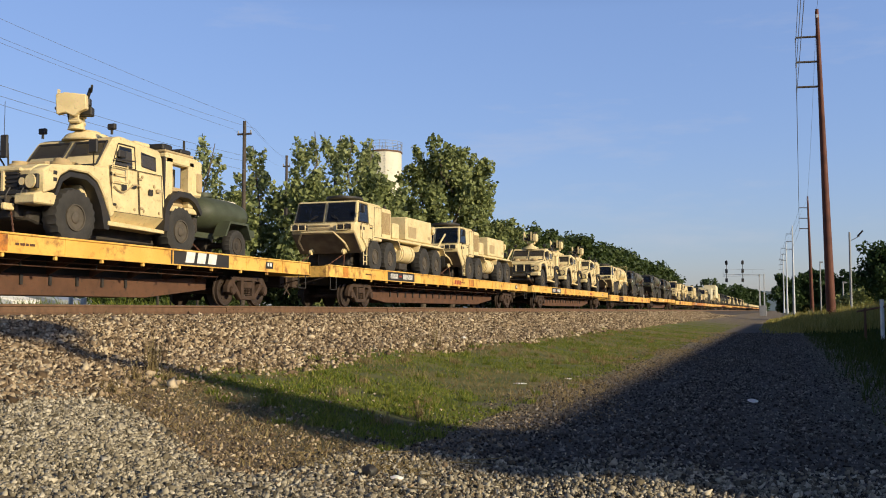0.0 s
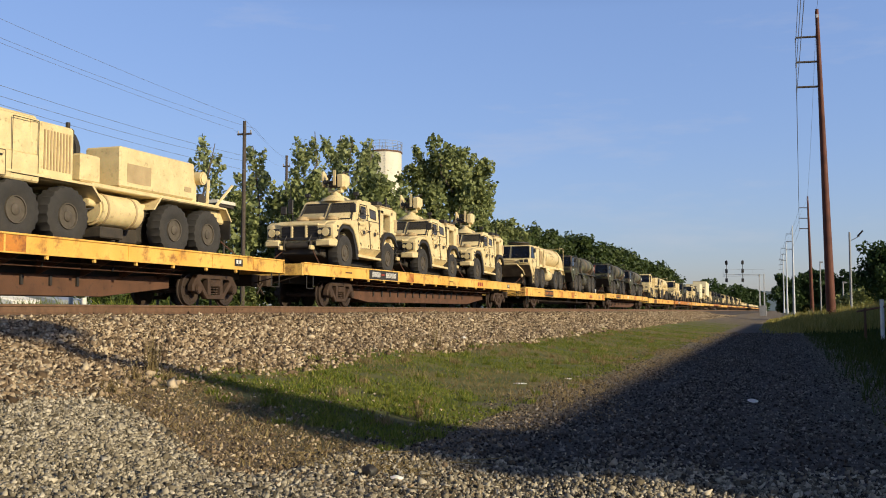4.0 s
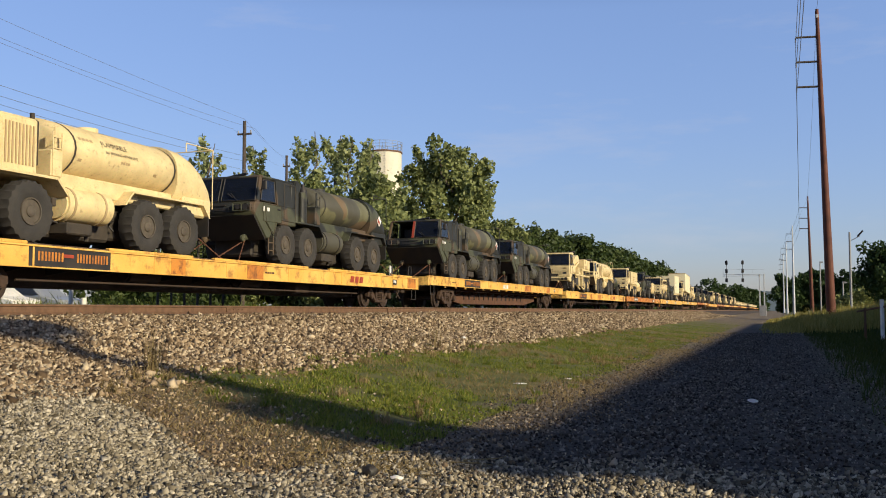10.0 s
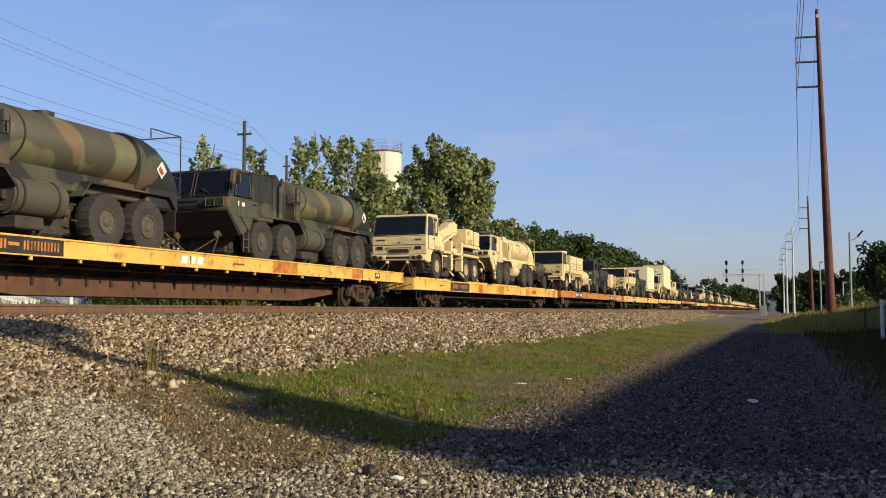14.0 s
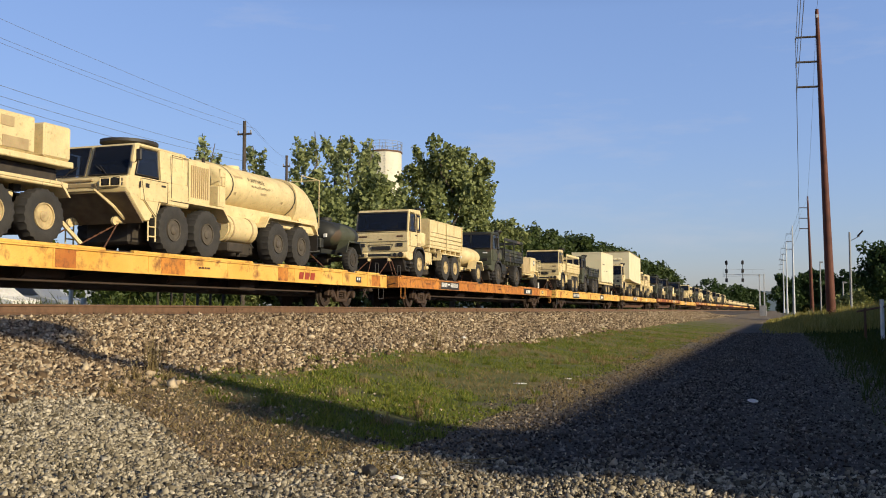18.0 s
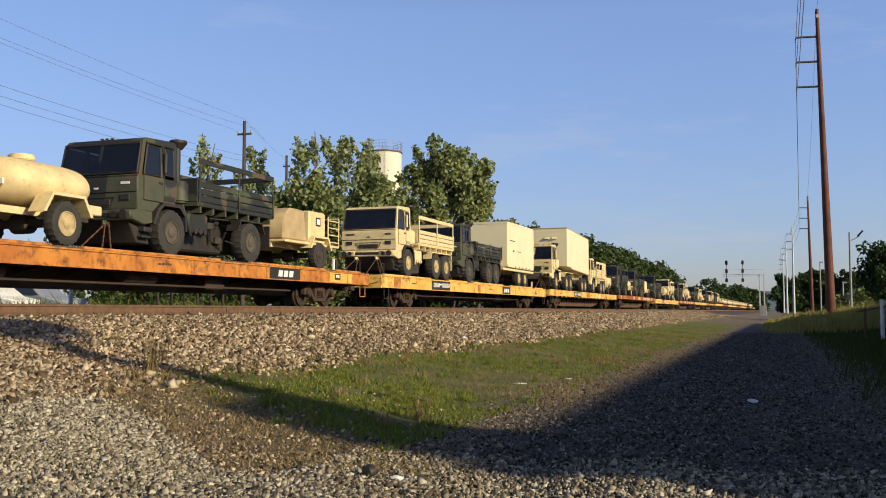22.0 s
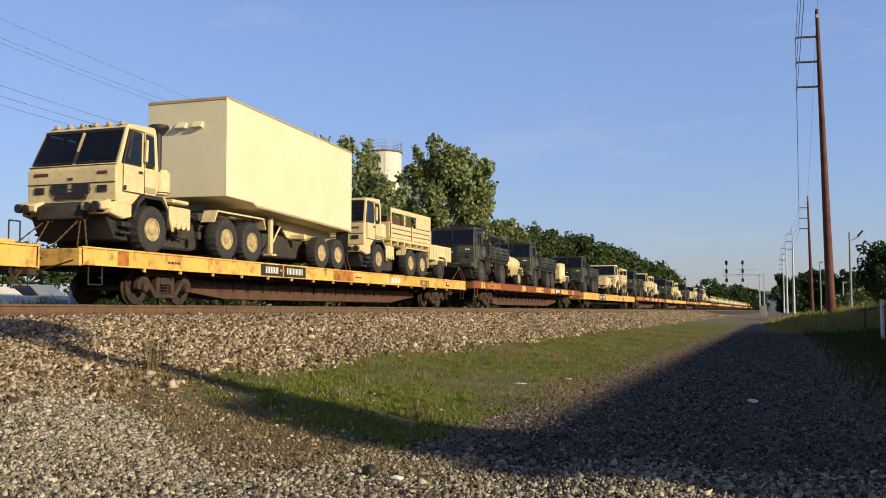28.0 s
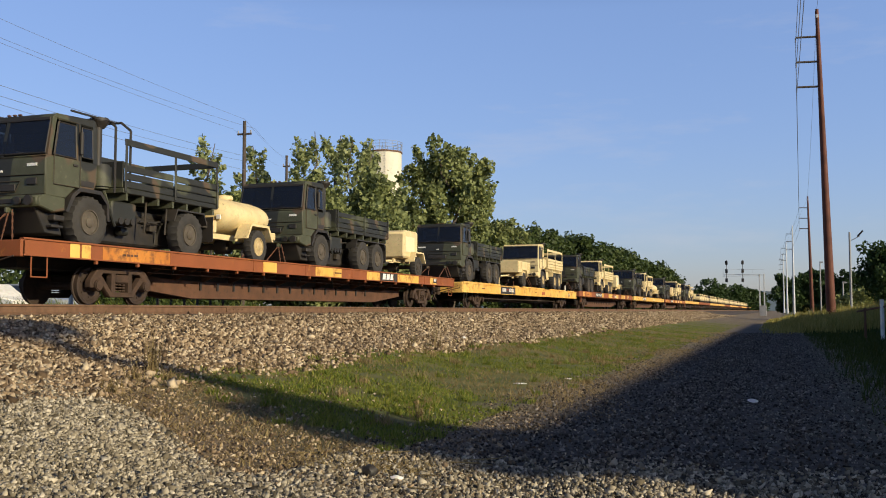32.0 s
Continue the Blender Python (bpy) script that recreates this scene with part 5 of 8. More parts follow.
        for y, z in ((2.25, 0.95), (2.9, 0.95), (3.25, 0.95), (3.85, 0.95), (2.75, 1.5), (3.7, 1.5), (3.25, 1.65), (2.25, 1.6)):
            cyl(bm, (s * 1.205 * (1 - 0.13 * (z - 0.6) / 1.8) + s * 0.02, y, z), "x", 0.035, 0.03, 8)
        split("bolt", bm, TAN_DARK, v)
        bm = B()
        bx(bm, *sorted((s * 1.10, s * 1.16)), 2.35, 2.62, 1.95, 2.1, 0.02)
        rod(bm, (s * 1.16, 2.2, 1.9), (s * 1.2, 2.9, 1.92), 0.015)
        part("grab_handle", bm, BLACK, v)
    bm = B()
    bx(bm, 0.35, 0.85, 3.35, 3.95, 2.34, 2.44, 0.03)
    bx(bm, -0.8, -0.4, 3.4, 3.9, 2.34, 2.46, 0.03)
    split("roof_box", bm, TAN, v)
    for x, y in ((0.95, 2.35), (-0.9, 2.3)):
        bm = B()
        cyl(bm, (x, y, 2.48), "z", 0.03, 0.14, 8)
        bx(bm, x - 0.1, x + 0.1, y - 0.05, y + 0.05, 2.5, 2.62, 0.02)
        part("roof_light", bm, BLACK, v)
    bm = B()
    rod(bm, (-1.0, 1.4, 1.6), (-1.0, 1.35, 2.2), 0.02)
    bx(bm, -1.15, -0.95, 1.28, 1.34, 1.9, 2.35, 0.02)
    rod(bm, (-1.05, 1.3, 2.35), (-1.05, 1.3, 3.0), 0.006)
    part("antenna", bm, BLACK, v)
    bm = B()
    rod(bm, (0.9, 5.3, 2.36), (0.9, 5.3, 2.7), 0.03)
    part("antenna", bm, BLACK, v)
    # dark hull drawn lower than it hangs, to fill the shaded gap
    bm = B()
    prof(bm, [(0.2, 0.50), (1.3, 0.22), (4.5, 0.22), (5.5, 0.50), (5.5, 0.72), (0.2, 0.72)], -0.72, 0.72, 0.04)
    part("underbody", bm, UNDER, v, "dark hull shape lowered to fill the shaded gap under the body")
    for x0, x1, y0, y1, z0, z1, m in ((0.35, 1.0, 4.26, 4.66, 2.36, 2.50, BLACK), (-0.9, 0.1, 4.3, 4.8, 2.36, 2.46, TAN_DARK), (0.5, 1.05, 4.95, 5.4, 2.36, 2.47, BLACK), (-0.6, 0.2, 5.0, 5.4, 2.36, 2.44, TAN)):
        bm = B()
        bx(bm, x0, x1, y0, y1, z0, z1, 0.03)
        part("roof_stowage", bm, m, v)
    for s in (-1, 1):
        # black sheet as the shade between capsule and rear frame, jerrycan, cable loop, corner lamp
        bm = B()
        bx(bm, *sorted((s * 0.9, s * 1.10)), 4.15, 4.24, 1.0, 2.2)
        part("gap_panel", bm, BLACK, v, "black sheet standing for shade behind the crew capsule")
        bm = B()
        bx(bm, *sorted((s * 1.02, s * 1.2)), 5.48, 5.72, 1.55, 1.98, 0.03)
        part("jerrycan", bm, TAN_DARK, v)
        bm = B()
        pts = [(s * 1.2, 2.15 + 0.12 * k, 1.36 - 0.10 * math.sin(k * 0.7)) for k in range(9)]
        for p, q in zip(pts, pts[1:]):
            rod(bm, p, q, 0.016, 5)
        part("cable_loop", bm, TAN_DARK, v)
        bm = B()
        for y, z in ((0.32, 1.36), (0.32, 1.24)):
            bx(bm, *sorted((s * 1.21, s * 1.235)), y, y + 0.10, z, z + 0.07, 0.01)
        split("side_lamp", bm, BLACK, v)
    bm = B()
    for k in range(7):
        rod(bm, (-0.9 + 0.25 * k, 1.75, 1.74), (-0.75 + 0.25 * k, 1.35, 1.73), 0.022, 5)
    bx(bm, -0.7, 0.1, 1.3, 1.65, 1.68, 1.80, 0.04)
    split("bonnet_gear", bm, TAN_DARK, v, "strap and gear stowed on the bonnet")
    # the capsule and bonnet stand higher than the running gear
    for o in v.children_recursive:
        if o.location.length < 0.01 and o.data.users == 1 and o.name.split(".")[0] not in ("chassis", "bumper", "winch"):
            for q in o.data.vertices:
                if q.co.z > 1.0:
                    q.co.z = 1.0 + (q.co.z - 1.0) * 1.13
    reach_forward(v, 1.7, 1.12)
    raise_body(v, 1.05)
    chains(v, [((0.5, -0.2, 0.72), (1.1, -0.75, 0.02)), ((-0.5, -0.2, 0.72), (-1.1, -0.75, 0.02)), ((0.6, 5.6, 0.75), (1.1, 6.1, 0.02))])
    return v


# ---- flat-faced cab-over trucks ----
def cabover(v, paint, divided=False, post=False):
    dark = paint is not TAN
    bm = B()
    prof(bm, [(0.02, 0.98), (0.0, 1.72), (0.05, 1.84), (1.62, 1.84), (1.62, 1.42), (1.52, 1.22), (0.92, 1.22), (0.62, 0.98)], -1.2, 1.2, 0.025)
    part("cab_lower", bm, paint, v)
    bm = B()
    prof(bm, [(0.22, 2.62), (0.36, 2.74), (1.58, 2.80), (1.64, 2.70), (1.64, 2.60)], -1.16, 1.16, 0.03)
    part("cab_roof", bm, paint, v)
    bm = B()
    bx(bm, -1.17, 1.17, 1.54, 1.64, 1.835, 2.64, 0.015)
    for s in (-1, 1):
        plate(bm, [(s * 1.195, 0.06, 1.83), (s * 1.195, 0.17, 1.83), (s * 1.16, 0.35, 2.64), (s * 1.16, 0.23, 2.64)], 0.06, (-s, 0, 0))
        plate(bm, [(s * 1.195, 0.94, 1.83), (s * 1.195, 1.10, 1.83), (s * 1.16, 1.10, 2.64), (s * 1.16, 0.94, 2.64)], 0.05, (-s, 0, 0))
        plate(bm, [(s * 1.195, 1.48, 1.83), (s * 1.195, 1.62, 1.83), (s * 1.16, 1.62, 2.64), (s * 1.16, 1.48, 2.64)], 0.05, (-s, 0, 0))
    if divided or post:
        plate(bm, [(-0.04, 0.04, 1.83), (0.04, 0.04, 1.83), (0.04, 0.21, 2.63), (-0.04, 0.21, 2.63)], 0.05, (0, 1, 0))
    split("cab_pillar", bm, paint, v)
    bm = B()
    bx(bm, -0.95, -0.4, 0.85, 1.45, 1.85, 2.3, 0.06)
    bx(bm, 0.4, 0.95, 0.85, 1.45, 1.85, 2.3, 0.06)
    bx(bm, -1.1, 1.1, 0.2, 0.5, 1.82, 1.98, 0.04)
    split("seat", bm, BLACK, v, "dark cab seats and dashboard")
    window(v, [(-1.14, 0.055, 1.87), (1.14, 0.055, 1.87), (1.11, 0.225, 2.58), (-1.11, 0.225, 2.58)], (0, -1, 0.24), paint)
    for s in (-1, 1):
        window(v, [(s * 1.19, 0.24, 1.86), (s * 1.19, 0.92, 1.86), (s * 1.165, 0.92, 2.56), (s * 1.165, 0.38, 2.56)], (s, 0, 0.05), paint)
        window(v, [(s * 1.19, 1.12, 1.92), (s * 1.19, 1.46, 1.92), (s * 1.165, 1.46, 2.56), (s * 1.165, 1.12, 2.56)], (s, 0, 0.05), paint)
        bm = B()
        bx(bm, *sorted((s * 1.2, s * 1.222)), 0.22, 1.02, 1.24, 1.83, 0.01)
        d = part("door", bm, paint, v)
        bm = B()
        bx(bm, *sorted((s * 1.222, s * 1.25)), 0.80, 0.95, 1.68, 1.73, 0.008)
        part("handle", bm, BLACK, d)
        bm = B()
        bx(bm, *sorted((s * 1.2, s * 1.215)), 1.08, 1.5, 1.3, 1.42, 0.0)
        split("stencil", bm, TAN_DARK if not dark else BLACK, v, "faded stencilled patch")
        bm = B()
        rod(bm, (s * 0.7, 0.03, 1.86), (s * 0.2, 0.08, 1.95), 0.012)
        part("wiper", bm, BLACK, v)
        bm = B()
        bx(bm, *sorted((s * 1.22, s * 1.30)), 0.98, 1.06, 1.95, 2.45, 0.02)
        rod(bm, (s * 1.18, 1.0, 2.4), (s * 1.28, 1.02, 2.4), 0.012)
        part("mirror", bm, paint if not dark else BLACK, v)
        # wheel arch flare behind the door
        bm = B()
        prof(bm, [(0.62, 0.72), (0.82, 1.10), (1.05, 1.26), (1.75, 1.26), (2.02, 1.0), (2.05, 0.62), (1.98, 0.62), (1.95, 0.98), (1.72, 1.18), (1.08, 1.18), (0.90, 1.05), (0.70, 0.70)], *sorted((s * 0.75, s * 1.22)))
        part("wheel_arch", bm, BLACK, v, "dark wheel arch behind the cab")
    # lower nose: bumper, lamps, grille slots, skid guard
    bm = B()
    prof(bm, [(-0.16, 0.76), (-0.16, 0.94), (0.02, 1.02), (0.62, 1.0), (0.62, 0.72), (0.3, 0.66)], -1.2, 1.2, 0.025)
    part("bumper", bm, paint, v)
    bm = B()
    bx(bm, -0.42, 0.42, -0.02, 0.03, 1.10, 1.24, 0.01)
    bx(bm, -0.62, 0.62, -0.175, -0.15, 0.82, 0.92, 0.01)
    for s in (-1, 1):
        bx(bm, *sorted((s * 0.72, s * 0.98)), -0.02, 0.03, 1.22, 1.36, 0.01)
    part("grille", bm, BLACK, v, "dark grille slots")
    bm = B()
    bx(bm, -0.06, 0.06, -0.014, 0.01, 1.50, 1.54)
    bx(bm, -1.0, -0.62, -0.012, 0.01, 1.60, 1.66)
    bx(bm, 0.72, 0.98, -0.012, 0.01, 1.60, 1.66)
    split("nose_marking", bm, BROWN if not dark else WHITE, v, "small painted unit marks as bars")
    # guard drawn wider and lower in black, also standing for shade under the bumper
    bm = B()
    prof(bm, [(-0.10, 0.78), (0.55, 0.72), (0.75, 0.22), (0.22, 0.24)], -1.02, 1.02, 0.02)
    part("skid_guard", bm, BLACK, v)
    for s in (-1, 1):
        lamp(v, s * 0.98, -0.22, 0.87, 0.085, ring=BLACK)
        lamp(v, s * 0.72, -0.22, 0.87, 0.06, AMBER, ring=BLACK)
        bm = B()
        bx(bm, s * 0.45 - 0.04, s * 0.45 + 0.04, -0.3, 0.0, 0.62, 0.74, 0.02)
        part("tow_eye", bm, paint, v)
        bm = B()
        bx(bm, *sorted((s * 0.95, s * 1.2)), 0.3, 0.62, 0.50, 0.62, 0.02)
        bx(bm, *sorted((s * 1.0, s * 1.18)), 0.25, 0.6, 0.36, 0.41, 0.01)
        part("cab_step", bm, BLACK, v)
    bm = B()
    for k in range(3):
        bx(bm, -0.19 + 0.15 * k, -0.11 + 0.15 * k, 0.34, 0.40, 2.74, 2.775, 0.008)
    split("marker_light", bm, BROWN, v)
    for s in (-1, 1):
        x = s * 1.226
        seam(v, [[(x, 0.23, 1.25), (x, 1.03, 1.25), (x, 1.03, 1.82), (x * 0.975, 1.0, 2.62), (x * 0.975, 0.40, 2.62), (x, 0.23, 1.82)]], 0.009)
    seam(v, [[(-1.19, -0.005, 1.42), (1.19, -0.005, 1.42)], [(-1.19, 0.01, 1.80), (1.19, 0.01, 1.80)], [(-0.55, -0.005, 1.30), (0.55, -0.005, 1.30), (0.42, -0.005, 1.08), (-0.42, -0.005, 1.08)],
             [(-1.19, 0.0, 1.02), (1.19, 0.0, 1.02)]], 0.009)
    if divided:
        bm = B()
        for x in (-0.52, 0.06):
            bx(bm, x, x + 0.46, -0.025, 0.02, 1.20, 1.42, 0.015)
        split("grille_panel", bm, BLACK, v, "dark square grille panel")
        bm = B()
        for k in range(6):
            bx(bm, -1.0 + 0.38 * k, -0.9 + 0.38 * k, 0.26, 0.40, 2.72, 2.80, 0.015)
        split("roof_lamp", bm, TAN_DARK, v)
        bm = B()
        for s in (-1, 1):
            prof(bm, [(-0.42, 0.80), (-0.42, 0.97), (-0.1, 1.06), (0.0, 0.84)], *sorted((s * 0.60, s * 1.18)), 0.03)
            lamp(v, s * 1.03, -0.45, 0.885, 0.075, ring=BLACK)
            lamp(v, s * 0.83, -0.45, 0.885, 0.06, AMBER, ring=BLACK)
        split("front_beam", bm, paint, v)
        # black strip laid on the closed door as the shade of a gap
        bm = B()
        plate(bm, [(1.227, 0.23, 1.27), (1.227, 0.35, 1.27), (1.200, 0.52, 2.58), (1.200, 0.42, 2.58)], 0.02, (-1, 0, 0))
        part("door_gap", bm, BLACK, v, "black strip painted as the shade of a door gap")
        # solid block, coloured dark to read as a shaded hollow between the lamps
        bm = B()
        prof(bm, [(-0.36, 0.62), (-0.36, 0.90), (-0.1, 1.02), (0.0, 0.66)], -0.62, 0.62, 0.03)
        part("front_recess", bm, UNDER, v, "dark block standing for the shaded recess between the lamps")
    bm = B()
    bx(bm, -1.12, 1.12, 0.19, 0.24, 2.57, 2.64, 0.01)
    part("visor_strip", bm, BLACK, v, "black strip over the windscreen")
    for s in (-1, 1):
        bm = B()
        prof(bm, [(-0.20, 0.78), (-0.20, 0.96), (0.0, 1.0), (0.0, 0.76)], *sorted((s * 0.52, s * 1.16)), 0.03)
        part("lamp_housing", bm, paint, v)
    # air intake and filter behind the cab on the near side
    bm = B()
    cyl(bm, (1.0, 1.86, 2.25), "z", 0.09, 0.95, 12)
    cyl(bm, (1.0, 1.90, 2.76), "z", 0.11, 0.14, 14, 0.23)
    cyl(bm, (1.0, 1.90, 2.87), "z", 0.23, 0.08, 14, bev=0.02)
    part("snorkel", bm, BLACK, v, "black air intake stack")
    bm = B()
    cyl(bm, (0.98, 2.0, 1.62), "z", 0.24, 0.55, 16, bev=0.05)
    rod(bm, (1.12, 1.95, 1.3), (1.12, 2.35, 0.55), 0.035)
    bx(bm, -0.9, 0.8, 1.7, 2.1, 1.1, 1.9, 0.05)
    part("air_filter", bm, paint, v)
    chains(v, [((0.45, -0.2, 0.66), (0.9, -0.85, 0.02)), ((-0.45, -0.2, 0.66), (-0.9, -0.85, 0.02)), ((0.45, -0.2, 0.66), (0.3, -0.95, 0.02)), ((0.55, -0.2, 0.7), (0.95, -0.6, 0.02)), ((-0.35, -0.2, 0.7), (-0.2, -0.9, 0.02))])


def truck_frame(v, paint, length, axles):
    dark = paint is not TAN
    wheels(v, axles, 1.0, 0.60, 0.38, TANRIM if (not dark) else RIM, 0.88)
    bm = B()
    for x in (-0.48, 0.40):
        bx(bm, x, x + 0.08, 0.6, length, 0.82, 1.06, 0.01)
    for y in axles:
        bx(bm, -0.48, 0.48, y - 0.1, y + 0.1, 0.8, 1.0, 0.02)
    bx(bm, -0.4, 0.4, 0.9, 2.6, 0.5, 1.05, 0.05)
    rod(bm, (0, 2.4, 0.7), (0, axles[-1], 0.6), 0.06)
    part("chassis", bm, UNDER if not dark else BLACK, v, "grimy ladder chassis")
    bm = B()
    bx(bm, 0.62, 1.12, 2.25, 3.15, 0.62, 1.12, 0.04)
    cyl(bm, (0.88, 2.2, 0.78), "y", 0.14, 0.3, 12)
    part("fuel_tank", bm, paint, v)
    # dark boxes added to close the space over the deck, as its shade
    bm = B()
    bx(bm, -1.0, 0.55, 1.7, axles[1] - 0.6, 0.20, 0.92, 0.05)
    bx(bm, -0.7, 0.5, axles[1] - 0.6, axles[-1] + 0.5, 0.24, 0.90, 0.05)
    split("gearbox", bm, UNDER if not dark else BLACK, v, "dark boxes added to stand for shade under the truck frame")
    undergear(v, paint, 2.2, axles[1] - 0.6, 0.5, 1.15, 14)
    undergear(v, paint, axles[1] + 0.2, length - 0.3, 0.75, 1.15, 6)
    bm = B()
    for k in range(3):
        cyl(bm, (1.0, 2.55 + 0.22 * k, 0.68), "x", 0.08, 0.3, 12)
    bx(bm, -1.1, -0.6, 2.25, 3.3, 0.6, 1.1, 0.04)
    split("air_tank", bm, paint if not dark else BLACK, v)


def cargo_truck(paint, label, group, six=True, hoops=False, slats="full", tarp=False):
    v = thing("cargo_truck", label, "military truck", group)
    dark = paint is not TAN
    axles = (1.45, 4.85, 6.20) if six else (1.45, 5.30)
    end = 7.15 if six else 6.55
    truck_frame(v, paint, end, axles)
    cabover(v, paint, post=paint is not TAN)
    bm = B()
    bx(bm, -1.2, 1.2, 2.55, end, 1.32, 1.44, 0.015)
    bed = part("bed", bm, paint, v)
    bm = B()
    bx(bm, -1.18, 1.18, -0.04, 0.04, 1.16, 1.32)
    member = mesh_of("cross_member", bm, paint)
    for k in range(7):
        bm = part("cross_member", member, None, bed, at=(0, 2.7 + (end - 2.9) * k / 6, 0))
    top = 2.0 if slats != "tall" else 2.50
    # folding side boards: planks between posts
    for s in (-1, 1):
        x0, x1 = sorted((s * 1.16, s * 1.2))
        for j in range(2):
            ya, yb = 2.58 + (end - 2.6) * j / 2, 2.56 + (end - 2.6) * (j + 1) / 2
            for i in range(3):
                z0 = 1.45 + 0.55 * i / 3
                z1 = 1.45 + 0.55 * (i + 1) / 3 - 0.025
                bm = B()
                prof(bm, [(ya + 0.02, z0), (ya + 0.02, z1), (yb - 0.02, z1), (yb - 0.02, z0)], x0, x1, 0.016)
                part("side_board", bm, paint, v)
            if slats == "tall":
                for i in range(2):
                    y0, y1 = ya + (yb - ya) * i / 2, ya + (yb - ya) * (i + 1) / 2
                    bm = B()
                    bx(bm, x0 + 0.008, x1 - 0.008, y0 + 0.03, y1 - 0.02, 2.005, top, 0.01)
                    bx(bm, x0, x1, y0 + 0.02, y0 + 0.07, 2.005, top + 0.02, 0.008)
                    bx(bm, x0, x1, y0 + 0.02, y1 - 0.02, top - 0.05, top + 0.02, 0.008)
                    part("side_panel", bm, paint, v)
        bm = B()
        for y in (2.6, 2.6 + (end - 2.6) / 2, end - 0.05):
            bx(bm, *sorted((s * 1.195, s * 1.235)), y - 0.035, y + 0.035, 1.35, top + 0.03, 0.01)
        split("bed_post", bm, paint, v)
    bm = B()
    bx(bm, -1.16, 1.16, 2.56, 2.62, 1.45, top + 0.05, 0.01)
    bx(bm, -1.16, 1.16, end - 0.05, end, 1.45, top, 0.01)
    split("end_board", bm, paint, v)
    if hoops:
        bm = B()
        for s in (-1, 1):
            x0, x1 = sorted((s * 1.165, s * 1.2))
            bx(bm, x0, x1, 2.6, end, 2.42, 2.57, 0.01)
            for y in (2.62, (2.6 + end) / 2, end - 0.08):
                bx(bm, x0, x1, y, y + 0.07, top, 2.45, 0.01)
        bx(bm, -1.18, 1.18, end - 0.06, end, 2.42, 2.57, 0.01)
        split("bench_rail", bm, paint, v, "raised bench rail along the bed")
    if slats == "framed":
        for s in (-1, 1):
            x0, x1 = sorted((s * 1.165, s * 1.2))
            for y0, y1, z0, z1 in ((2.6, end, 2.42, 2.60), (2.6, 2.68, 2.0, 2.42), (4.05, 4.15, 2.0, 2.42), (5.4, end, 2.0, 2.42)):
                bm = B()
                bx(bm, x0, x1, y0, y1, z0, z1, 0.01)
                part("upper_panel", bm, paint, v)
        bm = B()
        bx(bm, -1.0, 1.0, 2.75, 5.3, 1.46, 2.30, 0.06)
        part("bed_cargo", bm, BROWN, v, "dark stowed gear inside the bed")
    if tarp:
        bm = B()
        for y in (2.35, 2.9):
            rod(bm, (-1.1, y, 1.3), (-1.1, y, 2.95), 0.03)
            rod(bm, (1.1, y, 1.3), (1.1, y, 2.80), 0.03)
            rod(bm, (1.1, y, 2.80), (0.9, y - 0.1, 2.98), 0.03)
            rod(bm, (0.9, y - 0.1, 2.98), (-1.1, y - 0.1, 3.0), 0.03)
        rod(bm, (1.05, 2.35, 2.9), (1.05, 0.9, 2.9), 0.025)
        rod(bm, (-1.05, 2.35, 2.95), (-1.05, 0.9, 2.9), 0.025)
        part("hoop", bm, BLACK, v, "black tarpaulin hoop behind the cab")
    # mudguards and underbed boxes
    bm = B()
    for s in (-1, 1):
        x0, x1 = sorted((s * 0.8, s * 1.2))
        prof(bm, [(axles[1] - 0.75, 0.85), (axles[1] - 0.6, 1.16), (axles[-1] + 0.6, 1.16), (axles[-1] + 0.75, 0.85), (axles[-1] + 0.72, 0.85), (axles[-1] + 0.57, 1.12), (axles[1] - 0.57, 1.12), (axles[1] - 0.72, 0.85)], x0, x1)
        bx(bm, x0, x1, end - 0.25, end - 0.22, 0.45, 1.1)
    split("mudguard", bm, BLACK if dark else paint, v)
    bm = B()
    for k, (y, w) in enumerate(((3.0, 0.8), (4.2, 0.6), (5.5, 0.5))):
        if y + w < end:
            bx(bm, -0.9, 0.9, y, y + w, 1.46, 1.68 + 0.1 * (k % 2), 0.05)
    split("bed_load", bm, TAN_DARK if not dark else OLIVE, v, "low stowage on the bed")
    return v


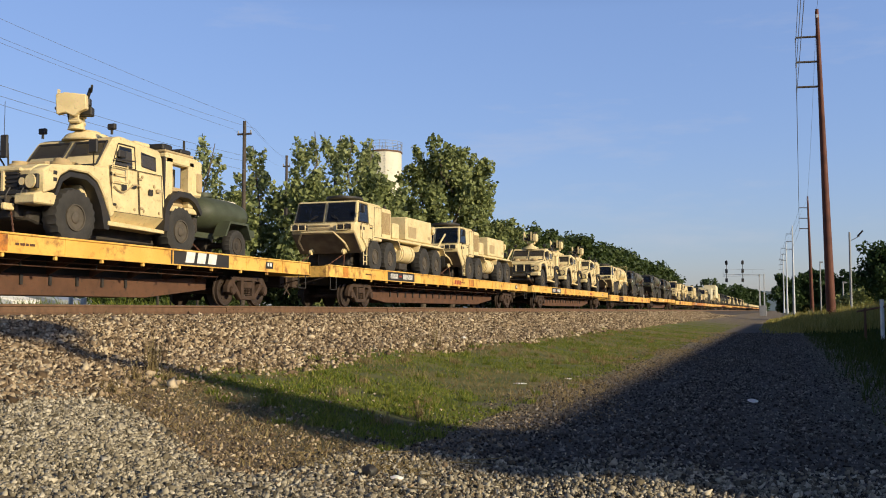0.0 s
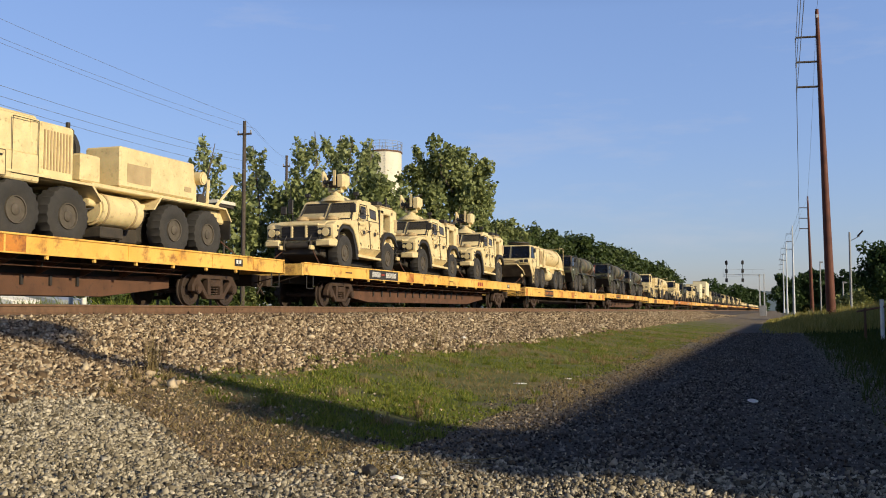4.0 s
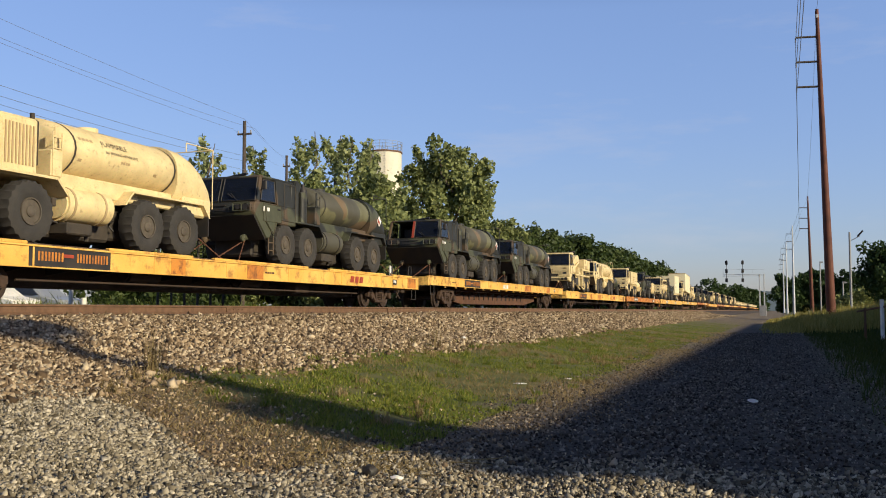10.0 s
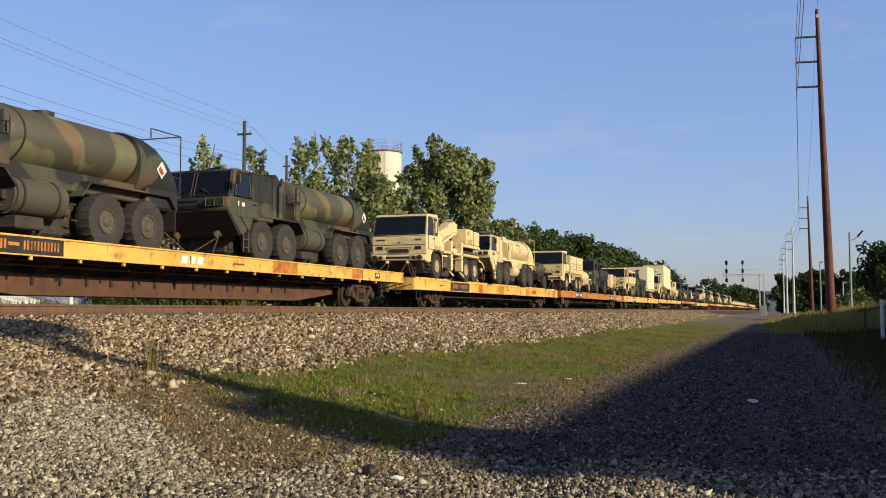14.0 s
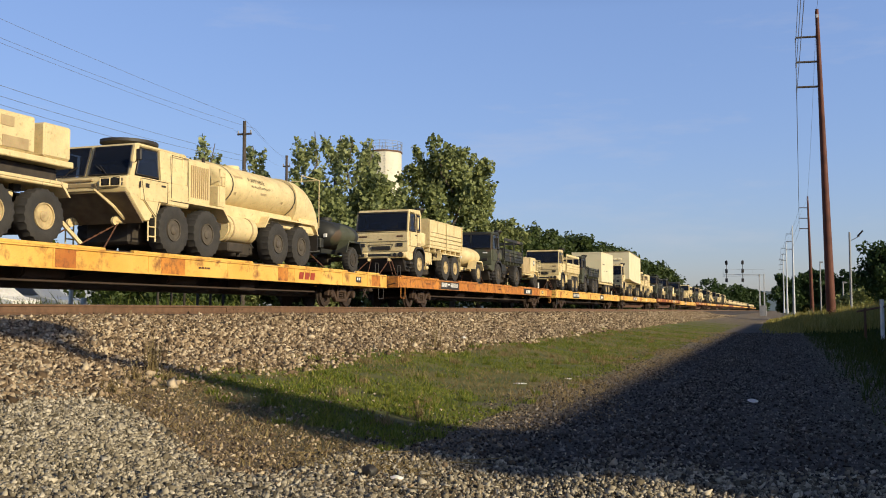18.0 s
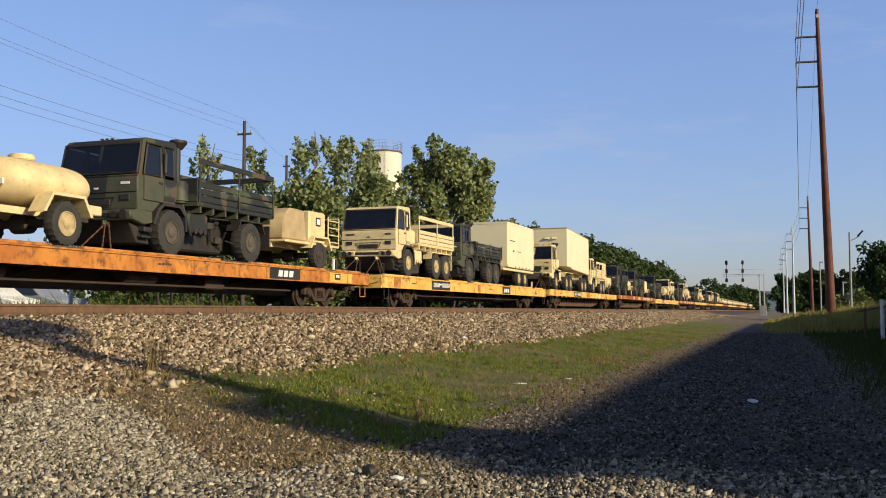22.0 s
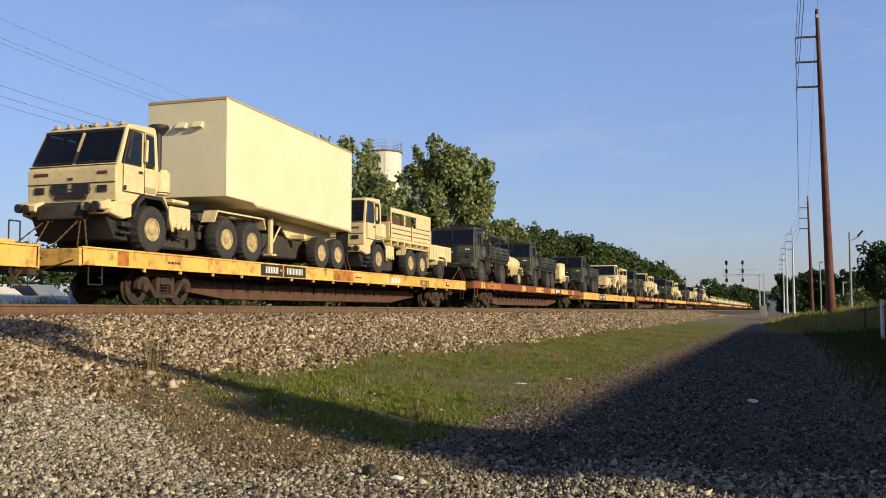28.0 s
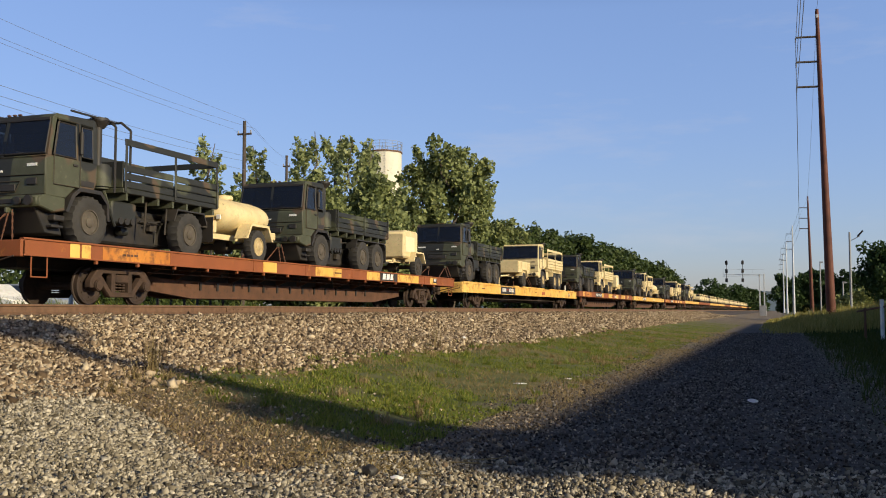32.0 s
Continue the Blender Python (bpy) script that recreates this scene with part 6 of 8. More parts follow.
def crane_truck(paint, label, group):
    v = thing("wrecker_truck", label, "military truck", group)
    truck_frame(v, paint, 7.6, (1.45, 5.65, 7.05))
    cabover(v, paint)
    bm = B()
    bx(bm, -1.2, 1.2, 2.4, 7.7, 1.18, 1.30, 0.02)
    for s in (-1, 1):
        prof(bm, [(4.85, 1.02), (5.1, 1.3), (7.5, 1.3), (7.75, 1.0), (7.7, 1.0), (7.46, 1.24), (5.14, 1.24), (4.9, 1.02)], *sorted((s * 0.75, s * 1.22)))
    part("bed", bm, paint, v)
    bm = B()
    bx(bm, -1.2, 1.2, 5.2, 7.85, 1.62, 1.75, 0.02)
    part("platform", bm, paint, v)
    bm = B()
    bx(bm, -1.0, 0.9, 5.3, 7.7, 1.31, 1.61, 0.03)
    part("platform_base", bm, UNDER, v, "dark frame under the platform")
    bm = B()
    for y0, y1, z1 in ((5.65, 6.70, 2.50), (6.95, 7.75, 2.46)):
        bx(bm, 0.45, 1.2, y0, y1, 1.76, z1, 0.04)
        bx(bm, -1.2, -0.45, y0, y1, 1.76, z1, 0.04)
    lk = split("locker", bm, paint, v)
    bm = B()
    bx(bm, 1.202, 1.21, 5.8, 6.5, 1.80, 2.02)
    bx(bm, 1.202, 1.21, 5.75, 6.1, 2.2, 2.4)
    split("hatch", bm, TAN_DARK, lk)
    bm = B()
    cyl(bm, (0.1, 4.7, 1.6), "z", 0.38, 0.7, 18, bev=0.04)
    bx(bm, -0.3, 0.5, 4.35, 5.2, 1.85, 2.5, 0.06)
    part("crane_base", bm, paint, v)
    bm = B()
    prof(bm, [(2.4, 1.72), (2.4, 2.04), (4.2, 2.52), (4.35, 2.66), (5.1, 2.80), (5.45, 2.72), (5.55, 2.36), (5.3, 2.16), (4.4, 2.12)], 0.35, 0.80, 0.03)
    prof(bm, [(2.1, 1.60), (2.1, 1.78), (2.8, 1.90), (2.8, 1.70)], 0.42, 0.72, 0.03)
    rod(bm, (0.9, 2.6, 1.55), (0.88, 4.9, 2.25), 0.07, 10)
    rod(bm, (0.65, 2.9, 1.6), (0.6, 4.9, 2.2), 0.09, 10)
    bx(bm, 0.40, 0.76, 5.5, 5.58, 2.4, 2.7, 0.03)
    part("boom", bm, paint, v)
    bm = B()
    for y in (3.4, 4.9):
        bx(bm, 0.85, 1.2, y, y + 0.22, 0.45, 1.8, 0.03)
        rod(bm, (1.0, y + 0.1, 0.5), (1.25, y + 0.1, 0.2), 0.05)
    bx(bm, 0.7, 1.1, 3.9, 4.6, 1.3, 1.5, 0.04)
    part("outrigger", bm, paint, v)
    bm = B()
    for k in range(6):
        cyl(bm, (1.12, 2.45 + 0.17 * k, 0.78), "z", 0.06, 0.5, 10)
    bx(bm, 0.7, 1.1, 2.35, 3.5, 0.55, 1.1, 0.03)
    split("gas_bottle", bm, BLACK, v)
    bm = B()
    bx(bm, -0.7, 0.7, 7.7, 8.1, 0.6, 0.95, 0.04)
    rod(bm, (0.5, 8.0, 0.8), (0.9, 8.5, 0.1), 0.05)
    part("tow_bar", bm, paint, v)
    return v


def tractor_truck(paint, label, group):
    v = thing("tractor_truck", label, "military truck", group)
    truck_frame(v, paint, 6.9, (1.45, 4.80, 6.15))
    cabover(v, paint, True)
    # this cab leans back and narrows above the belt line
    for o in v.children_recursive:
        if o.location.length < 0.01 and o.data.users == 1:
            for q in o.data.vertices:
                if q.co.z > 1.72 and q.co.y < 1.7:
                    q.co.y += (q.co.z - 1.72) * 0.32 * max(0, 1 - q.co.y / 1.7)
                    q.co.x *= 1 - 0.05 * (q.co.z - 1.72)
    bm = B()
    bx(bm, -0.6, 0.6, 4.6, 6.3, 1.06, 1.18, 0.03)
    cyl(bm, (0, 5.45, 1.24), "z", 0.48, 0.10, 20, bev=0.02)
    part("fifth_wheel", bm, UNDER, v)
    bm = B()
    for s in (-1, 1):
        prof(bm, [(4.1, 0.9), (4.25, 1.2), (6.75, 1.2), (6.9, 0.9), (6.86, 0.9), (6.72, 1.16), (4.29, 1.16), (4.14, 0.9)], *sorted((s * 0.8, s * 1.2)))
    bx(bm, -1.15, 1.15, 2.3, 3.0, 1.2, 1.28, 0.02)
    split("mudguard", bm, paint, v)
    return v


# ---- trailers ----
def small_trailer(paint, kind, label, group):
    names = {"tank": "water_trailer", "generator": "generator_trailer", "flat": "flat_trailer", "cover": "covered_trailer", "dome": "fuel_trailer"}
    v = thing(names[kind], label, "trailer", group)
    axle = 2.3 if kind != "generator" else 3.0
    wheels(v, (axle,), 0.98, 0.46, 0.26, TANRIM if kind == "tank" else UNDER)
    bm = B()
    for x in (-0.55, 0.49):
        bx(bm, x, x + 0.06, 0.9, axle + 1.3, 0.58, 0.72)
    rod(bm, (-0.5, 1.0, 0.64), (0, 0.0, 0.56), 0.045)
    rod(bm, (0.5, 1.0, 0.64), (0, 0.0, 0.56), 0.045)
    lathe(bm, [(-0.03, 0.06), (-0.03, 0.11), (0.03, 0.11), (0.03, 0.06)], "z", (0, -0.08, 0.56), 12)
    rod(bm, (0.1, 0.5, 0.6), (0.1, 0.5, 0.02), 0.04)
    part("drawbar", bm, paint, v)
    bm = B()
    for s in (-1, 1):
        prof(bm, [(axle - 0.75, 0.62), (axle - 0.5, 1.02), (axle + 0.45, 1.02), (axle + 0.70, 0.60), (axle + 0.62, 0.60), (axle + 0.40, 0.96), (axle - 0.46, 0.96), (axle - 0.67, 0.62)], *sorted((s * 0.78, s * 1.16)))
    split("mudguard", bm, paint, v)
    if kind in ("tank", "dome"):
        bm = B()
        rings = []
        for y, k in ((0.95, 0.5), (1.05, 0.82), (1.25, 0.97), (1.5, 1.0), (2.9, 1.0), (3.15, 0.97), (3.35, 0.82), (3.45, 0.5)):
            rings.append([bm.verts.new((0.95 * k * math.cos(a), y, 1.22 + 0.50 * k * math.sin(a))) for a in [2 * math.pi * i / 28 for i in range(28)]])
        for r0, r1 in zip(rings, rings[1:]):
            for i in range(28):
                bm.faces.new((r0[i], r1[i], r1[(i + 1) % 28], r0[(i + 1) % 28]))
        bm.faces.new(rings[0])
        bm.faces.new(rings[-1][::-1])
        t = part("tank", bm, paint, v, smooth=60)
        bm = B()
        cyl(bm, (0.1, 2.1, 1.76), "z", 0.26, 0.12, 16, bev=0.02)
        part("filler_cap", bm, paint, t)
        bm = B()
        bx(bm, -0.6, 0.6, 0.75, 1.0, 0.72, 1.05, 0.03)
        bx(bm, 0.3, 0.9, 3.2, 3.6, 0.7, 0.9, 0.02)
        part("valve_box", bm, paint, v)
        bm = B()
        bx(bm, 0.6, 0.72, 0.94, 1.0, 1.08, 1.2, 0.01)
        part("reflector", bm, WHITE, v)
    elif kind == "generator":
        bm = B()
        bx(bm, -1.05, 1.05, 0.9, 4.4, 0.72, 0.80, 0.02)
        part("bed", bm, paint, v)
        bm = B()
        prof(bm, [(0.95, 0.8), (1.0, 1.5), (1.35, 1.78), (2.2, 1.78), (2.4, 0.8)], -0.95, 0.95, 0.06)
        part("canvas_cover", bm, TAN_DARK, v, "loose tan canvas cover")
        bm = B()
        bx(bm, -0.98, 1.0, 2.42, 3.5, 0.8, 1.80, 0.04)
        g = part("generator_box", bm, paint, v)
        bm = B()
        bx(bm, 1.002, 1.012, 2.85, 3.15, 1.35, 1.62)
        part("panel", bm, SIGNBLACK, g)
        bm = B()
        bx(bm, 1.014, 1.02, 2.9, 3.1, 1.4, 1.57)
        part("notice", bm, WHITE, g)
        bm = B()
        ladder_rungs(bm, 1.05, 3.6, 4.35, 0.78, 1.7, 4, 0.022)
        ladder_rungs(bm, -1.0, 3.6, 4.35, 0.78, 1.7, 4, 0.022)
        rod(bm, (-1.0, 4.35, 1.7), (1.05, 4.35, 1.7), 0.022)
        part("rear_steps", bm, paint, v)
    elif kind == "cover":
        bm = B()
        prof(bm, [(1.0, 0.75), (1.0, 1.75), (1.3, 1.85), (2.6, 1.85), (2.6, 0.75)], -0.95, 0.95, 0.06)
        part("body", bm, paint, v)
        bm = B()
        bx(bm, 0.951, 0.96, 1.2, 2.2, 1.0, 1.6)
        part("panel", bm, PALE_TAN, v)
    else:
        bm = B()
        bx(bm, -1.06, 1.06, 0.9, 3.7, 0.80, 0.90, 0.015)
        part("floor", bm, paint, v)
        for s in (-1, 1):
            bm = B()
            prof(bm, [(0.9, 0.80), (0.9, 1.44), (3.7, 1.44), (3.7, 0.80), (3.1, 0.80), (2.9, 1.02), (1.85, 1.02), (1.65, 0.80)], *sorted((s * 1.06, s * 1.10)), 0.012)
            side = part("side_board", bm, paint, v)
            for y in (0.98, 1.3, 1.62, 2.95, 3.25, 3.55):
                bm = B()
                bx(bm, *sorted((s * 1.10, s * 1.13)), y, y + 0.09, 1.04 if 1.6 < y < 3 else 0.82, 1.40, 0.012)
                part("rib", bm, paint, side)
        bm = B()
        bx(bm, -1.1, 1.1, 0.86, 0.9, 0.80, 1.44, 0.01)
        bx(bm, -1.1, 1.1, 3.7, 3.74, 0.80, 1.44, 0.01)
        split("end_board", bm, paint, v)
    return v


def box_trailer(label, group):
    """Flat two-axle trailer with a square steel shelter on it."""
    v = thing("shelter_trailer", label, "trailer", group)
    wheels(v, (4.35, 5.75), 0.95, 0.50, 0.32, TANRIM)
    bm = B()
    bx(bm, -1.15, 1.15, 0.8, 7.6, 0.86, 1.0, 0.02)
    rod(bm, (-0.5, 0.9, 0.9), (0, -0.3, 0.75), 0.05)
    rod(bm, (0.5, 0.9, 0.9), (0, -0.3, 0.75), 0.05)
    part("bed", bm, TAN, v)
    bm = B()
    bx(bm, -1.2, 1.2, 1.35, 7.4, 1.05, 3.60, 0.02)
    s = part("shelter", bm, PALE_TAN, v, "pale tan flat-sided shelter")
    for y0, y1 in ((1.35, 1.47), (7.28, 7.41)):
        bm = B()
        bx(bm, 1.19, 1.215, y0, y1, 1.05, 3.61, 0.008)
        part("corner_post", bm, PALE_TAN, s)
    bm = B()
    bx(bm, 1.19, 1.215, 1.35, 7.4, 3.50, 3.61, 0.008)
    bx(bm, 1.19, 1.215, 1.35, 7.4, 1.05, 1.17, 0.008)
    bx(bm, -1.2, 1.2, 1.33, 1.36, 3.48, 3.60)
    part("edge_rail", bm, PALE_TAN, s)
    bm = B()
    bx(bm, 1.2, 1.206, 2.0, 3.1, 2.55, 2.6)
    bx(bm, 1.2, 1.206, 2.6, 2.9, 1.95, 2.05)
    bx(bm, 1.2, 1.206, 3.6, 4.4, 2.0, 2.04)
    for k in range(5):
        bx(bm, 1.216, 1.222, 3.0 + 0.8 * k, 3.25 + 0.8 * k, 1.07, 1.14)
    part("fittings", bm, UNDER, s, "dark latches and vents")
    return v


def van_trailer(label, group):
    """Long high van semitrailer, nose resting on the tractor."""
    v = thing("van_semitrailer", label, "semitrailer", group)
    wheels(v, (6.85, 8.10), 0.95, 0.56, 0.36, TANRIM, 0.9)
    bm = B()
    prof(bm, [(0.7, 1.72), (0.7, 4.40), (8.9, 4.12), (8.9, 1.34), (2.4, 1.56), (2.2, 1.68)], -1.22, 1.22, 0.02)
    b = part("van_body", bm, PALE_TAN, v, "smooth pale tan van body")
    for y in (0.7, 8.83):
        bm = B()
        bx(bm, 1.215, 1.235, y, y + 0.07, 1.72 if y < 1 else 1.36, 4.38 if y < 1 else 4.1, 0.005)
        part("corner_trim", bm, PALE_TAN, b)
    bm = B()
    prof(bm, [(0.7, 4.37), (8.9, 4.09), (8.9, 4.14), (0.7, 4.42)], 1.215, 1.238)
    bx(bm, -1.22, 1.22, 0.68, 0.71, 4.34, 4.42, 0.006)
    prof(bm, [(2.3, 1.57), (8.9, 1.35), (8.9, 1.41), (2.3, 1.63)], 1.2, 1.232)
    part("edge_rail", bm, TAN_DARK, b)
    for x in (-0.3, 0.2):
        bm = B()
        prof(bm, [(0.54, 3.62), (0.70, 3.80), (0.71, 3.6)], x, x + 0.32, 0.01)
        part("vent_hood", bm, PALE_TAN, b)
    bm = B()
    for x in (-0.5, 0.42):
        prof(bm, [(2.2, 1.3), (2.2, 1.44), (8.8, 1.44), (8.8, 0.95), (5.6, 0.95), (5.2, 1.28)], x, x + 0.08, 0.01)
    for y in (5.9, 6.85, 8.1):
        bx(bm, -1.0, 1.0, y - 0.08, y + 0.08, 0.9, 1.06, 0.02)
    part("chassis", bm, TAN, v)
    bm = B()
    for s in (-1, 1):
        bx(bm, s * 0.8 - 0.06, s * 0.8 + 0.06, 3.9, 4.05, 0.35, 1.42, 0.02)
        rod(bm, (s * 0.8, 3.95, 0.5), (s * 0.6, 5.0, 1.3), 0.03)
        bx(bm, s * 0.8 - 0.14, s * 0.8 + 0.14, 3.82, 4.12, 0.28, 0.34, 0.01)
    part("landing_legs", bm, TAN, v)
    bm = B()
    for s in (-1, 1):
        bx(bm, *sorted((s * 0.75, s * 1.18)), 8.72, 8.76, 0.45, 1.42, 0.0)
    split("mud_flap", bm, BLACK, v)
    # dark block added between the wheels in place of the van's shade
    bm = B()
    bx(bm, -0.9, 0.4, 4.3, 8.7, 0.30, 1.0, 0.05)
    part("underbody", bm, UNDER, v, "dark block added to fill the shaded gap under the van")
    return v


def light_truck(paint, label, group):
    """Low, wide four-wheeled utility truck."""
    v = thing("utility_truck", label, "military truck", group)
    def pane(corners, normal):
        w = B()
        plate(w, [Vector(p) + Vector(normal) * 0.004 for p in corners], 0.01, Vector(normal).normalized())
        part("window", w, GLASS, v)

    wheels(v, (0.95, 4.2), 0.92, 0.46, 0.32, UNDER, plain=True)
    bm = B()
    prof(bm, [(0.0, 0.72), (0.05, 1.12), (1.45, 1.26), (1.45, 0.6), (0.3, 0.55)], -1.05, 1.05, 0.04)
    part("bonnet", bm, paint, v)
    bm = B()
    prof(bm, [(1.4, 0.5), (1.4, 1.26), (1.7, 1.80), (3.3, 1.82), (3.45, 1.2), (3.45, 0.5)], -1.05, 1.05, 0.04, taper=0.12)
    part("cab", bm, paint, v)
    bm = B()
    prof(bm, [(3.46, 0.62), (3.46, 1.72), (4.6, 1.5), (5.0, 1.1), (5.0, 0.62)], -1.05, 1.05, 0.05, taper=0.1)
    part("rear_body", bm, paint, v)
    pane([(-0.9, 1.43, 1.32), (0.9, 1.43, 1.32), (0.86, 1.66, 1.72), (-0.86, 1.66, 1.72)], (0, -0.9, 0.5))
    for s in (-1, 1):
        pane([(s * 0.985, 1.75, 1.28), (s * 0.985, 2.45, 1.28), (s * 0.95, 2.45, 1.68), (s * 0.95, 1.9, 1.68)], (s, 0, 0.1))
        pane([(s * 0.985, 2.6, 1.28), (s * 0.985, 3.25, 1.28), (s * 0.95, 3.25, 1.68), (s * 0.95, 2.6, 1.68)], (s, 0, 0.1))
    bm = B()
    bx(bm, -1.0, 1.0, -0.12, 0.05, 0.52, 0.68, 0.03)
    part("bumper", bm, BLACK, v)
    return v


# ---- the train's load ----
def first_axle(tau):
    """Place along the track, at the clip's start, of a thing that passes at tau."""
    return SPEED * tau - 5.11


MOVING = [(c, c.location.copy()) for c in CARS]


RAISED = {"cargo_truck": 1.035, "wrecker_truck": 1.035, "tractor_truck": 1.115, "van_semitrailer": 1.03, "fuel_trailer": 1.08, "generator_trailer": 1.06, "flat_trailer": 1.06, "covered_trailer": 1.06}


def load(ob, y):
    k = RAISED.get(ob.name.split(".")[0])
    if k:
        raise_body(ob, k)
    ob.location = (TRACK_X, y, DECK_Z + 0.01)
    ob.scale = (1.0 if "cargo" in ob.name else 1.06, 1, 1)
    MOVING.append((ob, ob.location.copy()))
    return ob


def again(ob, y):
    """A second one of the same kind further down the train."""
    c = copy_thing(ob, pose(TRACK_X, y, DECK_Z + 0.01))
    MOVING.append((c, c.location.copy()))
    return c


G_ARM, G_TANK, G_CARGO, G_TRAIL = "armoured trucks on the train", "tanker trucks on the train", "cargo trucks on the train", "trailers on the train"
arm = load(armoured_truck("tan armoured truck with a roof weapon station, chained on a flatcar", G_ARM), first_axle(2.97) - 0.95)
for tau in (8.81, 9.86, 10.91):
    again(arm, first_axle(tau) - 0.95)
# the first one's weapon station is turned aside
turret = [o for o in arm.children if o.name.startswith("mount")][0]
turret.matrix_basis = Matrix.Translation((0, 2.34, 0)) @ Matrix.Rotation(radians(-68), 4, "Z") @ Matrix.Translation((0, -2.72, 0))
dome = load(small_trailer(OLIVE, "dome", "olive green tank trailer chained on a flatcar", G_TRAIL), first_axle(3.87) - 2.3)
crane = load(heavy_truck(TAN, "crane", "tan eight-wheeled recovery truck with lockers behind the cab", "recovery trucks on the train"), first_axle(5.164) - 1.55)
again(crane, first_axle(6.735) - 1.55)
tan_tank = load(heavy_truck(TAN, "tank", "tan eight-wheeled fuel tanker truck chained on a flatcar", G_TANK), first_axle(12.59) - 1.55)
again(tan_tank, first_axle(21.45) - 1.55)
green_tank = load(heavy_truck(GREEN, "tank", "camouflage green eight-wheeled tanker truck chained on a flatcar", G_TANK, hatch=False), first_axle(14.23) - 1.55)
again(green_tank, first_axle(18.04) - 1.55)
bare_tank = load(heavy_truck(GREEN, "tank", "camouflage green tanker truck with one windscreen missing", G_TANK, hatch=False, open_left=True), first_axle(16.39) - 1.55)
raise_body(bare_tank, 1.04)
reach_forward(bare_tank, 1.2, 1.13)
load(crane_truck(TAN, "tan wrecker truck with a folded crane boom", "wrecker trucks on the train"), first_axle(20.09) - 1.45)
load(small_trailer(GREEN, "dome", "camouflage green tank trailer chained on a flatcar", G_TRAIL), first_axle(22.92) - 2.3)
load(cargo_truck(TAN, "tan six-wheeled cargo truck with high bed sides", G_CARGO, slats="tall"), first_axle(23.82) - 1.45)
water = load(small_trailer(TAN, "tank", "tan water tank trailer on two wheels", G_TRAIL), first_axle(24.92) - 2.3)
water.scale = (1.1, 1.06, 1.1)
green_four = load(cargo_truck(GREEN, "camouflage green four-wheeled cargo truck with bench rails", G_CARGO, six=False, hoops=True), first_axle(25.45) - 1.45)
genset = load(small_trailer(TAN, "generator", "tan generator trailer with a canvas cover and rear steps", G_TRAIL), first_axle(26.53) - 3.0)
genset.scale.y = 1.1
tan_six = load(cargo_truck(TAN, "tan six-wheeled cargo truck with raised bench rails", G_CARGO, hoops=True), first_axle(27.65) - 1.45)
green_six = load(cargo_truck(GREEN, "camouflage green six-wheeled cargo truck", G_CARGO), first_axle(28.76) - 1.45)
load(box_trailer("pale tan square shelter on a two-axle trailer", G_TRAIL), first_axle(30.04) - 4.35)
load(tractor_truck(TAN, "tan tractor truck hauling a van semitrailer", "tractor trucks on the train"), first_axle(31.33) - 1.45)
load(van_trailer("long pale tan van semitrailer coupled to a tractor truck", G_TRAIL), first_axle(32.58) - 6.85)
load(cargo_truck(TAN, "tan six-wheeled cargo truck with framed upper sides and stowed gear", G_CARGO, slats="framed"), first_axle(33.23) - 1.45)
flat = load(small_trailer(TAN, "flat", "small tan open-bed trailer", G_TRAIL), first_axle(34.19) - 2.3)
load(cargo_truck(GREEN, "camouflage green four-wheeled cargo truck with a black tarpaulin hoop", G_CARGO, six=False, hoops=True, tarp=True), first_axle(35.04) - 1.45)
again(water, first_axle(36.0) - 2.3)
again(green_six, first_axle(36.58) - 1.45)
cover = load(small_trailer(TAN, "cover", "small tan box-bodied trailer", G_TRAIL), first_axle(37.81) - 2.3)
again(green_six, first_axle(38.76) - 1.45)
again(flat, first_axle(40.2) - 2.3)
again(tan_six, first_axle(40.85) - 1.45)
humvee = load(light_truck(TAN, "low tan four-wheeled utility truck far down the train", "utility trucks on the train"), first_axle(58.0))
far = ((42.5, green_six), (43.75, tan_six), (45.0, cover), (46.4, green_four), (47.6, tan_six), (48.9, water), (50.1, green_six), (51.3, genset), (52.2, tan_six), (53.9, green_four), (55.1, tan_six), (56.3, flat))
for tau, kind in far:
    again(kind, first_axle(tau) - 1.45)
for k in range(1, 40):
    again(humvee, first_axle(58.0 + 0.80 * k + 0.57 * (k // 4)))

# sprayed letters on one flatcar's sill
spray = bpy.data.curves.new("graffiti", "FONT")
spray.body, spray.size = "BO$$", 0.40
tmp = bpy.data.objects.new("graffiti", spray)
sprayed = bpy.data.meshes.new_from_object(tmp)
bpy.data.objects.remove(tmp)
for q in sprayed.vertices:
    q.co = (SILL_X + 0.034, 20.65 + 1.05 * q.co.x, D - 0.37 + q.co.y)
sprayed.materials.append(SIGNBLACK)
part("graffiti", sprayed, None, CARS[8], "black sprayed graffiti letters")


# ---- loose stone ----
def stony(name, tones):
    """Crushed stone: each piece with a tone of its own."""
    m = leafy(name, tones[0], tones[-1], 0.15)
    n, l = m.node_tree.nodes, m.node_tree.links
    r = n.new("ShaderNodeValToRGB")
    while len(r.color_ramp.elements) < len(tones):
        r.color_ramp.elements.new(0.5)
    for k, (e, c) in enumerate(zip(r.color_ramp.elements, tones)):
        e.position, e.color = k / (len(tones) - 1), (*c, 1)
    l.new(n["Geometry"].outputs["Random Per Island"], r.inputs["Fac"])
    l.new(r.outputs["Color"], n["Principled BSDF"].inputs["Base Color"])
    n["Mix Shader"].inputs["Fac"].default_value = 0.0
    n["Principled BSDF"].inputs["Roughness"].default_value = 0.92
    return m


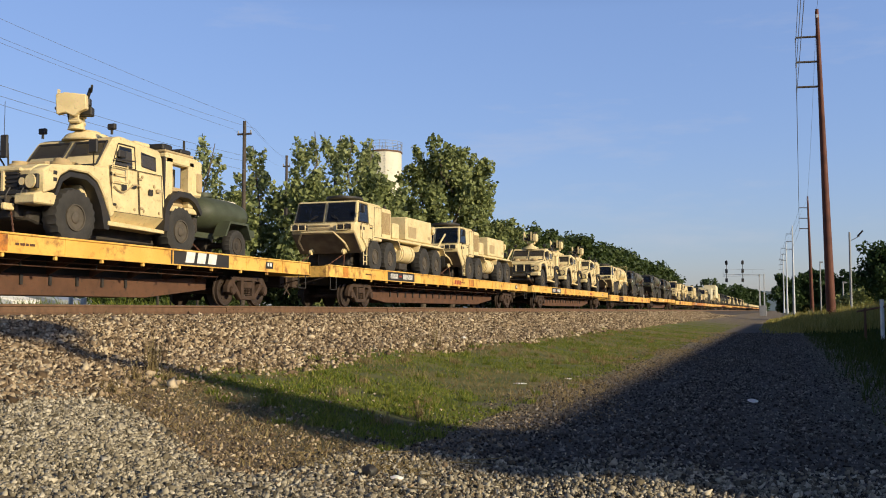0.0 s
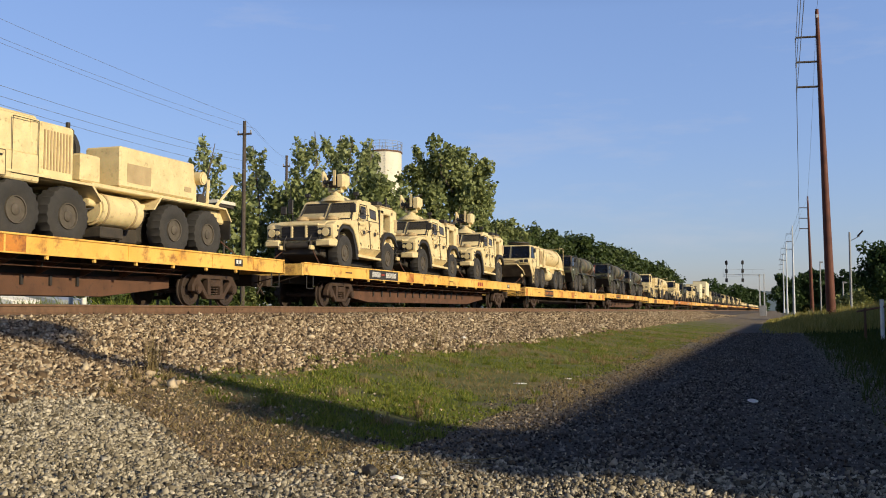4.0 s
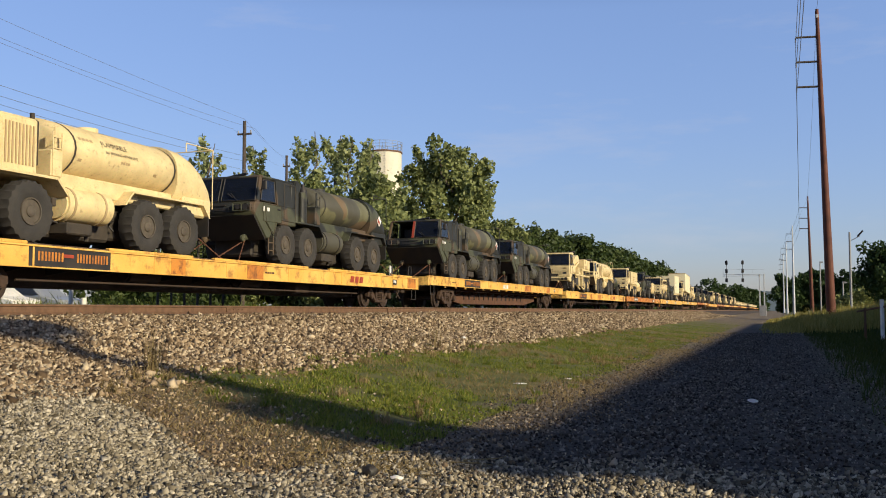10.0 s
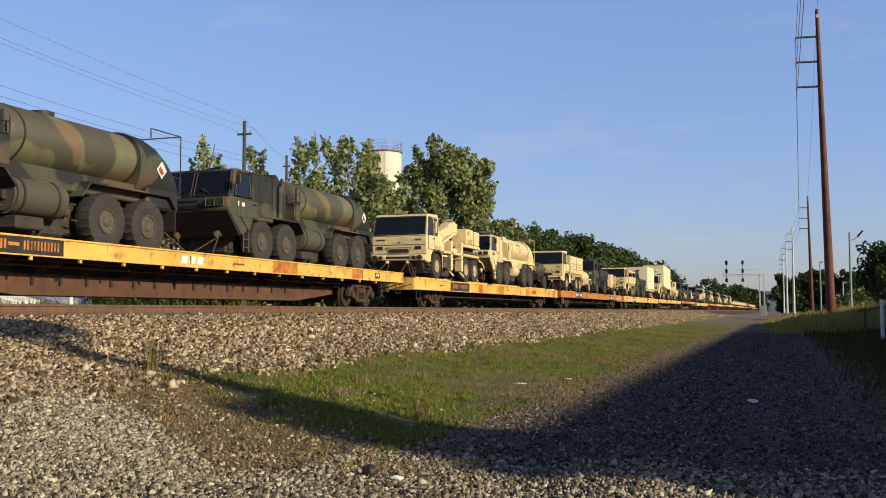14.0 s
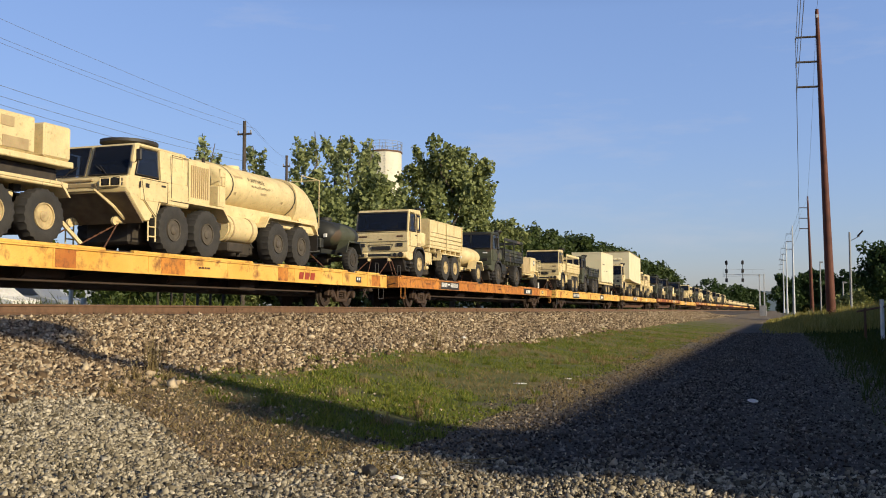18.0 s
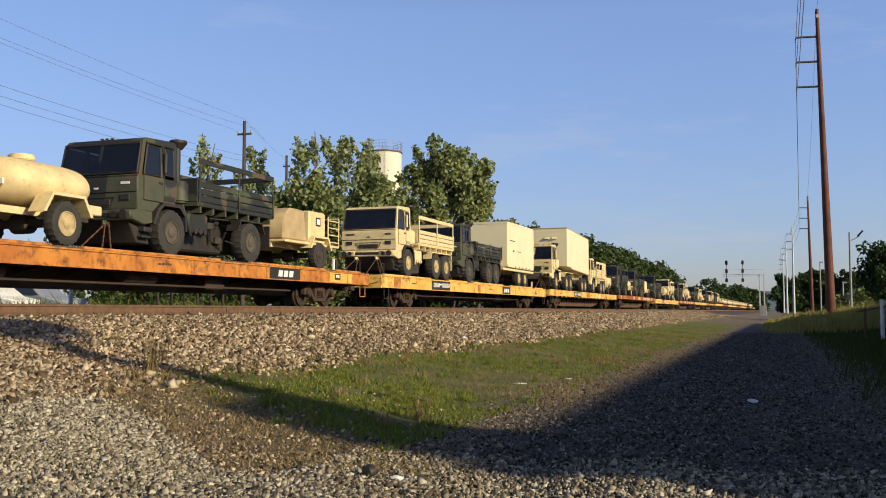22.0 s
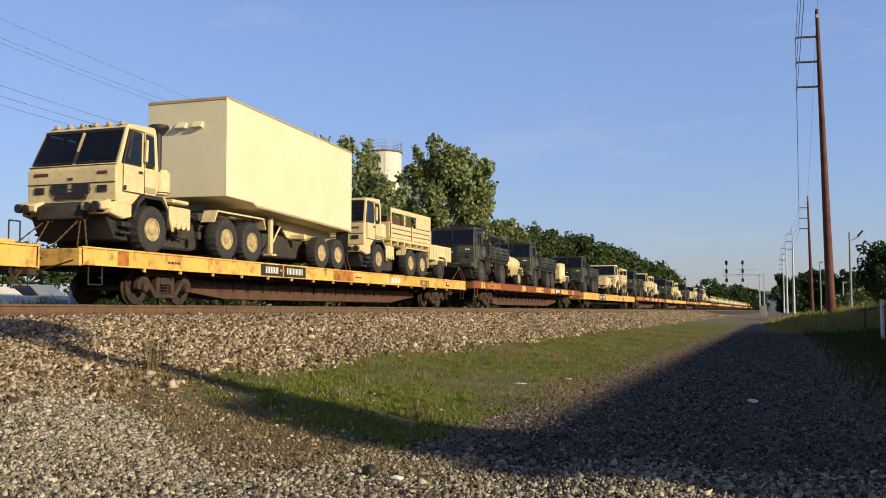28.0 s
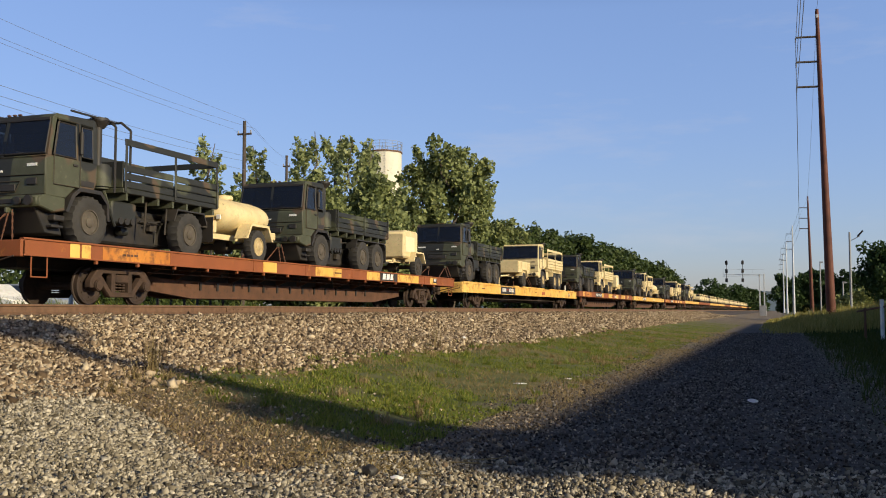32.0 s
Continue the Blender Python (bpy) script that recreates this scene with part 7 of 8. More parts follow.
STONE = stony("ballast_stone", ((0.048, 0.033, 0.021), (0.15, 0.105, 0.065), (0.26, 0.190, 0.120), (0.37, 0.285, 0.187), (0.58, 0.48, 0.335)))
GRIT = stony("soil_grit", ((0.06, 0.043, 0.027), (0.13, 0.096, 0.060), (0.22, 0.165, 0.105), (0.40, 0.32, 0.215)))
GRAVEL = stony("apron_gravel", ((0.066, 0.055, 0.037), (0.17, 0.146, 0.104), (0.26, 0.225, 0.166), (0.35, 0.31, 0.232), (0.55, 0.49, 0.38)))
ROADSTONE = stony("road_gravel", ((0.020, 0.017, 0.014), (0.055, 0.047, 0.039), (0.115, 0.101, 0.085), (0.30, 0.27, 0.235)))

rng = np.random.default_rng(5)
ICO = B()
bmesh.ops.create_icosphere(ICO, subdivisions=1, radius=1.0)
ICO_V = np.array([v.co[:] for v in ICO.verts])
ICO_F = np.array([[v.index for v in f.verts] for f in ICO.faces])
ICO.free()
STONE_SHAPES = np.stack([ICO_V * rng.uniform(0.62, 1.12, (12, 1)) * np.array([1.0, rng.uniform(0.6, 0.9), rng.uniform(0.5, 0.8)]) for _ in range(16)])


def turns(n):
    """Random turns of space, as matrices."""
    q = rng.normal(size=(n, 4))
    q /= np.linalg.norm(q, axis=1)[:, None]
    w, x, y, z = q.T
    return np.stack([1 - 2 * (y * y + z * z), 2 * (x * y - z * w), 2 * (x * z + y * w), 2 * (x * y + z * w), 1 - 2 * (x * x + z * z), 2 * (y * z - x * w),
                     2 * (x * z - y * w), 2 * (y * z + x * w), 1 - 2 * (x * x + y * y)], -1).reshape(n, 3, 3)


OCT_V = np.array([(1, 0, 0), (-1, 0, 0), (0, 1, 0), (0, -1, 0), (0, 0, 1), (0, 0, -1)], dtype=float)
OCT_F = np.array([(0, 2, 4), (2, 1, 4), (1, 3, 4), (3, 0, 4), (2, 0, 5), (1, 2, 5), (3, 1, 5), (0, 3, 5)])
CHIP_SHAPES = np.stack([(OCT_V + rng.uniform(-0.35, 0.35, (6, 3))) * rng.uniform(0.75, 1.2, (6, 1)) * np.array([1.15, rng.uniform(0.7, 1.0), rng.uniform(0.6, 0.9)]) for _ in range(24)])


def stones(name, xy, size, material, label, sink=0.25, rough=True):
    """Many loose stones lying on the ground, each turned and shaped in its own way."""
    n = len(xy)
    shapes, faces = (CHIP_SHAPES, OCT_F) if rough else (STONE_SHAPES, ICO_F)
    k = shapes.shape[1]
    shape = shapes[rng.integers(0, len(shapes), n)] * (size * rng.lognormal(0, 0.3, n))[:, None, None]
    v = np.einsum("nij,nkj->nki", turns(n), shape)
    v[..., 0] += xy[:, :1]
    v[..., 1] += xy[:, 1:]
    v[..., 2] += (ground_z(xy[:, 0], xy[:, 1]) + size * (0.55 - sink) * rng.uniform(0.5, 1.6, n))[:, None]
    f = (faces[None] + (np.arange(n) * k)[:, None, None]).reshape(-1, 3)
    return tagged(new(name, raw_mesh(name, v.reshape(-1, 3), f, material)), label, "gravel", kind="stuff")


def strip(n, x0, x1, y0, y1, power=1.0):
    """Random places in a strip, crowding towards its near end."""
    return np.stack([rng.uniform(x0, x1, n), y0 + (y1 - y0) * rng.random(n) ** power], -1)


p = strip(78000, -14.4, -6.2, 6.5, 40.0, 1.35)
p = p[(p[:, 0] > -1.05 * p[:, 1] - 1) & (rng.random(len(p)) < np.clip((-6.3 - p[:, 0] + 0.3 * np.sin(p[:, 1] * 1.1)) / 0.9, 0.05, 1))]
stones("ballast", p, 0.029 + 0.0006 * p[:, 1], STONE, "pinkish grey crushed stone ballast")
p = strip(44000, -14.4, -6.4, 40.0, 150.0, 1.6)
stones("ballast", p, 0.05, STONE, "pinkish grey crushed stone ballast")
p = strip(82000, -9.5, -0.8, 4.2, 9.5)
p = p[apron_edge(p[:, 0], p[:, 1]) > -0.12]
stones("apron_gravel", p[:46000], 0.0185, GRAVEL, "pale grey crushed stone of a crossing apron", 0.2)
p = strip(46000, -7.6, -1.6, 4.8, 26.0, 1.7)
e = apron_edge(p[:, 0], p[:, 1])
p = p[(e < 0.2) & ((e > -1.5) | (np.abs(p[:, 0] + 2.5 + 0.3 * np.sin(p[:, 1])) < 0.55)) & (rng.random(len(p)) < 0.8)]
stones("fine_gravel", p, 0.011, GRIT, "fine brown gravel strewn on the soil", 0.3)
p = strip(22000, -8.2, -1.4, 4.8, 12.0)
e = apron_edge(p[:, 0], p[:, 1])
p = p[(e < 0.1) & (rng.random(len(p)) < 0.6 * np.exp(-np.abs(e) / 1.1))]
stones("scattered_stone", p, 0.018, STONE, "scattered stones on dry soil")
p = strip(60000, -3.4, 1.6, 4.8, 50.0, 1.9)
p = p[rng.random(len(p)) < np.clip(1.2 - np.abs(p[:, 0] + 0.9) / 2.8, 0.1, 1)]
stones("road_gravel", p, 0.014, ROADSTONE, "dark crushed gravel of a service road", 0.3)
# paler stones up to the shadow's edge paint the sunlit end of the road
p = strip(15000, -3.2, 2.0, 4.6, 7.4)
p = p[(apron_edge(p[:, 0], p[:, 1]) < 0.1) & (rng.random(len(p)) < np.clip((7.3 - p[:, 1]) / 0.9, 0, 1))]
stones("road_gravel", p, 0.017, GRAVEL, "crushed gravel at the mouth of the road, toned pale for sunlight", 0.2)

# ---- grass ----
GRASS = leafy("verge_grass", (0.072, 0.120, 0.013), (0.25, 0.255, 0.05), 0.2)
STRAW = leafy("dry_grass", (0.16, 0.115, 0.052), (0.36, 0.28, 0.135), 0.2)
TALLGRASS = leafy("tall_grass", (0.17, 0.17, 0.035), (0.42, 0.35, 0.11), 0.2)
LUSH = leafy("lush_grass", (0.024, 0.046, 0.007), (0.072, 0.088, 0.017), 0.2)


def blades(name, xy, height, width, material, label, lean=0.35, grow=1.0):
    """Grass blades: thin bent quads, two to a blade."""
    n = len(xy)
    h = height * grow * rng.lognormal(0, 0.3, n)
    a = rng.uniform(0, 2 * math.pi, n)
    side = np.stack([np.cos(a), np.sin(a), np.zeros(n)], -1) * (width * rng.uniform(0.7, 1.4, n))[:, None]
    tip = np.stack([rng.normal(0, lean, n) * h, rng.normal(0, lean, n) * h, h], -1)
    base = np.stack([xy[:, 0], xy[:, 1], ground_z(xy[:, 0], xy[:, 1]) - 0.02], -1)
    mid = base + tip * np.array([0.4, 0.4, 0.6])
    v = np.stack([base - side, base + side, mid + side * 0.7, mid - side * 0.7, base + tip + side * 0.12, base + tip - side * 0.12], 1)
    k = np.arange(n)[:, None] * 6
    f = np.concatenate([k + np.array([[0, 1, 2, 3]]), k + np.array([[3, 2, 4, 5]])])
    return tagged(new(name, raw_mesh(name, v.reshape(-1, 3), f, material)), label, "grass", kind="stuff")


def patchy(p, scale, cut):
    x, y = p[:, 0] * scale, p[:, 1] * scale
    s = np.sin(x * 1.3 + 1.7 * np.sin(y * 0.7)) + np.sin(y * 1.1 + 1.3 * np.sin(x * 0.9 + 2)) + 0.6 * np.sin(2.3 * x + 3.1 * y)
    return s + rng.normal(0, 0.5, len(p)) > cut


p = strip(260000, -7.2, -2.9, 7.0, 80.0, 1.9)
p = p[rng.random(len(p)) < np.clip((80 - p[:, 1]) / 40, 0, 1)]
p = p[(apron_edge(p[:, 0], p[:, 1]) < -1.5 - 0.3 * np.sin(p[:, 0] * 3)) & patchy(p, 0.8, -0.35) & patchy(p, 3.1, -0.9)]
blades("verge_grass", p, 0.036, 0.008, GRASS, "short patchy green grass between track and road")
p = strip(52000, -7.4, -2.3, 6.0, 50.0, 1.5)
p = p[(apron_edge(p[:, 0], p[:, 1]) < -0.15) & ~patchy(p, 0.8, 0.1)]
blades("dry_grass", p, 0.05, 0.006, STRAW, "dry straw-coloured grass on bare soil", 0.8)
p = strip(26000, -7.0, -1.6, 5.2, 9.6)
e = apron_edge(p[:, 0], p[:, 1])
p = p[(e < 0.05) & (e > -1.7) & patchy(p, 2.2, -0.2)]
blades("dead_grass", p, 0.03, 0.004, STRAW, "flattened dead grass on trodden soil", 2.2)
p = strip(200, -6.9, -2.8, 7.6, 40.0, 1.3)
p = p[apron_edge(p[:, 0], p[:, 1]) < -1.2]
p = np.repeat(p, 60, axis=0) + rng.normal(0, 0.045, (len(p) * 60, 2))
blades("grass_tuft", p[:len(p) // 3 * 2], 0.075, 0.006, GRASS, "taller green tufts in the verge")
blades("grass_tuft", p[len(p) // 3 * 2:], 0.10, 0.005, STRAW, "dry brown tufts in the verge")
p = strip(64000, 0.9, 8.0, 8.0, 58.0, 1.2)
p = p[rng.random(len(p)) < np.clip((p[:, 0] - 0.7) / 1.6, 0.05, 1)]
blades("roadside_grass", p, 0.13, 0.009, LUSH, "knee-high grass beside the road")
p = strip(80000, -1.4, 9.0, 48.0, 120.0, 1.1)
p = p[rng.random(len(p)) < np.clip((p[:, 1] - 47) / 12, 0, 1)]
p = p[rng.random(len(p)) < np.clip((p[:, 0] + 1.0 + 0.02 * (p[:, 1] - 44)) / 2.2, 0.0, 1)]
blades("tall_grass", p, 0.50, 0.018, TALLGRASS, "tall seeding grass on a low bank", 0.25, np.clip((p[:, 0] + 1.6) / 3.0, 0.25, 1.1))
p = strip(26000, -30.0, -20.0, 18.0, 110.0, 1.3)
blades("embankment_grass", p, 0.45, 0.02, GRASS, "rough grass beyond the embankment")


def weed(x, y, h, material, label, n=18, spread=0.12):
    """A clump of weed: stalks with small leaves and seed heads."""
    z = float(ground_z(x, y))
    w = thing("weed", label, "weed", "weeds by the track")
    w.location = (x, y, z)
    bm = B()
    lf = B()
    for k in range(n):
        a = random.uniform(0, 6.28)
        r = random.uniform(0, spread)
        b0 = Vector((r * math.cos(a), r * math.sin(a), -0.02))
        hh = h * random.uniform(0.45, 1.0)
        t0 = b0 + Vector((random.gauss(0, 0.12) * hh, random.gauss(0, 0.12) * hh, hh))
        rod(bm, b0, t0, 0.005, 4, 0.002)
        for j in range(4):
            c = b0.lerp(t0, random.uniform(0.3, 1))
            d = Vector((random.gauss(0, 1), random.gauss(0, 1), random.gauss(0.2, 0.6))).normalized() * 0.05
            s = d.cross(Vector((0, 0, 1))).normalized() * 0.012
            lf.faces.new([lf.verts.new(q) for q in (c, c + d * 0.5 + s, c + d, c + d * 0.5 - s)])
    tagged(part("foliage", bm, material, w), kind="stuff")
    part("leaves", lf, material, w, smooth=None)


for x, y, h, m, s in ((-7.08, 9.65, 0.52, STRAW, "tall dead brown weed at the ballast edge"), (-7.2, 9.9, 0.42, STRAW, "tall dead brown weed at the ballast edge"),
                      (-6.94, 19.2, 0.5, STRAW, "dry brown weed at the ballast edge"), (-7.1, 18.4, 0.3, STRAW, "dry brown weed at the ballast edge"),
                      (-3.72, 9.7, 0.30, GRASS, "green weed in the grass"), (-3.5, 9.2, 0.22, STRAW, "dry weed in the grass"), (-4.3, 10.4, 0.2, GRASS, "green weed in the grass"),
                      (-6.7, 8.85, 0.25, STRAW, "dry weed on the stones"), (-6.3, 8.0, 0.2, STRAW, "dry weed on the stones"), (-5.0, 8.9, 0.14, GRASS, "green weed in the grass")):
    weed(x, y, h, m, s)

# ---- litter ----
bm = B()
lathe(bm, [(0.0, 0.012), (0.0, 0.045), (0.008, 0.064), (0.011, 0.064), (0.004, 0.042), (0.004, 0.012)], "z", (0, 0, 0), 20)
plate_ = new("paper_plate", mesh_of("paper_plate", bm, WHITE, 40))
plate_.matrix_world = pose(-0.35, 12.2, float(ground_z(-0.35, 12.2)) + 0.03, 14, 6, 0)
tagged(plate_, "white paper plate lying on the gravel road", "litter")
for x, y, sx, sy, sz, m, nm, lb in ((-2.36, 5.81, 0.045, 0.03, 0.022, WHITE, "pale_stone", "pale flat stone on the soil"), (-2.57, 5.86, 0.05, 0.05, 0.05, BLACK, "dark_lump", "dark lump of tar among the stones"),
                                    (-3.64, 13.75, 0.10, 0.05, 0.012, WHITE, "paper_scrap", "pale paper scrap in the grass"), (-7.48, 22.8, 0.07, 0.05, 0.05, WHITE, "pale_stone", "pale stone at the ballast edge"),
                                    (-3.28, 15.4, 0.07, 0.04, 0.012, WHITE, "paper_scrap", "pale paper scrap in the grass")):
    bm = B()
    bmesh.ops.create_icosphere(bm, subdivisions=2, radius=1.0)
    for v in bm.verts:
        v.co *= 1 + 0.35 * noise.noise(v.co * 1.7 + Vector((x, y, 0)))
        v.co.x, v.co.y, v.co.z = v.co.x * sx, v.co.y * sy, v.co.z * sz
    o = new(nm, mesh_of(nm, bm, m, 50))
    o.location = (x, y, float(ground_z(x, y)) + sz * 0.7)
    tagged(o, lb, "litter" if nm == "paper_scrap" else "stone")
for k in range(9):
    bm = B()
    x, y = random.uniform(-3.6, -2.2), random.uniform(5.4, 7.2)
    a = random.uniform(-0.5, 0.5)
    q = Vector((0, 0, 0))
    for j in range(4):
        r = q + Vector((0.09 * math.cos(a), 0.09 * math.sin(a), random.uniform(-0.004, 0.006)))
        rod(bm, q, r, 0.006 - 0.001 * j, 5)
        q = r
        a += random.uniform(-0.4, 0.4)
    o = new("twig", mesh_of("twig", bm, STRAW))
    o.location = (x, y, float(ground_z(x, y)) + 0.015)
    tagged(o, "dry broken twig on the soil", "twig", "twigs on the soil")


# ---- trees ----
BARK = surface("bark", (0.13, 0.105, 0.08), (0.08, 0.065, 0.05), 4.0, 0.9, bump=0.6)
LEAF = leafy("broad_leaves", (0.105, 0.135, 0.045), (0.30, 0.33, 0.125))
LEAF_LIGHT = leafy("poplar_leaves", (0.135, 0.17, 0.065), (0.34, 0.37, 0.16))
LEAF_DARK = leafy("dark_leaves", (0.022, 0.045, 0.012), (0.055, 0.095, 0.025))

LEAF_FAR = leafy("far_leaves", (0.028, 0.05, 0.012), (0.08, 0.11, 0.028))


def leaf_cloud(centres, radii, count, size):
    """Leaf quads in clumps: most near each clump's skin, turned every way."""
    n = len(centres)
    which = rng.choice(n, count, p=radii ** 2 / np.sum(radii ** 2))
    d = rng.normal(size=(count, 3))
    d /= np.linalg.norm(d, axis=1)[:, None]
    c = centres[which] + d * (radii[which] * rng.random(count) ** 0.45)[:, None] * np.array([1, 1, 0.85])
    t = turns(count)
    s = size * rng.uniform(0.6, 1.35, count)[:, None]
    u, w = t[:, :, 0] * s, t[:, :, 1] * s * 0.7
    v = np.stack([c - u, c + w, c + u, c - w], 1)
    return v.reshape(-1, 3), np.arange(count * 4).reshape(-1, 4)


def sprays(starts, tips, spread, count, size):
    """Leaf quads strewn along the outer part of every limb."""
    k = rng.integers(0, len(starts), count)
    t = 0.25 + 0.8 * rng.random(count) ** 0.7
    c = starts[k] + (tips[k] - starts[k]) * t[:, None] + np.clip(rng.normal(size=(count, 3)), -1.5, 1.5) * (spread[k] * (0.45 + 0.75 * np.sin(np.clip(t, 0, 1) * 2.6)))[:, None]
    r = turns(count)
    s = size * rng.uniform(0.6, 1.4, count)[:, None]
    u, w = r[:, :, 0] * s, r[:, :, 1] * s * 0.7
    v = np.stack([c - u, c + w, c + u, c - w], 1)
    return v.reshape(-1, 3), np.arange(count * 4).reshape(-1, 4)


def tree(x, y, h, w, leaf, label, count=5200, size=0.17, low=0.22, limbs=64, name="tree", steep=0.8):
    """A forked tree: tapered trunk, limbs reaching up and out, leaves strewn along them with gaps between."""
    t = thing(name, label, "tree", "trees beyond the railway")
    z0 = float(ground_z(x, y))
    t.location = (x, y, z0)
    bm = B()
    bend = [Vector((0, 0, -0.2))]
    for k in range(1, 7):
        bend.append(Vector((random.gauss(0, 0.02) * h, random.gauss(0, 0.02) * h, h * 0.80 * k / 6)))
    r = 0.015 * h
    for k in range(6):
        rod(bm, bend[k], bend[k + 1], r * (1 - k / 6.6), 8, r * (1 - (k + 1) / 6.6))
    a0, a1, sp = [], [], []
    for k in range(limbs):
        f = low + (0.97 - low) * ((k + random.random()) / limbs)
        env = math.sin(math.pi * min(1, 0.18 + 0.74 * (f - low) / (1 - low))) ** 0.8
        a = k * 2.4 + random.uniform(-0.6, 0.6)
        rad = w / 2 * env * random.uniform(0.45, 1.12)
        at = min(5.0, max(0.6, f * 6 * 0.96 - 0.4))
        i = int(at)
        s = bend[i].lerp(bend[i + 1], at - i)
        tip = Vector((rad * math.cos(a), rad * math.sin(a), min(h, s.z + 0.10 * h * random.uniform(0.5, 1.1) + rad * steep)))
        rod(bm, s, tip, 0.012 + 0.035 * (1 - f), 5, 0.008)
        a0.append(s[:])
        a1.append(tip[:])
        sp.append(0.05 * w * random.uniform(0.6, 1.4) + 0.05)
    part("trunk", bm, BARK, t, "grey-brown forked trunk and limbs")
    v, f = sprays(np.array(a0), np.array(a1), np.array(sp), count, size)
    part("crown", raw_mesh("crown", v, f, leaf), None, t, "leafy crown with gaps")
    return t


POPLAR = "slender light-leaved tree with sky gaps beyond the railway"
BROAD = "dense broad-leaved tree beyond the railway"
for x, y, h, w, leaf, label, n, low in (
        (-34.6, 53.0, 11.9, 3.6, LEAF_LIGHT, POPLAR, 2600, 0.25), (-31.8, 53.9, 11.8, 3.4, LEAF_LIGHT, POPLAR, 2600, 0.25),
        (-27.7, 53.2, 12.2, 3.6, LEAF_LIGHT, POPLAR, 3400, 0.2), (-28.8, 59.2, 13.2, 3.2, LEAF_LIGHT, POPLAR, 3000, 0.2),
        (-25.6, 56.1, 12.0, 3.8, LEAF_LIGHT, POPLAR, 3600, 0.2), (-26.3, 66.5, 9.6, 5.0, LEAF, BROAD, 5000, 0.1),
        (-22.3, 59.4, 11.9, 3.5, LEAF, BROAD, 5600, 0.15), (-20.7, 60.0, 12.3, 4.6, LEAF, BROAD, 7000, 0.15),
        (-19.6, 62.4, 11.4, 3.8, LEAF, BROAD, 6400, 0.15), (-18.6, 65.5, 6.8, 3.6, LEAF, BROAD, 3800, 0.1),
        (-29.2, 52.9, 9.4, 3.8, LEAF, BROAD, 4200, 0.1), (-30.8, 50.2, 8.4, 4.2, LEAF, BROAD, 4200, 0.1),
        (-25.6, 51.0, 8.6, 5.0, LEAF, BROAD, 5600, 0.08), (-23.9, 54.8, 9.6, 4.4, LEAF, BROAD, 5000, 0.1),
        (-24.75, 57.0, 9.6, 2.6, LEAF_LIGHT, POPLAR, 1900, 0.15), (-23.6, 58.2, 8.2, 3.2, LEAF_LIGHT, POPLAR, 3200, 0.2), (-25.45, 57.8, 11.9, 3.4, LEAF_LIGHT, POPLAR, 3600, 0.2), (-33.5, 49.0, 6.5, 4.4, LEAF, BROAD, 3400, 0.05), (-22.0, 52.5, 6.5, 4.4, LEAF, BROAD, 3400, 0.05)):
    airy = leaf is LEAF_LIGHT
    tree(x, y, h * (1.25 if airy else 1.20), w * (0.80 if airy else 1.0), leaf, label, int(n * (0.62 if airy else 1.0)), 0.15, low, 18 if airy else 30, "tree", 1.0 if airy else 0.7)
tree(11.4, 119.9, 9.0, 6.5, LEAF_DARK, "tall dark tree above the roadside scrub", 9000, 0.2, 0.12)


def woods(name, rows, leaf, count, size, label):
    """A far belt of trees: crowns of many clumps, joined, with an uneven skyline."""
    cs, rs = [], []
    for x, y, h, w in rows:
        for k in range(30):
            f = random.random() ** 0.8
            a = random.uniform(0, 6.28)
            rad = w / 2 * math.sqrt(max(0.05, 1 - (2 * f - 0.95) ** 2)) * random.uniform(0.3, 1)
            cs.append((x + rad * math.cos(a), y + rad * math.sin(a), h * (0.06 + 0.86 * f)))
            rs.append(w * random.uniform(0.10, 0.19))
    v, f = leaf_cloud(np.array(cs), np.array(rs), count, size)
    tagged(new(name, raw_mesh(name, v, f, leaf)), label, "woods", kind="stuff")


def belt(x0, y0, x1, y1, h0, h1, n, w):
    return [(x0 + (x1 - x0) * k / (n - 1) + random.uniform(-2, 2), y0 + (y1 - y0) * k / (n - 1) + random.uniform(-3, 3),
             (h0 + (h1 - h0) * k / (n - 1)) * random.uniform(0.86, 1.06), w * random.uniform(0.8, 1.25)) for k in range(n)]


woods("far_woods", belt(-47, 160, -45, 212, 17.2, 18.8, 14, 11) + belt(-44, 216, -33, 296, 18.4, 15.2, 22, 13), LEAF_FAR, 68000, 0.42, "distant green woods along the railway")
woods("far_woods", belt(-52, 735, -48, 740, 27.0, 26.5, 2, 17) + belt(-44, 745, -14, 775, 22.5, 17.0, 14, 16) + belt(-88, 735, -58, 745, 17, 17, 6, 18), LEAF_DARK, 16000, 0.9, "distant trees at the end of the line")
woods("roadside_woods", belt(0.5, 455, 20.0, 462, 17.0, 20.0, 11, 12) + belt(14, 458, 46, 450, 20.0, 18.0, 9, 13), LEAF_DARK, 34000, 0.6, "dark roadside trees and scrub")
woods("roadside_scrub", belt(7.5, 128, 16, 128, 3.4, 4.4, 8, 4), LEAF, 9000, 0.2, "green scrub beside the road")
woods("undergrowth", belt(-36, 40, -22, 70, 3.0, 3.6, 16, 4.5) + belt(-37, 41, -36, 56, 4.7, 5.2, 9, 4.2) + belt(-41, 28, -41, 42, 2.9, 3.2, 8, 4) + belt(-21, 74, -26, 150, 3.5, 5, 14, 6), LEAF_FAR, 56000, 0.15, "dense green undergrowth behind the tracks")

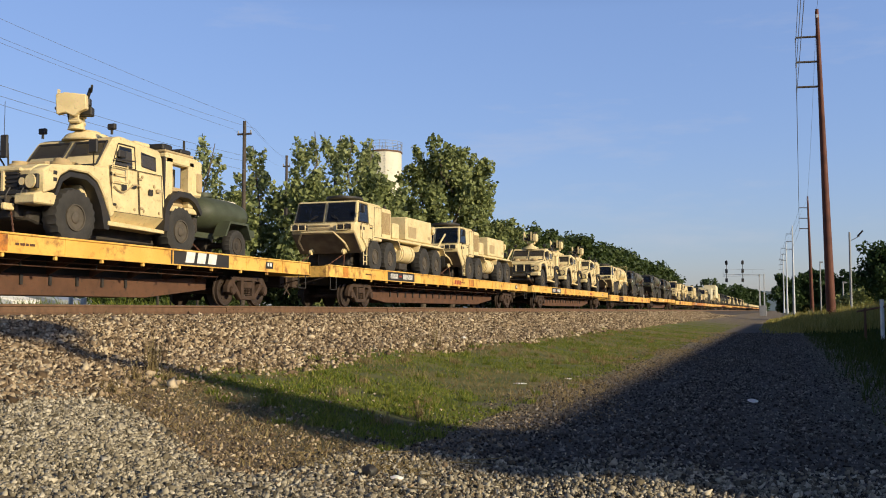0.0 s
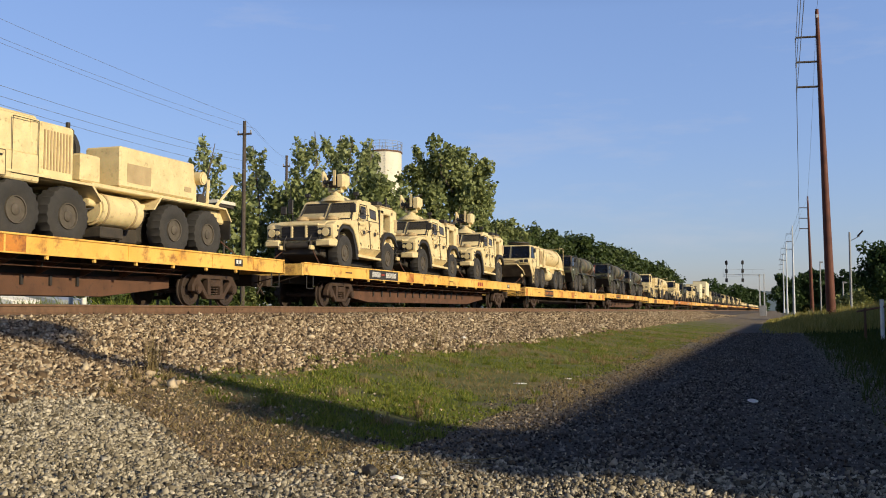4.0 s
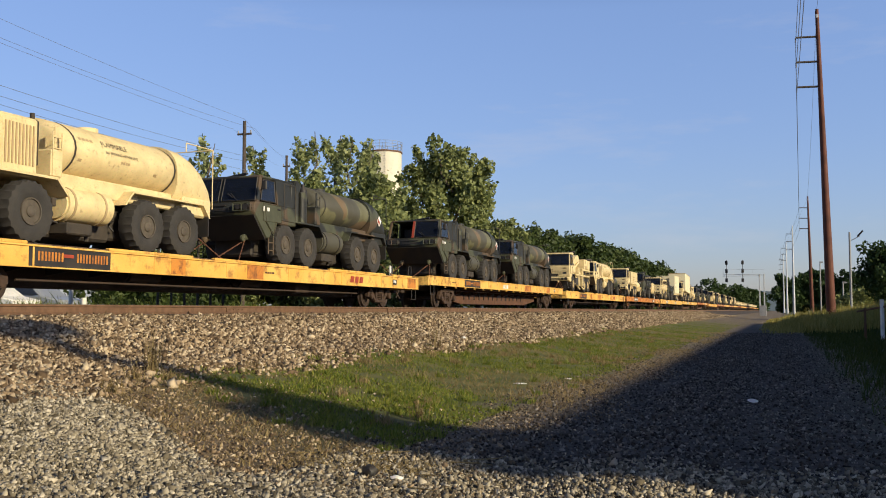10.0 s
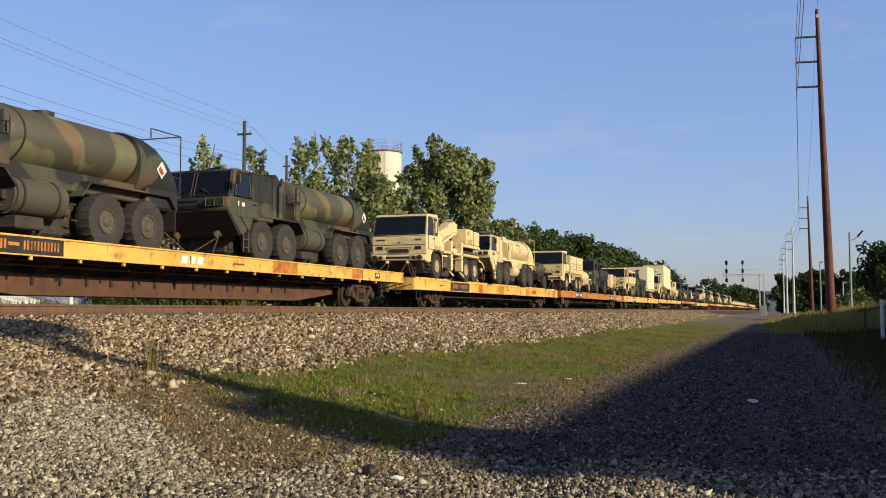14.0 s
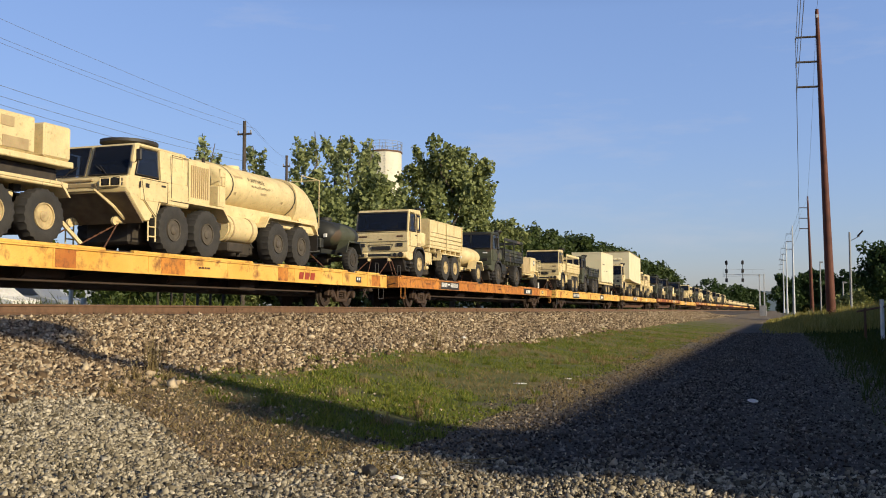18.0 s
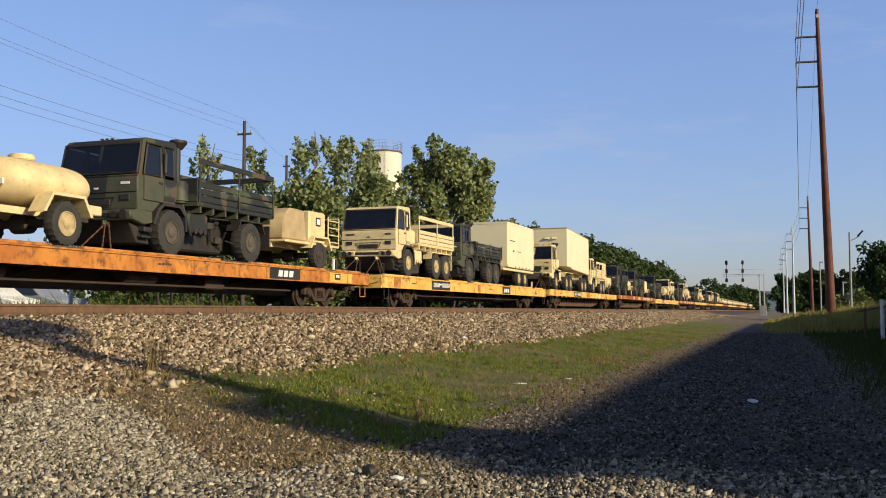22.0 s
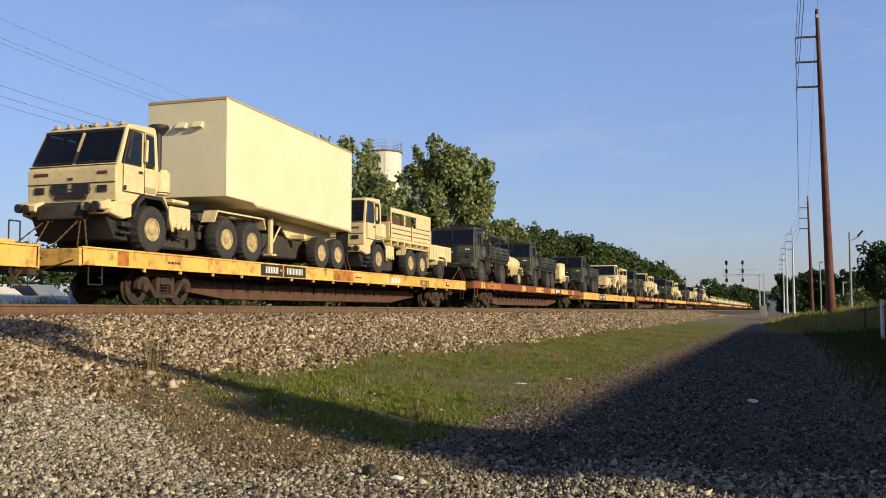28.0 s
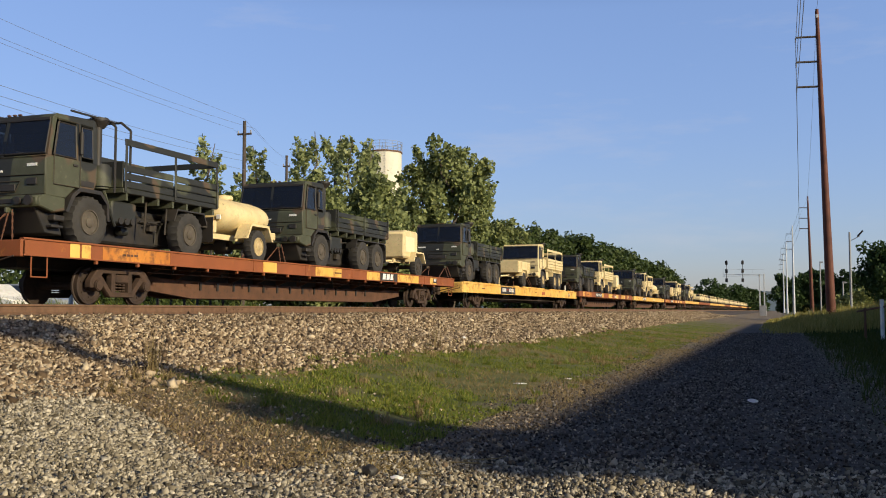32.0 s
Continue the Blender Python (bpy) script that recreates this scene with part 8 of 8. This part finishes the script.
# distant hills beyond the line, the blue of the air put into their colour
HILL = surface("distant_hill", (0.10, 0.14, 0.17), (0.085, 0.12, 0.15), 0.01, 1.0, bump=0)
bm = B()
pts = [(-700 + 50 * k, 29 + 7 * math.sin(k * 0.7) + 4 * math.sin(k * 1.9 + 1)) for k in range(27)]
lower = [bm.verts.new((x, 1500, -2)) for x, z in pts]
upper = [bm.verts.new((x, 1560, z)) for x, z in pts]
back = [bm.verts.new((x, 1800, -2)) for x, z in pts]
for k in range(26):
    bm.faces.new((lower[k], lower[k + 1], upper[k + 1], upper[k]))
    bm.faces.new((upper[k], upper[k + 1], back[k + 1], back[k]))
tagged(new("backdrop", mesh_of("backdrop", bm, HILL, 80)), "low hills in the distance, coloured with blue haze", "hills", kind="structure")


# ---- poles, wires, tower, signals ----
POLEWOOD = surface("pole_timber", (0.085, 0.065, 0.05), (0.055, 0.043, 0.034), 4.0, 0.9, bump=0.4)
WEATHERING = surface("weathering_steel", (0.12, 0.034, 0.016), (0.07, 0.022, 0.012), 1.2, 0.75, bump=0.1, stain=(0.07, 0.025, 0.018), amount=0.3)
WIRE = surface("cable", (0.16, 0.17, 0.20), None, 3.0, 0.7, bump=0)
CONCRETE = surface("tank_concrete", (0.66, 0.62, 0.50), (0.56, 0.52, 0.41), 0.35, 0.8, bump=0.1, stain=(0.28, 0.24, 0.18), amount=0.22)


def utility_pole(x, y, h, label, arms=((0.4, 1.1),), r=0.15):
    p = thing("utility_pole", label, "utility pole", "utility poles")
    p.location = (x, y, float(ground_z(x, y)) - 0.3)
    bm = B()
    rod(bm, (0, 0, 0), (0, 0, h + 0.3), r, 10, r * 0.65)
    part("shaft", bm, POLEWOOD, p)
    for down, half in arms:
        bm = B()
        bx(bm, -half, half, -0.06, 0.06, h - down, h - down + 0.1, 0.01)
        a = part("crossarm", bm, POLEWOOD, p)
        for s in (-0.9, 0.9):
            bm = B()
            cyl(bm, (s * half, 0, h - down + 0.18), "z", 0.05, 0.16, 10, 0.035)
            part("insulator", bm, GREY, a)
    return p


def cable(a, b, sag, label, r=0.007, n=18, name="cable"):
    bm = B()
    a, b = Vector(a), Vector(b)
    side = (b - a).cross(Vector((0, 0, 1))).normalized() * r
    up = Vector((0, 0, r))
    last = None
    for k in range(n + 1):
        f = k / n
        p = a.lerp(b, f) - Vector((0, 0, 4 * sag * f * (1 - f)))
        ring = [bm.verts.new(p + d) for d in (side, up, -side, -up)]
        if last:
            for i in range(4):
                bm.faces.new((last[i], ring[i], ring[(i + 1) % 4], last[(i + 1) % 4]))
        last = ring
    tagged(new(name, mesh_of(name, bm, WIRE, 60)), label, "cable", "overhead cables")


utility_pole(-28.8, 47.6, 11.9, "dark wooden utility pole beyond the railway", ((0.5, 0.45),))
utility_pole(-36.2, 66.1, 13.2, "dark wooden utility pole among the trees", ((0.6, 0.3),))
utility_pole(-24.0, -1.0, 12.6, "dark wooden utility pole beyond the railway", ((0.75, 0.75),))
for dx, z, s in ((0.0, 12.05, 0.5), (-0.7, 11.5, 0.55), (0.7, 11.45, 0.9)):
    cable((-28.8 + dx, 47.6, z), (-24.0 + dx, -1.0, z + 0.5), s, "thin overhead power cable")
    cable((-28.8 + dx, 47.6, z), (-36.2 + dx, 66.1, z + 0.9), 0.25, "thin overhead power cable")
for dx, z, s in ((0.1, 9.9, 0.8), (0.12, 9.6, 0.9), (0.1, 9.1, 0.7)):
    cable((-28.8 + dx, 47.6, z), (-24.0 + dx, -1.0, z + 0.4), s, "thin dark overhead telephone cable", 0.008)
    cable((-28.8 + dx, 47.6, z), (-36.2 + dx, 66.1, z), 0.4, "thin dark overhead telephone cable", 0.008)


def steel_pole(x, y, h, r, label, material, lean=0.0):
    """Tapered transmission pole with three side arms."""
    p = thing("transmission_pole", label, "power pole", "transmission poles")
    z = float(ground_z(x, y))
    p.location = (x, y, z)
    bm = B()
    rod(bm, (0, 0, -0.4), (lean, 0, h), r, 12, r * 0.36)
    part("shaft", bm, material, p)
    for k in range(3):
        a = h - 2.35 - 2.15 * k
        bm = B()
        rod(bm, (lean * a / h, 0, a), (-1.75 + lean, 0, a + 0.06), 0.09, 6)
        arm = part("arm", bm, POLEWOOD, p)
        bm = B()
        for j in range(5):
            cyl(bm, (-1.75 + lean, 0, a + 0.0 - 0.09 * j), "z", 0.06, 0.05, 8)
        part("insulator", bm, GREY, arm)
    bm = B()
    bx(bm, -0.10 + lean, 0.10 + lean, -0.16, -0.10, h - 0.75, h - 0.45, 0.02)
    part("tag_plate", bm, GALV, p)
    return (x + lean, y, z + h)


TOPS = [steel_pole(3.9, 86.3, 26.5, 0.40, "tall rust-brown tapered steel transmission pole", WEATHERING, -0.55), steel_pole(5.9, 210.0, 24.5, 0.42, "rust-brown steel transmission pole down the road", WEATHERING, -0.4),
        steel_pole(3.3, 288.0, 25.0, 0.38, "pale concrete transmission pole far down the road", GALV), steel_pole(1.9, 361.0, 25.5, 0.38, "pale concrete transmission pole far down the road", GALV),
        steel_pole(1.0, 440.0, 25.5, 0.38, "pale concrete transmission pole far down the road", GALV)]
TOPS.insert(0, (3.2, -40.0, 26.5))
for a, b in zip(TOPS, TOPS[1:]):
    for k in range(3):
        d = Vector((-1.75, 0, -2.75 - 2.15 * k))
        cable(Vector(a) + d, Vector(b) + d, 1.3, "thin high-voltage line cable overhead", 0.024, 26, "power_line")
    cable(Vector(a), Vector(b), 1.0, "shield wire at the pole tops", 0.014, 26, "power_line")


def street_lamp(x, y, h):
    p = thing("street_lamp", "pale street lamp pole with a short arm and dark head", "street lamp", "street lamps")
    p.location = (x, y, float(ground_z(x, y)))
    bm = B()
    rod(bm, (0, 0, -0.2), (0, 0, h), 0.13, 10, 0.09)
    part("pole", bm, GREY, p)
    bm = B()
    rod(bm, (0, 0, h - 0.9), (0.9, 0, h - 0.4), 0.035)
    part("arm", bm, GREY, p)
    bm = B()
    prof(bm, [(-0.16, 0), (-0.1, 0.16), (0.1, 0.16), (0.16, 0)], 0, 0.75, 0.02)
    hd = part("lamp_head", bm, BLACK, p)
    hd.matrix_basis = pose(0.75, 0, h - 0.5, 0, -48, 0)


street_lamp(6.3, 99.9, 8.0)
for x, y, h in ((5.8, 161.0, 8.6), (7.9, 140.8, 4.6)):
    p = thing("roadside_post", "thin pale roadside lamp post", "post", "roadside posts")
    p.location = (x, y, float(ground_z(x, y)))
    bm = B()
    rod(bm, (0, 0, -0.2), (0, 0, h), 0.12, 8, 0.09)
    part("pole", bm, GREY, p)
    bm = B()
    bx(bm, -0.1, 0.45, -0.1, 0.1, h - 0.1, h + 0.12, 0.04)
    part("lamp_head", bm, GREY, p)


def water_tank(x, y, top):
    t = thing("water_tower", "tall cream concrete cylinder tank with a railed roof", "water tower")
    t.location = (x, y, -0.5)
    bm = B()
    cyl(bm, (0, 0, top / 2), "z", 3.4, top, 40)
    part("shell", bm, CONCRETE, t)
    bm = B()
    cyl(bm, (0, 0, top + 0.1), "z", 3.55, 0.25, 40)
    part("roof_slab", bm, RAILSTEEL, t, "rusty roof rim")
    for k in range(18):
        a = k * math.pi / 9
        bm = B()
        rod(bm, (3.48 * math.cos(a), 3.48 * math.sin(a), top + 0.2), (3.48 * math.cos(a), 3.48 * math.sin(a), top + 2.0), 0.04)
        part("post", bm, GREY, t)
    for z in (top + 0.9, top + 1.45, top + 2.0):
        bm = B()
        for k in range(36):
            a, b = k * math.pi / 18, (k + 1) * math.pi / 18
            rod(bm, (3.48 * math.cos(a), 3.48 * math.sin(a), z), (3.48 * math.cos(b), 3.48 * math.sin(b), z), 0.035)
        part("hand_rail", bm, GREY, t)
    bm = B()
    for s in (-0.25, 0.25):
        rod(bm, (1.4 + s, -3.15, 2), (1.4 + s, -3.15, top + 1.6), 0.03)
    for k in range(60):
        rod(bm, (1.15, -3.15, 2 + 0.5 * k), (1.65, -3.15, 2 + 0.5 * k), 0.02)
    part("ladder", bm, GREY, t)


water_tank(-69.7, 164.5, 30.9)


def open_shelter(x0, x1, y, top):
    """Flat-roofed shelter on thin steel posts beyond the tracks."""
    t = thing("open_shelter", "pale flat-roofed open shelter on thin dark posts", "shelter")
    t.location = (x0, y, float(ground_z(x0, y)))
    h, w = top - t.location.z, x1 - x0
    bm = B()
    bx(bm, 0, w, 0, 1.3, h - 0.14, h, 0.02)
    part("roof", bm, CONCRETE, t, "thin pale roof slab")
    bm = B()
    bx(bm, 0.05, w - 0.05, 0.06, 1.24, h - 0.26, h - 0.164, 0.01)
    part("roof_frame", bm, UNDER, t, "dark steel frame under the roof")
    for x in (0.75, w / 2 + 0.2, w - 0.4):
        for yy in (0.2, 1.1):
            bm = B()
            rod(bm, (x, yy, -0.1), (x, yy, h - 0.25), 0.05, 8)
            part("post", bm, UNDER, t)
    for z in (h - 0.85, h - 1.05):
        bm = B()
        rod(bm, (0.7, 0.25, z), (w - 0.35, 0.25, z), 0.035)
        part("crossbar", bm, UNDER, t)
    bm = B()
    rod(bm, (0.1, 0.2, h - 0.25), (0.75, 0.25, h - 0.8), 0.03)
    part("brace", bm, UNDER, t)


open_shelter(-24.07, -20.5, 32.0, 5.4)


def signal_bridge(x, y):
    g = thing("signal_bridge", "grey cantilever signal bridge with two black signal heads", "railway signal")
    g.location = (x, y, 0)
    for dx, dy in ((-0.35, 0), (0.55, 1.0)):
        bm = B()
        bx(bm, dx - 0.13, dx + 0.13, dy - 0.13, dy + 0.13, 0, 8.9, 0.02)
        part("mast", bm, GALV, g)
    for z in (8.55, 8.9):
        bm = B()
        bx(bm, -7.9, 0.6, -0.06, 0.06, z - 0.08, z, 0.01)
        part("beam", bm, GALV, g)
    for k in range(8):
        bm = B()
        rod(bm, (-7.8 + k, 0, 8.5), (-7.3 + k, 0, 8.86), 0.03)
        part("lattice", bm, GALV, g)
    bm = B()
    rod(bm, (-7.8, 0, 9.9), (0.5, 0, 9.9), 0.025)
    for k in range(5):
        rod(bm, (-7.8 + 2.05 * k, 0, 8.9), (-7.8 + 2.05 * k, 0, 9.9), 0.025)
    part("hand_rail", bm, GALV, g)
    for dx in (-7.1, -3.75):
        bm = B()
        rod(bm, (dx, -0.2, 7.2), (dx, -0.2, 12.0), 0.07)
        s = part("signal_mast", bm, BLACK, g)
        for z in (7.6, 9.6, 11.4):
            bm = B()
            bx(bm, dx - 0.27, dx + 0.27, -0.42, -0.24, z - 0.42, z + 0.42, 0.05)
            for j in (-0.2, 0.05):
                cyl(bm, (dx, -0.5, z + j), "y", 0.12, 0.2, 10)
            part("signal_head", bm, BLACK, s)


signal_bridge(-4.0, 216.3)
bm = B()
bx(bm, -0.95, 0.95, -0.8, 0.8, 0, 2.4, 0.04)
bx(bm, -1.05, 1.05, -0.9, 0.9, 2.4, 2.52, 0.03)
hut = thing("relay_hut", "silver metal relay hut beside the track", "relay hut")
hut.location = (-3.6, 208.0, 0)
hut.scale = (0.7, 0.7, 0.85)
part("cabinet", bm, GREY, hut)
bm = B()
bx(bm, -0.45, 0.45, -0.83, -0.8, 0.2, 2.1, 0.01)
part("door", bm, GREY, hut)

# rusty pipe barrier with a white post beside the road
bar = thing("pipe_barrier", "rusty pipe barrier with a white post in tall grass", "barrier")
bar.location = (0, 0, 0)
bm = B()
z = float(ground_z(3.0, 37))
rod(bm, (2.55, 37.6, z + 1.02), (3.9, 36.5, z + 1.30), 0.035, 8)
part("rail", bm, RAILSTEEL, bar)
for x, y, m in ((2.80, 37.4, RAILSTEEL), (3.32, 36.97, WHITE)):
    bm = B()
    rod(bm, (x, y, z - 0.2), (x, y, z + (1.15 if m is RAILSTEEL else 1.45)), 0.045 if m is RAILSTEEL else 0.07, 10)
    part("post", bm, m, bar)

# parked pale cars and a post glimpsed beyond the track
def parked_car(x, y, paint, label):
    c = thing("parked_car", label, "car", "parked cars beyond the railway")
    c.location = (x, y, float(ground_z(x, y)))
    bm = B()
    prof(bm, [(0.0, 0.35), (0.0, 0.75), (0.9, 0.92), (1.6, 1.42), (3.1, 1.45), (3.9, 0.98), (4.5, 0.9), (4.55, 0.35)], -0.85, 0.85, 0.06, taper=0.18)
    part("body", bm, paint, c)
    bm = B()
    prof(bm, [(1.1, 0.96), (1.62, 1.36), (3.05, 1.39), (3.7, 1.0)], -0.83, 0.83, 0.02, taper=0.12)
    part("glasshouse", bm, GLASS, c, "dark side windows")
    for yy in (0.85, 3.6):
        for s in (-1, 1):
            part("wheel", tyre_mesh(0.32, 0.2), None, c, at=(s * 0.76, yy, 0.3))
    return c


SILVER = surface("silver_car_paint", (0.42, 0.45, 0.48), (0.36, 0.38, 0.41), 1.5, 0.35, 0.4, bump=0.0)
for y, paint, label in ((31.0, WHITE, "white parked car facing the railway"), (33.5, SILVER, "silver grey parked car facing the railway")):
    c = parked_car(-28.6, y, paint, label)
    c.rotation_euler = (0, 0, radians(90))
for x, y, h, r, label in ((-21.0, 24.55, 1.35, 0.07, "white marker post beside the track"), (-21.3, 25.5, 0.95, 0.09, "short white post beside the track")):
    bm = B()
    rod(bm, (0, 0, -0.2), (0, 0, h), r, 10)
    post = new("marker_post", mesh_of("marker_post", bm, WHITE, 40))
    post.location = (x, y, float(ground_z(x, y)))
    tagged(post, label, "post", "marker posts")

# unseen long warehouse block and a pole at its corner, added to cast the road's shade
SIDING_METAL = surface("shade_block_siding", (0.42, 0.40, 0.36), (0.36, 0.34, 0.31), 0.8, 0.6, bump=0.05)
wh = thing("warehouse", "unseen long grey block added to shade the road", "warehouse")
wh.location = (13.04, 1.44, 0)
bm = B()
bx(bm, 0, 0.25, 0, 78, -0.5, 6.0)
bx(bm, 18, 18.25, 0, 78, -0.5, 6.0)
bx(bm, 0.25, 18, 0, 0.25, -0.5, 6.0)
bx(bm, 0.25, 18, 77.75, 78, -0.5, 6.0)
part("wall", bm, SIDING_METAL, wh)
bm = B()
bx(bm, -0.2, 18.4, -0.2, 78.2, 6.01, 6.15)
part("roof", bm, SIDING_METAL, wh)
# corner piece shaped to draw the shade out to the left
bm = B()
prof(bm, [(0.0, 6.16), (1.75, 6.16), (1.75, 7.7), (0.6, 7.7)], 0.0, 0.25)
part("parapet", bm, SIDING_METAL, wh, "unseen wall piece shaped to widen the shade")
utility_pole(12.05, 3.47, 10.9, "unseen wooden pole added to cast a thin shadow", ((0.5, 0.9),), 0.34)
# unseen cans added to thicken the pole's shadow on the ballast
for dx, dy in ((0.15, -0.5), (0.15, 0.5)):
    bm = B()
    cyl(bm, (12.05 + dx, 3.47 + dy, 10.1), "z", 0.3, 1.0, 18, bev=0.05)
    tagged(new("transformer", mesh_of("transformer", bm, GREY, 40)), "unseen grey can added to thicken the pole's shadow", "transformer", "transformers")


def motions():
    """Keys the camera, which stands still, and the train, which rolls by at a steady speed."""
    walk(cam, [(0, CAM_POSE), (32.0, CAM_POSE)])
    for ob, at in MOVING:
        walk(ob, [(t, Matrix.Translation(at - Vector((0, SPEED * t, 0)))) for t in (0, 8, 16, 24, 32)])
    spin = -SPEED / WHEEL_R
    times = [k / 15 for k in range(481)]
    for k, c in enumerate(CARS[:11]):
        for ob in c.children_recursive:
            if ob.name.startswith("wheelset"):
                at = ob.location.copy()
                walk(ob, [(t, Matrix.Translation(at) @ Matrix.Rotation(-spin * t + k, 4, "X")) for t in times])


motions()
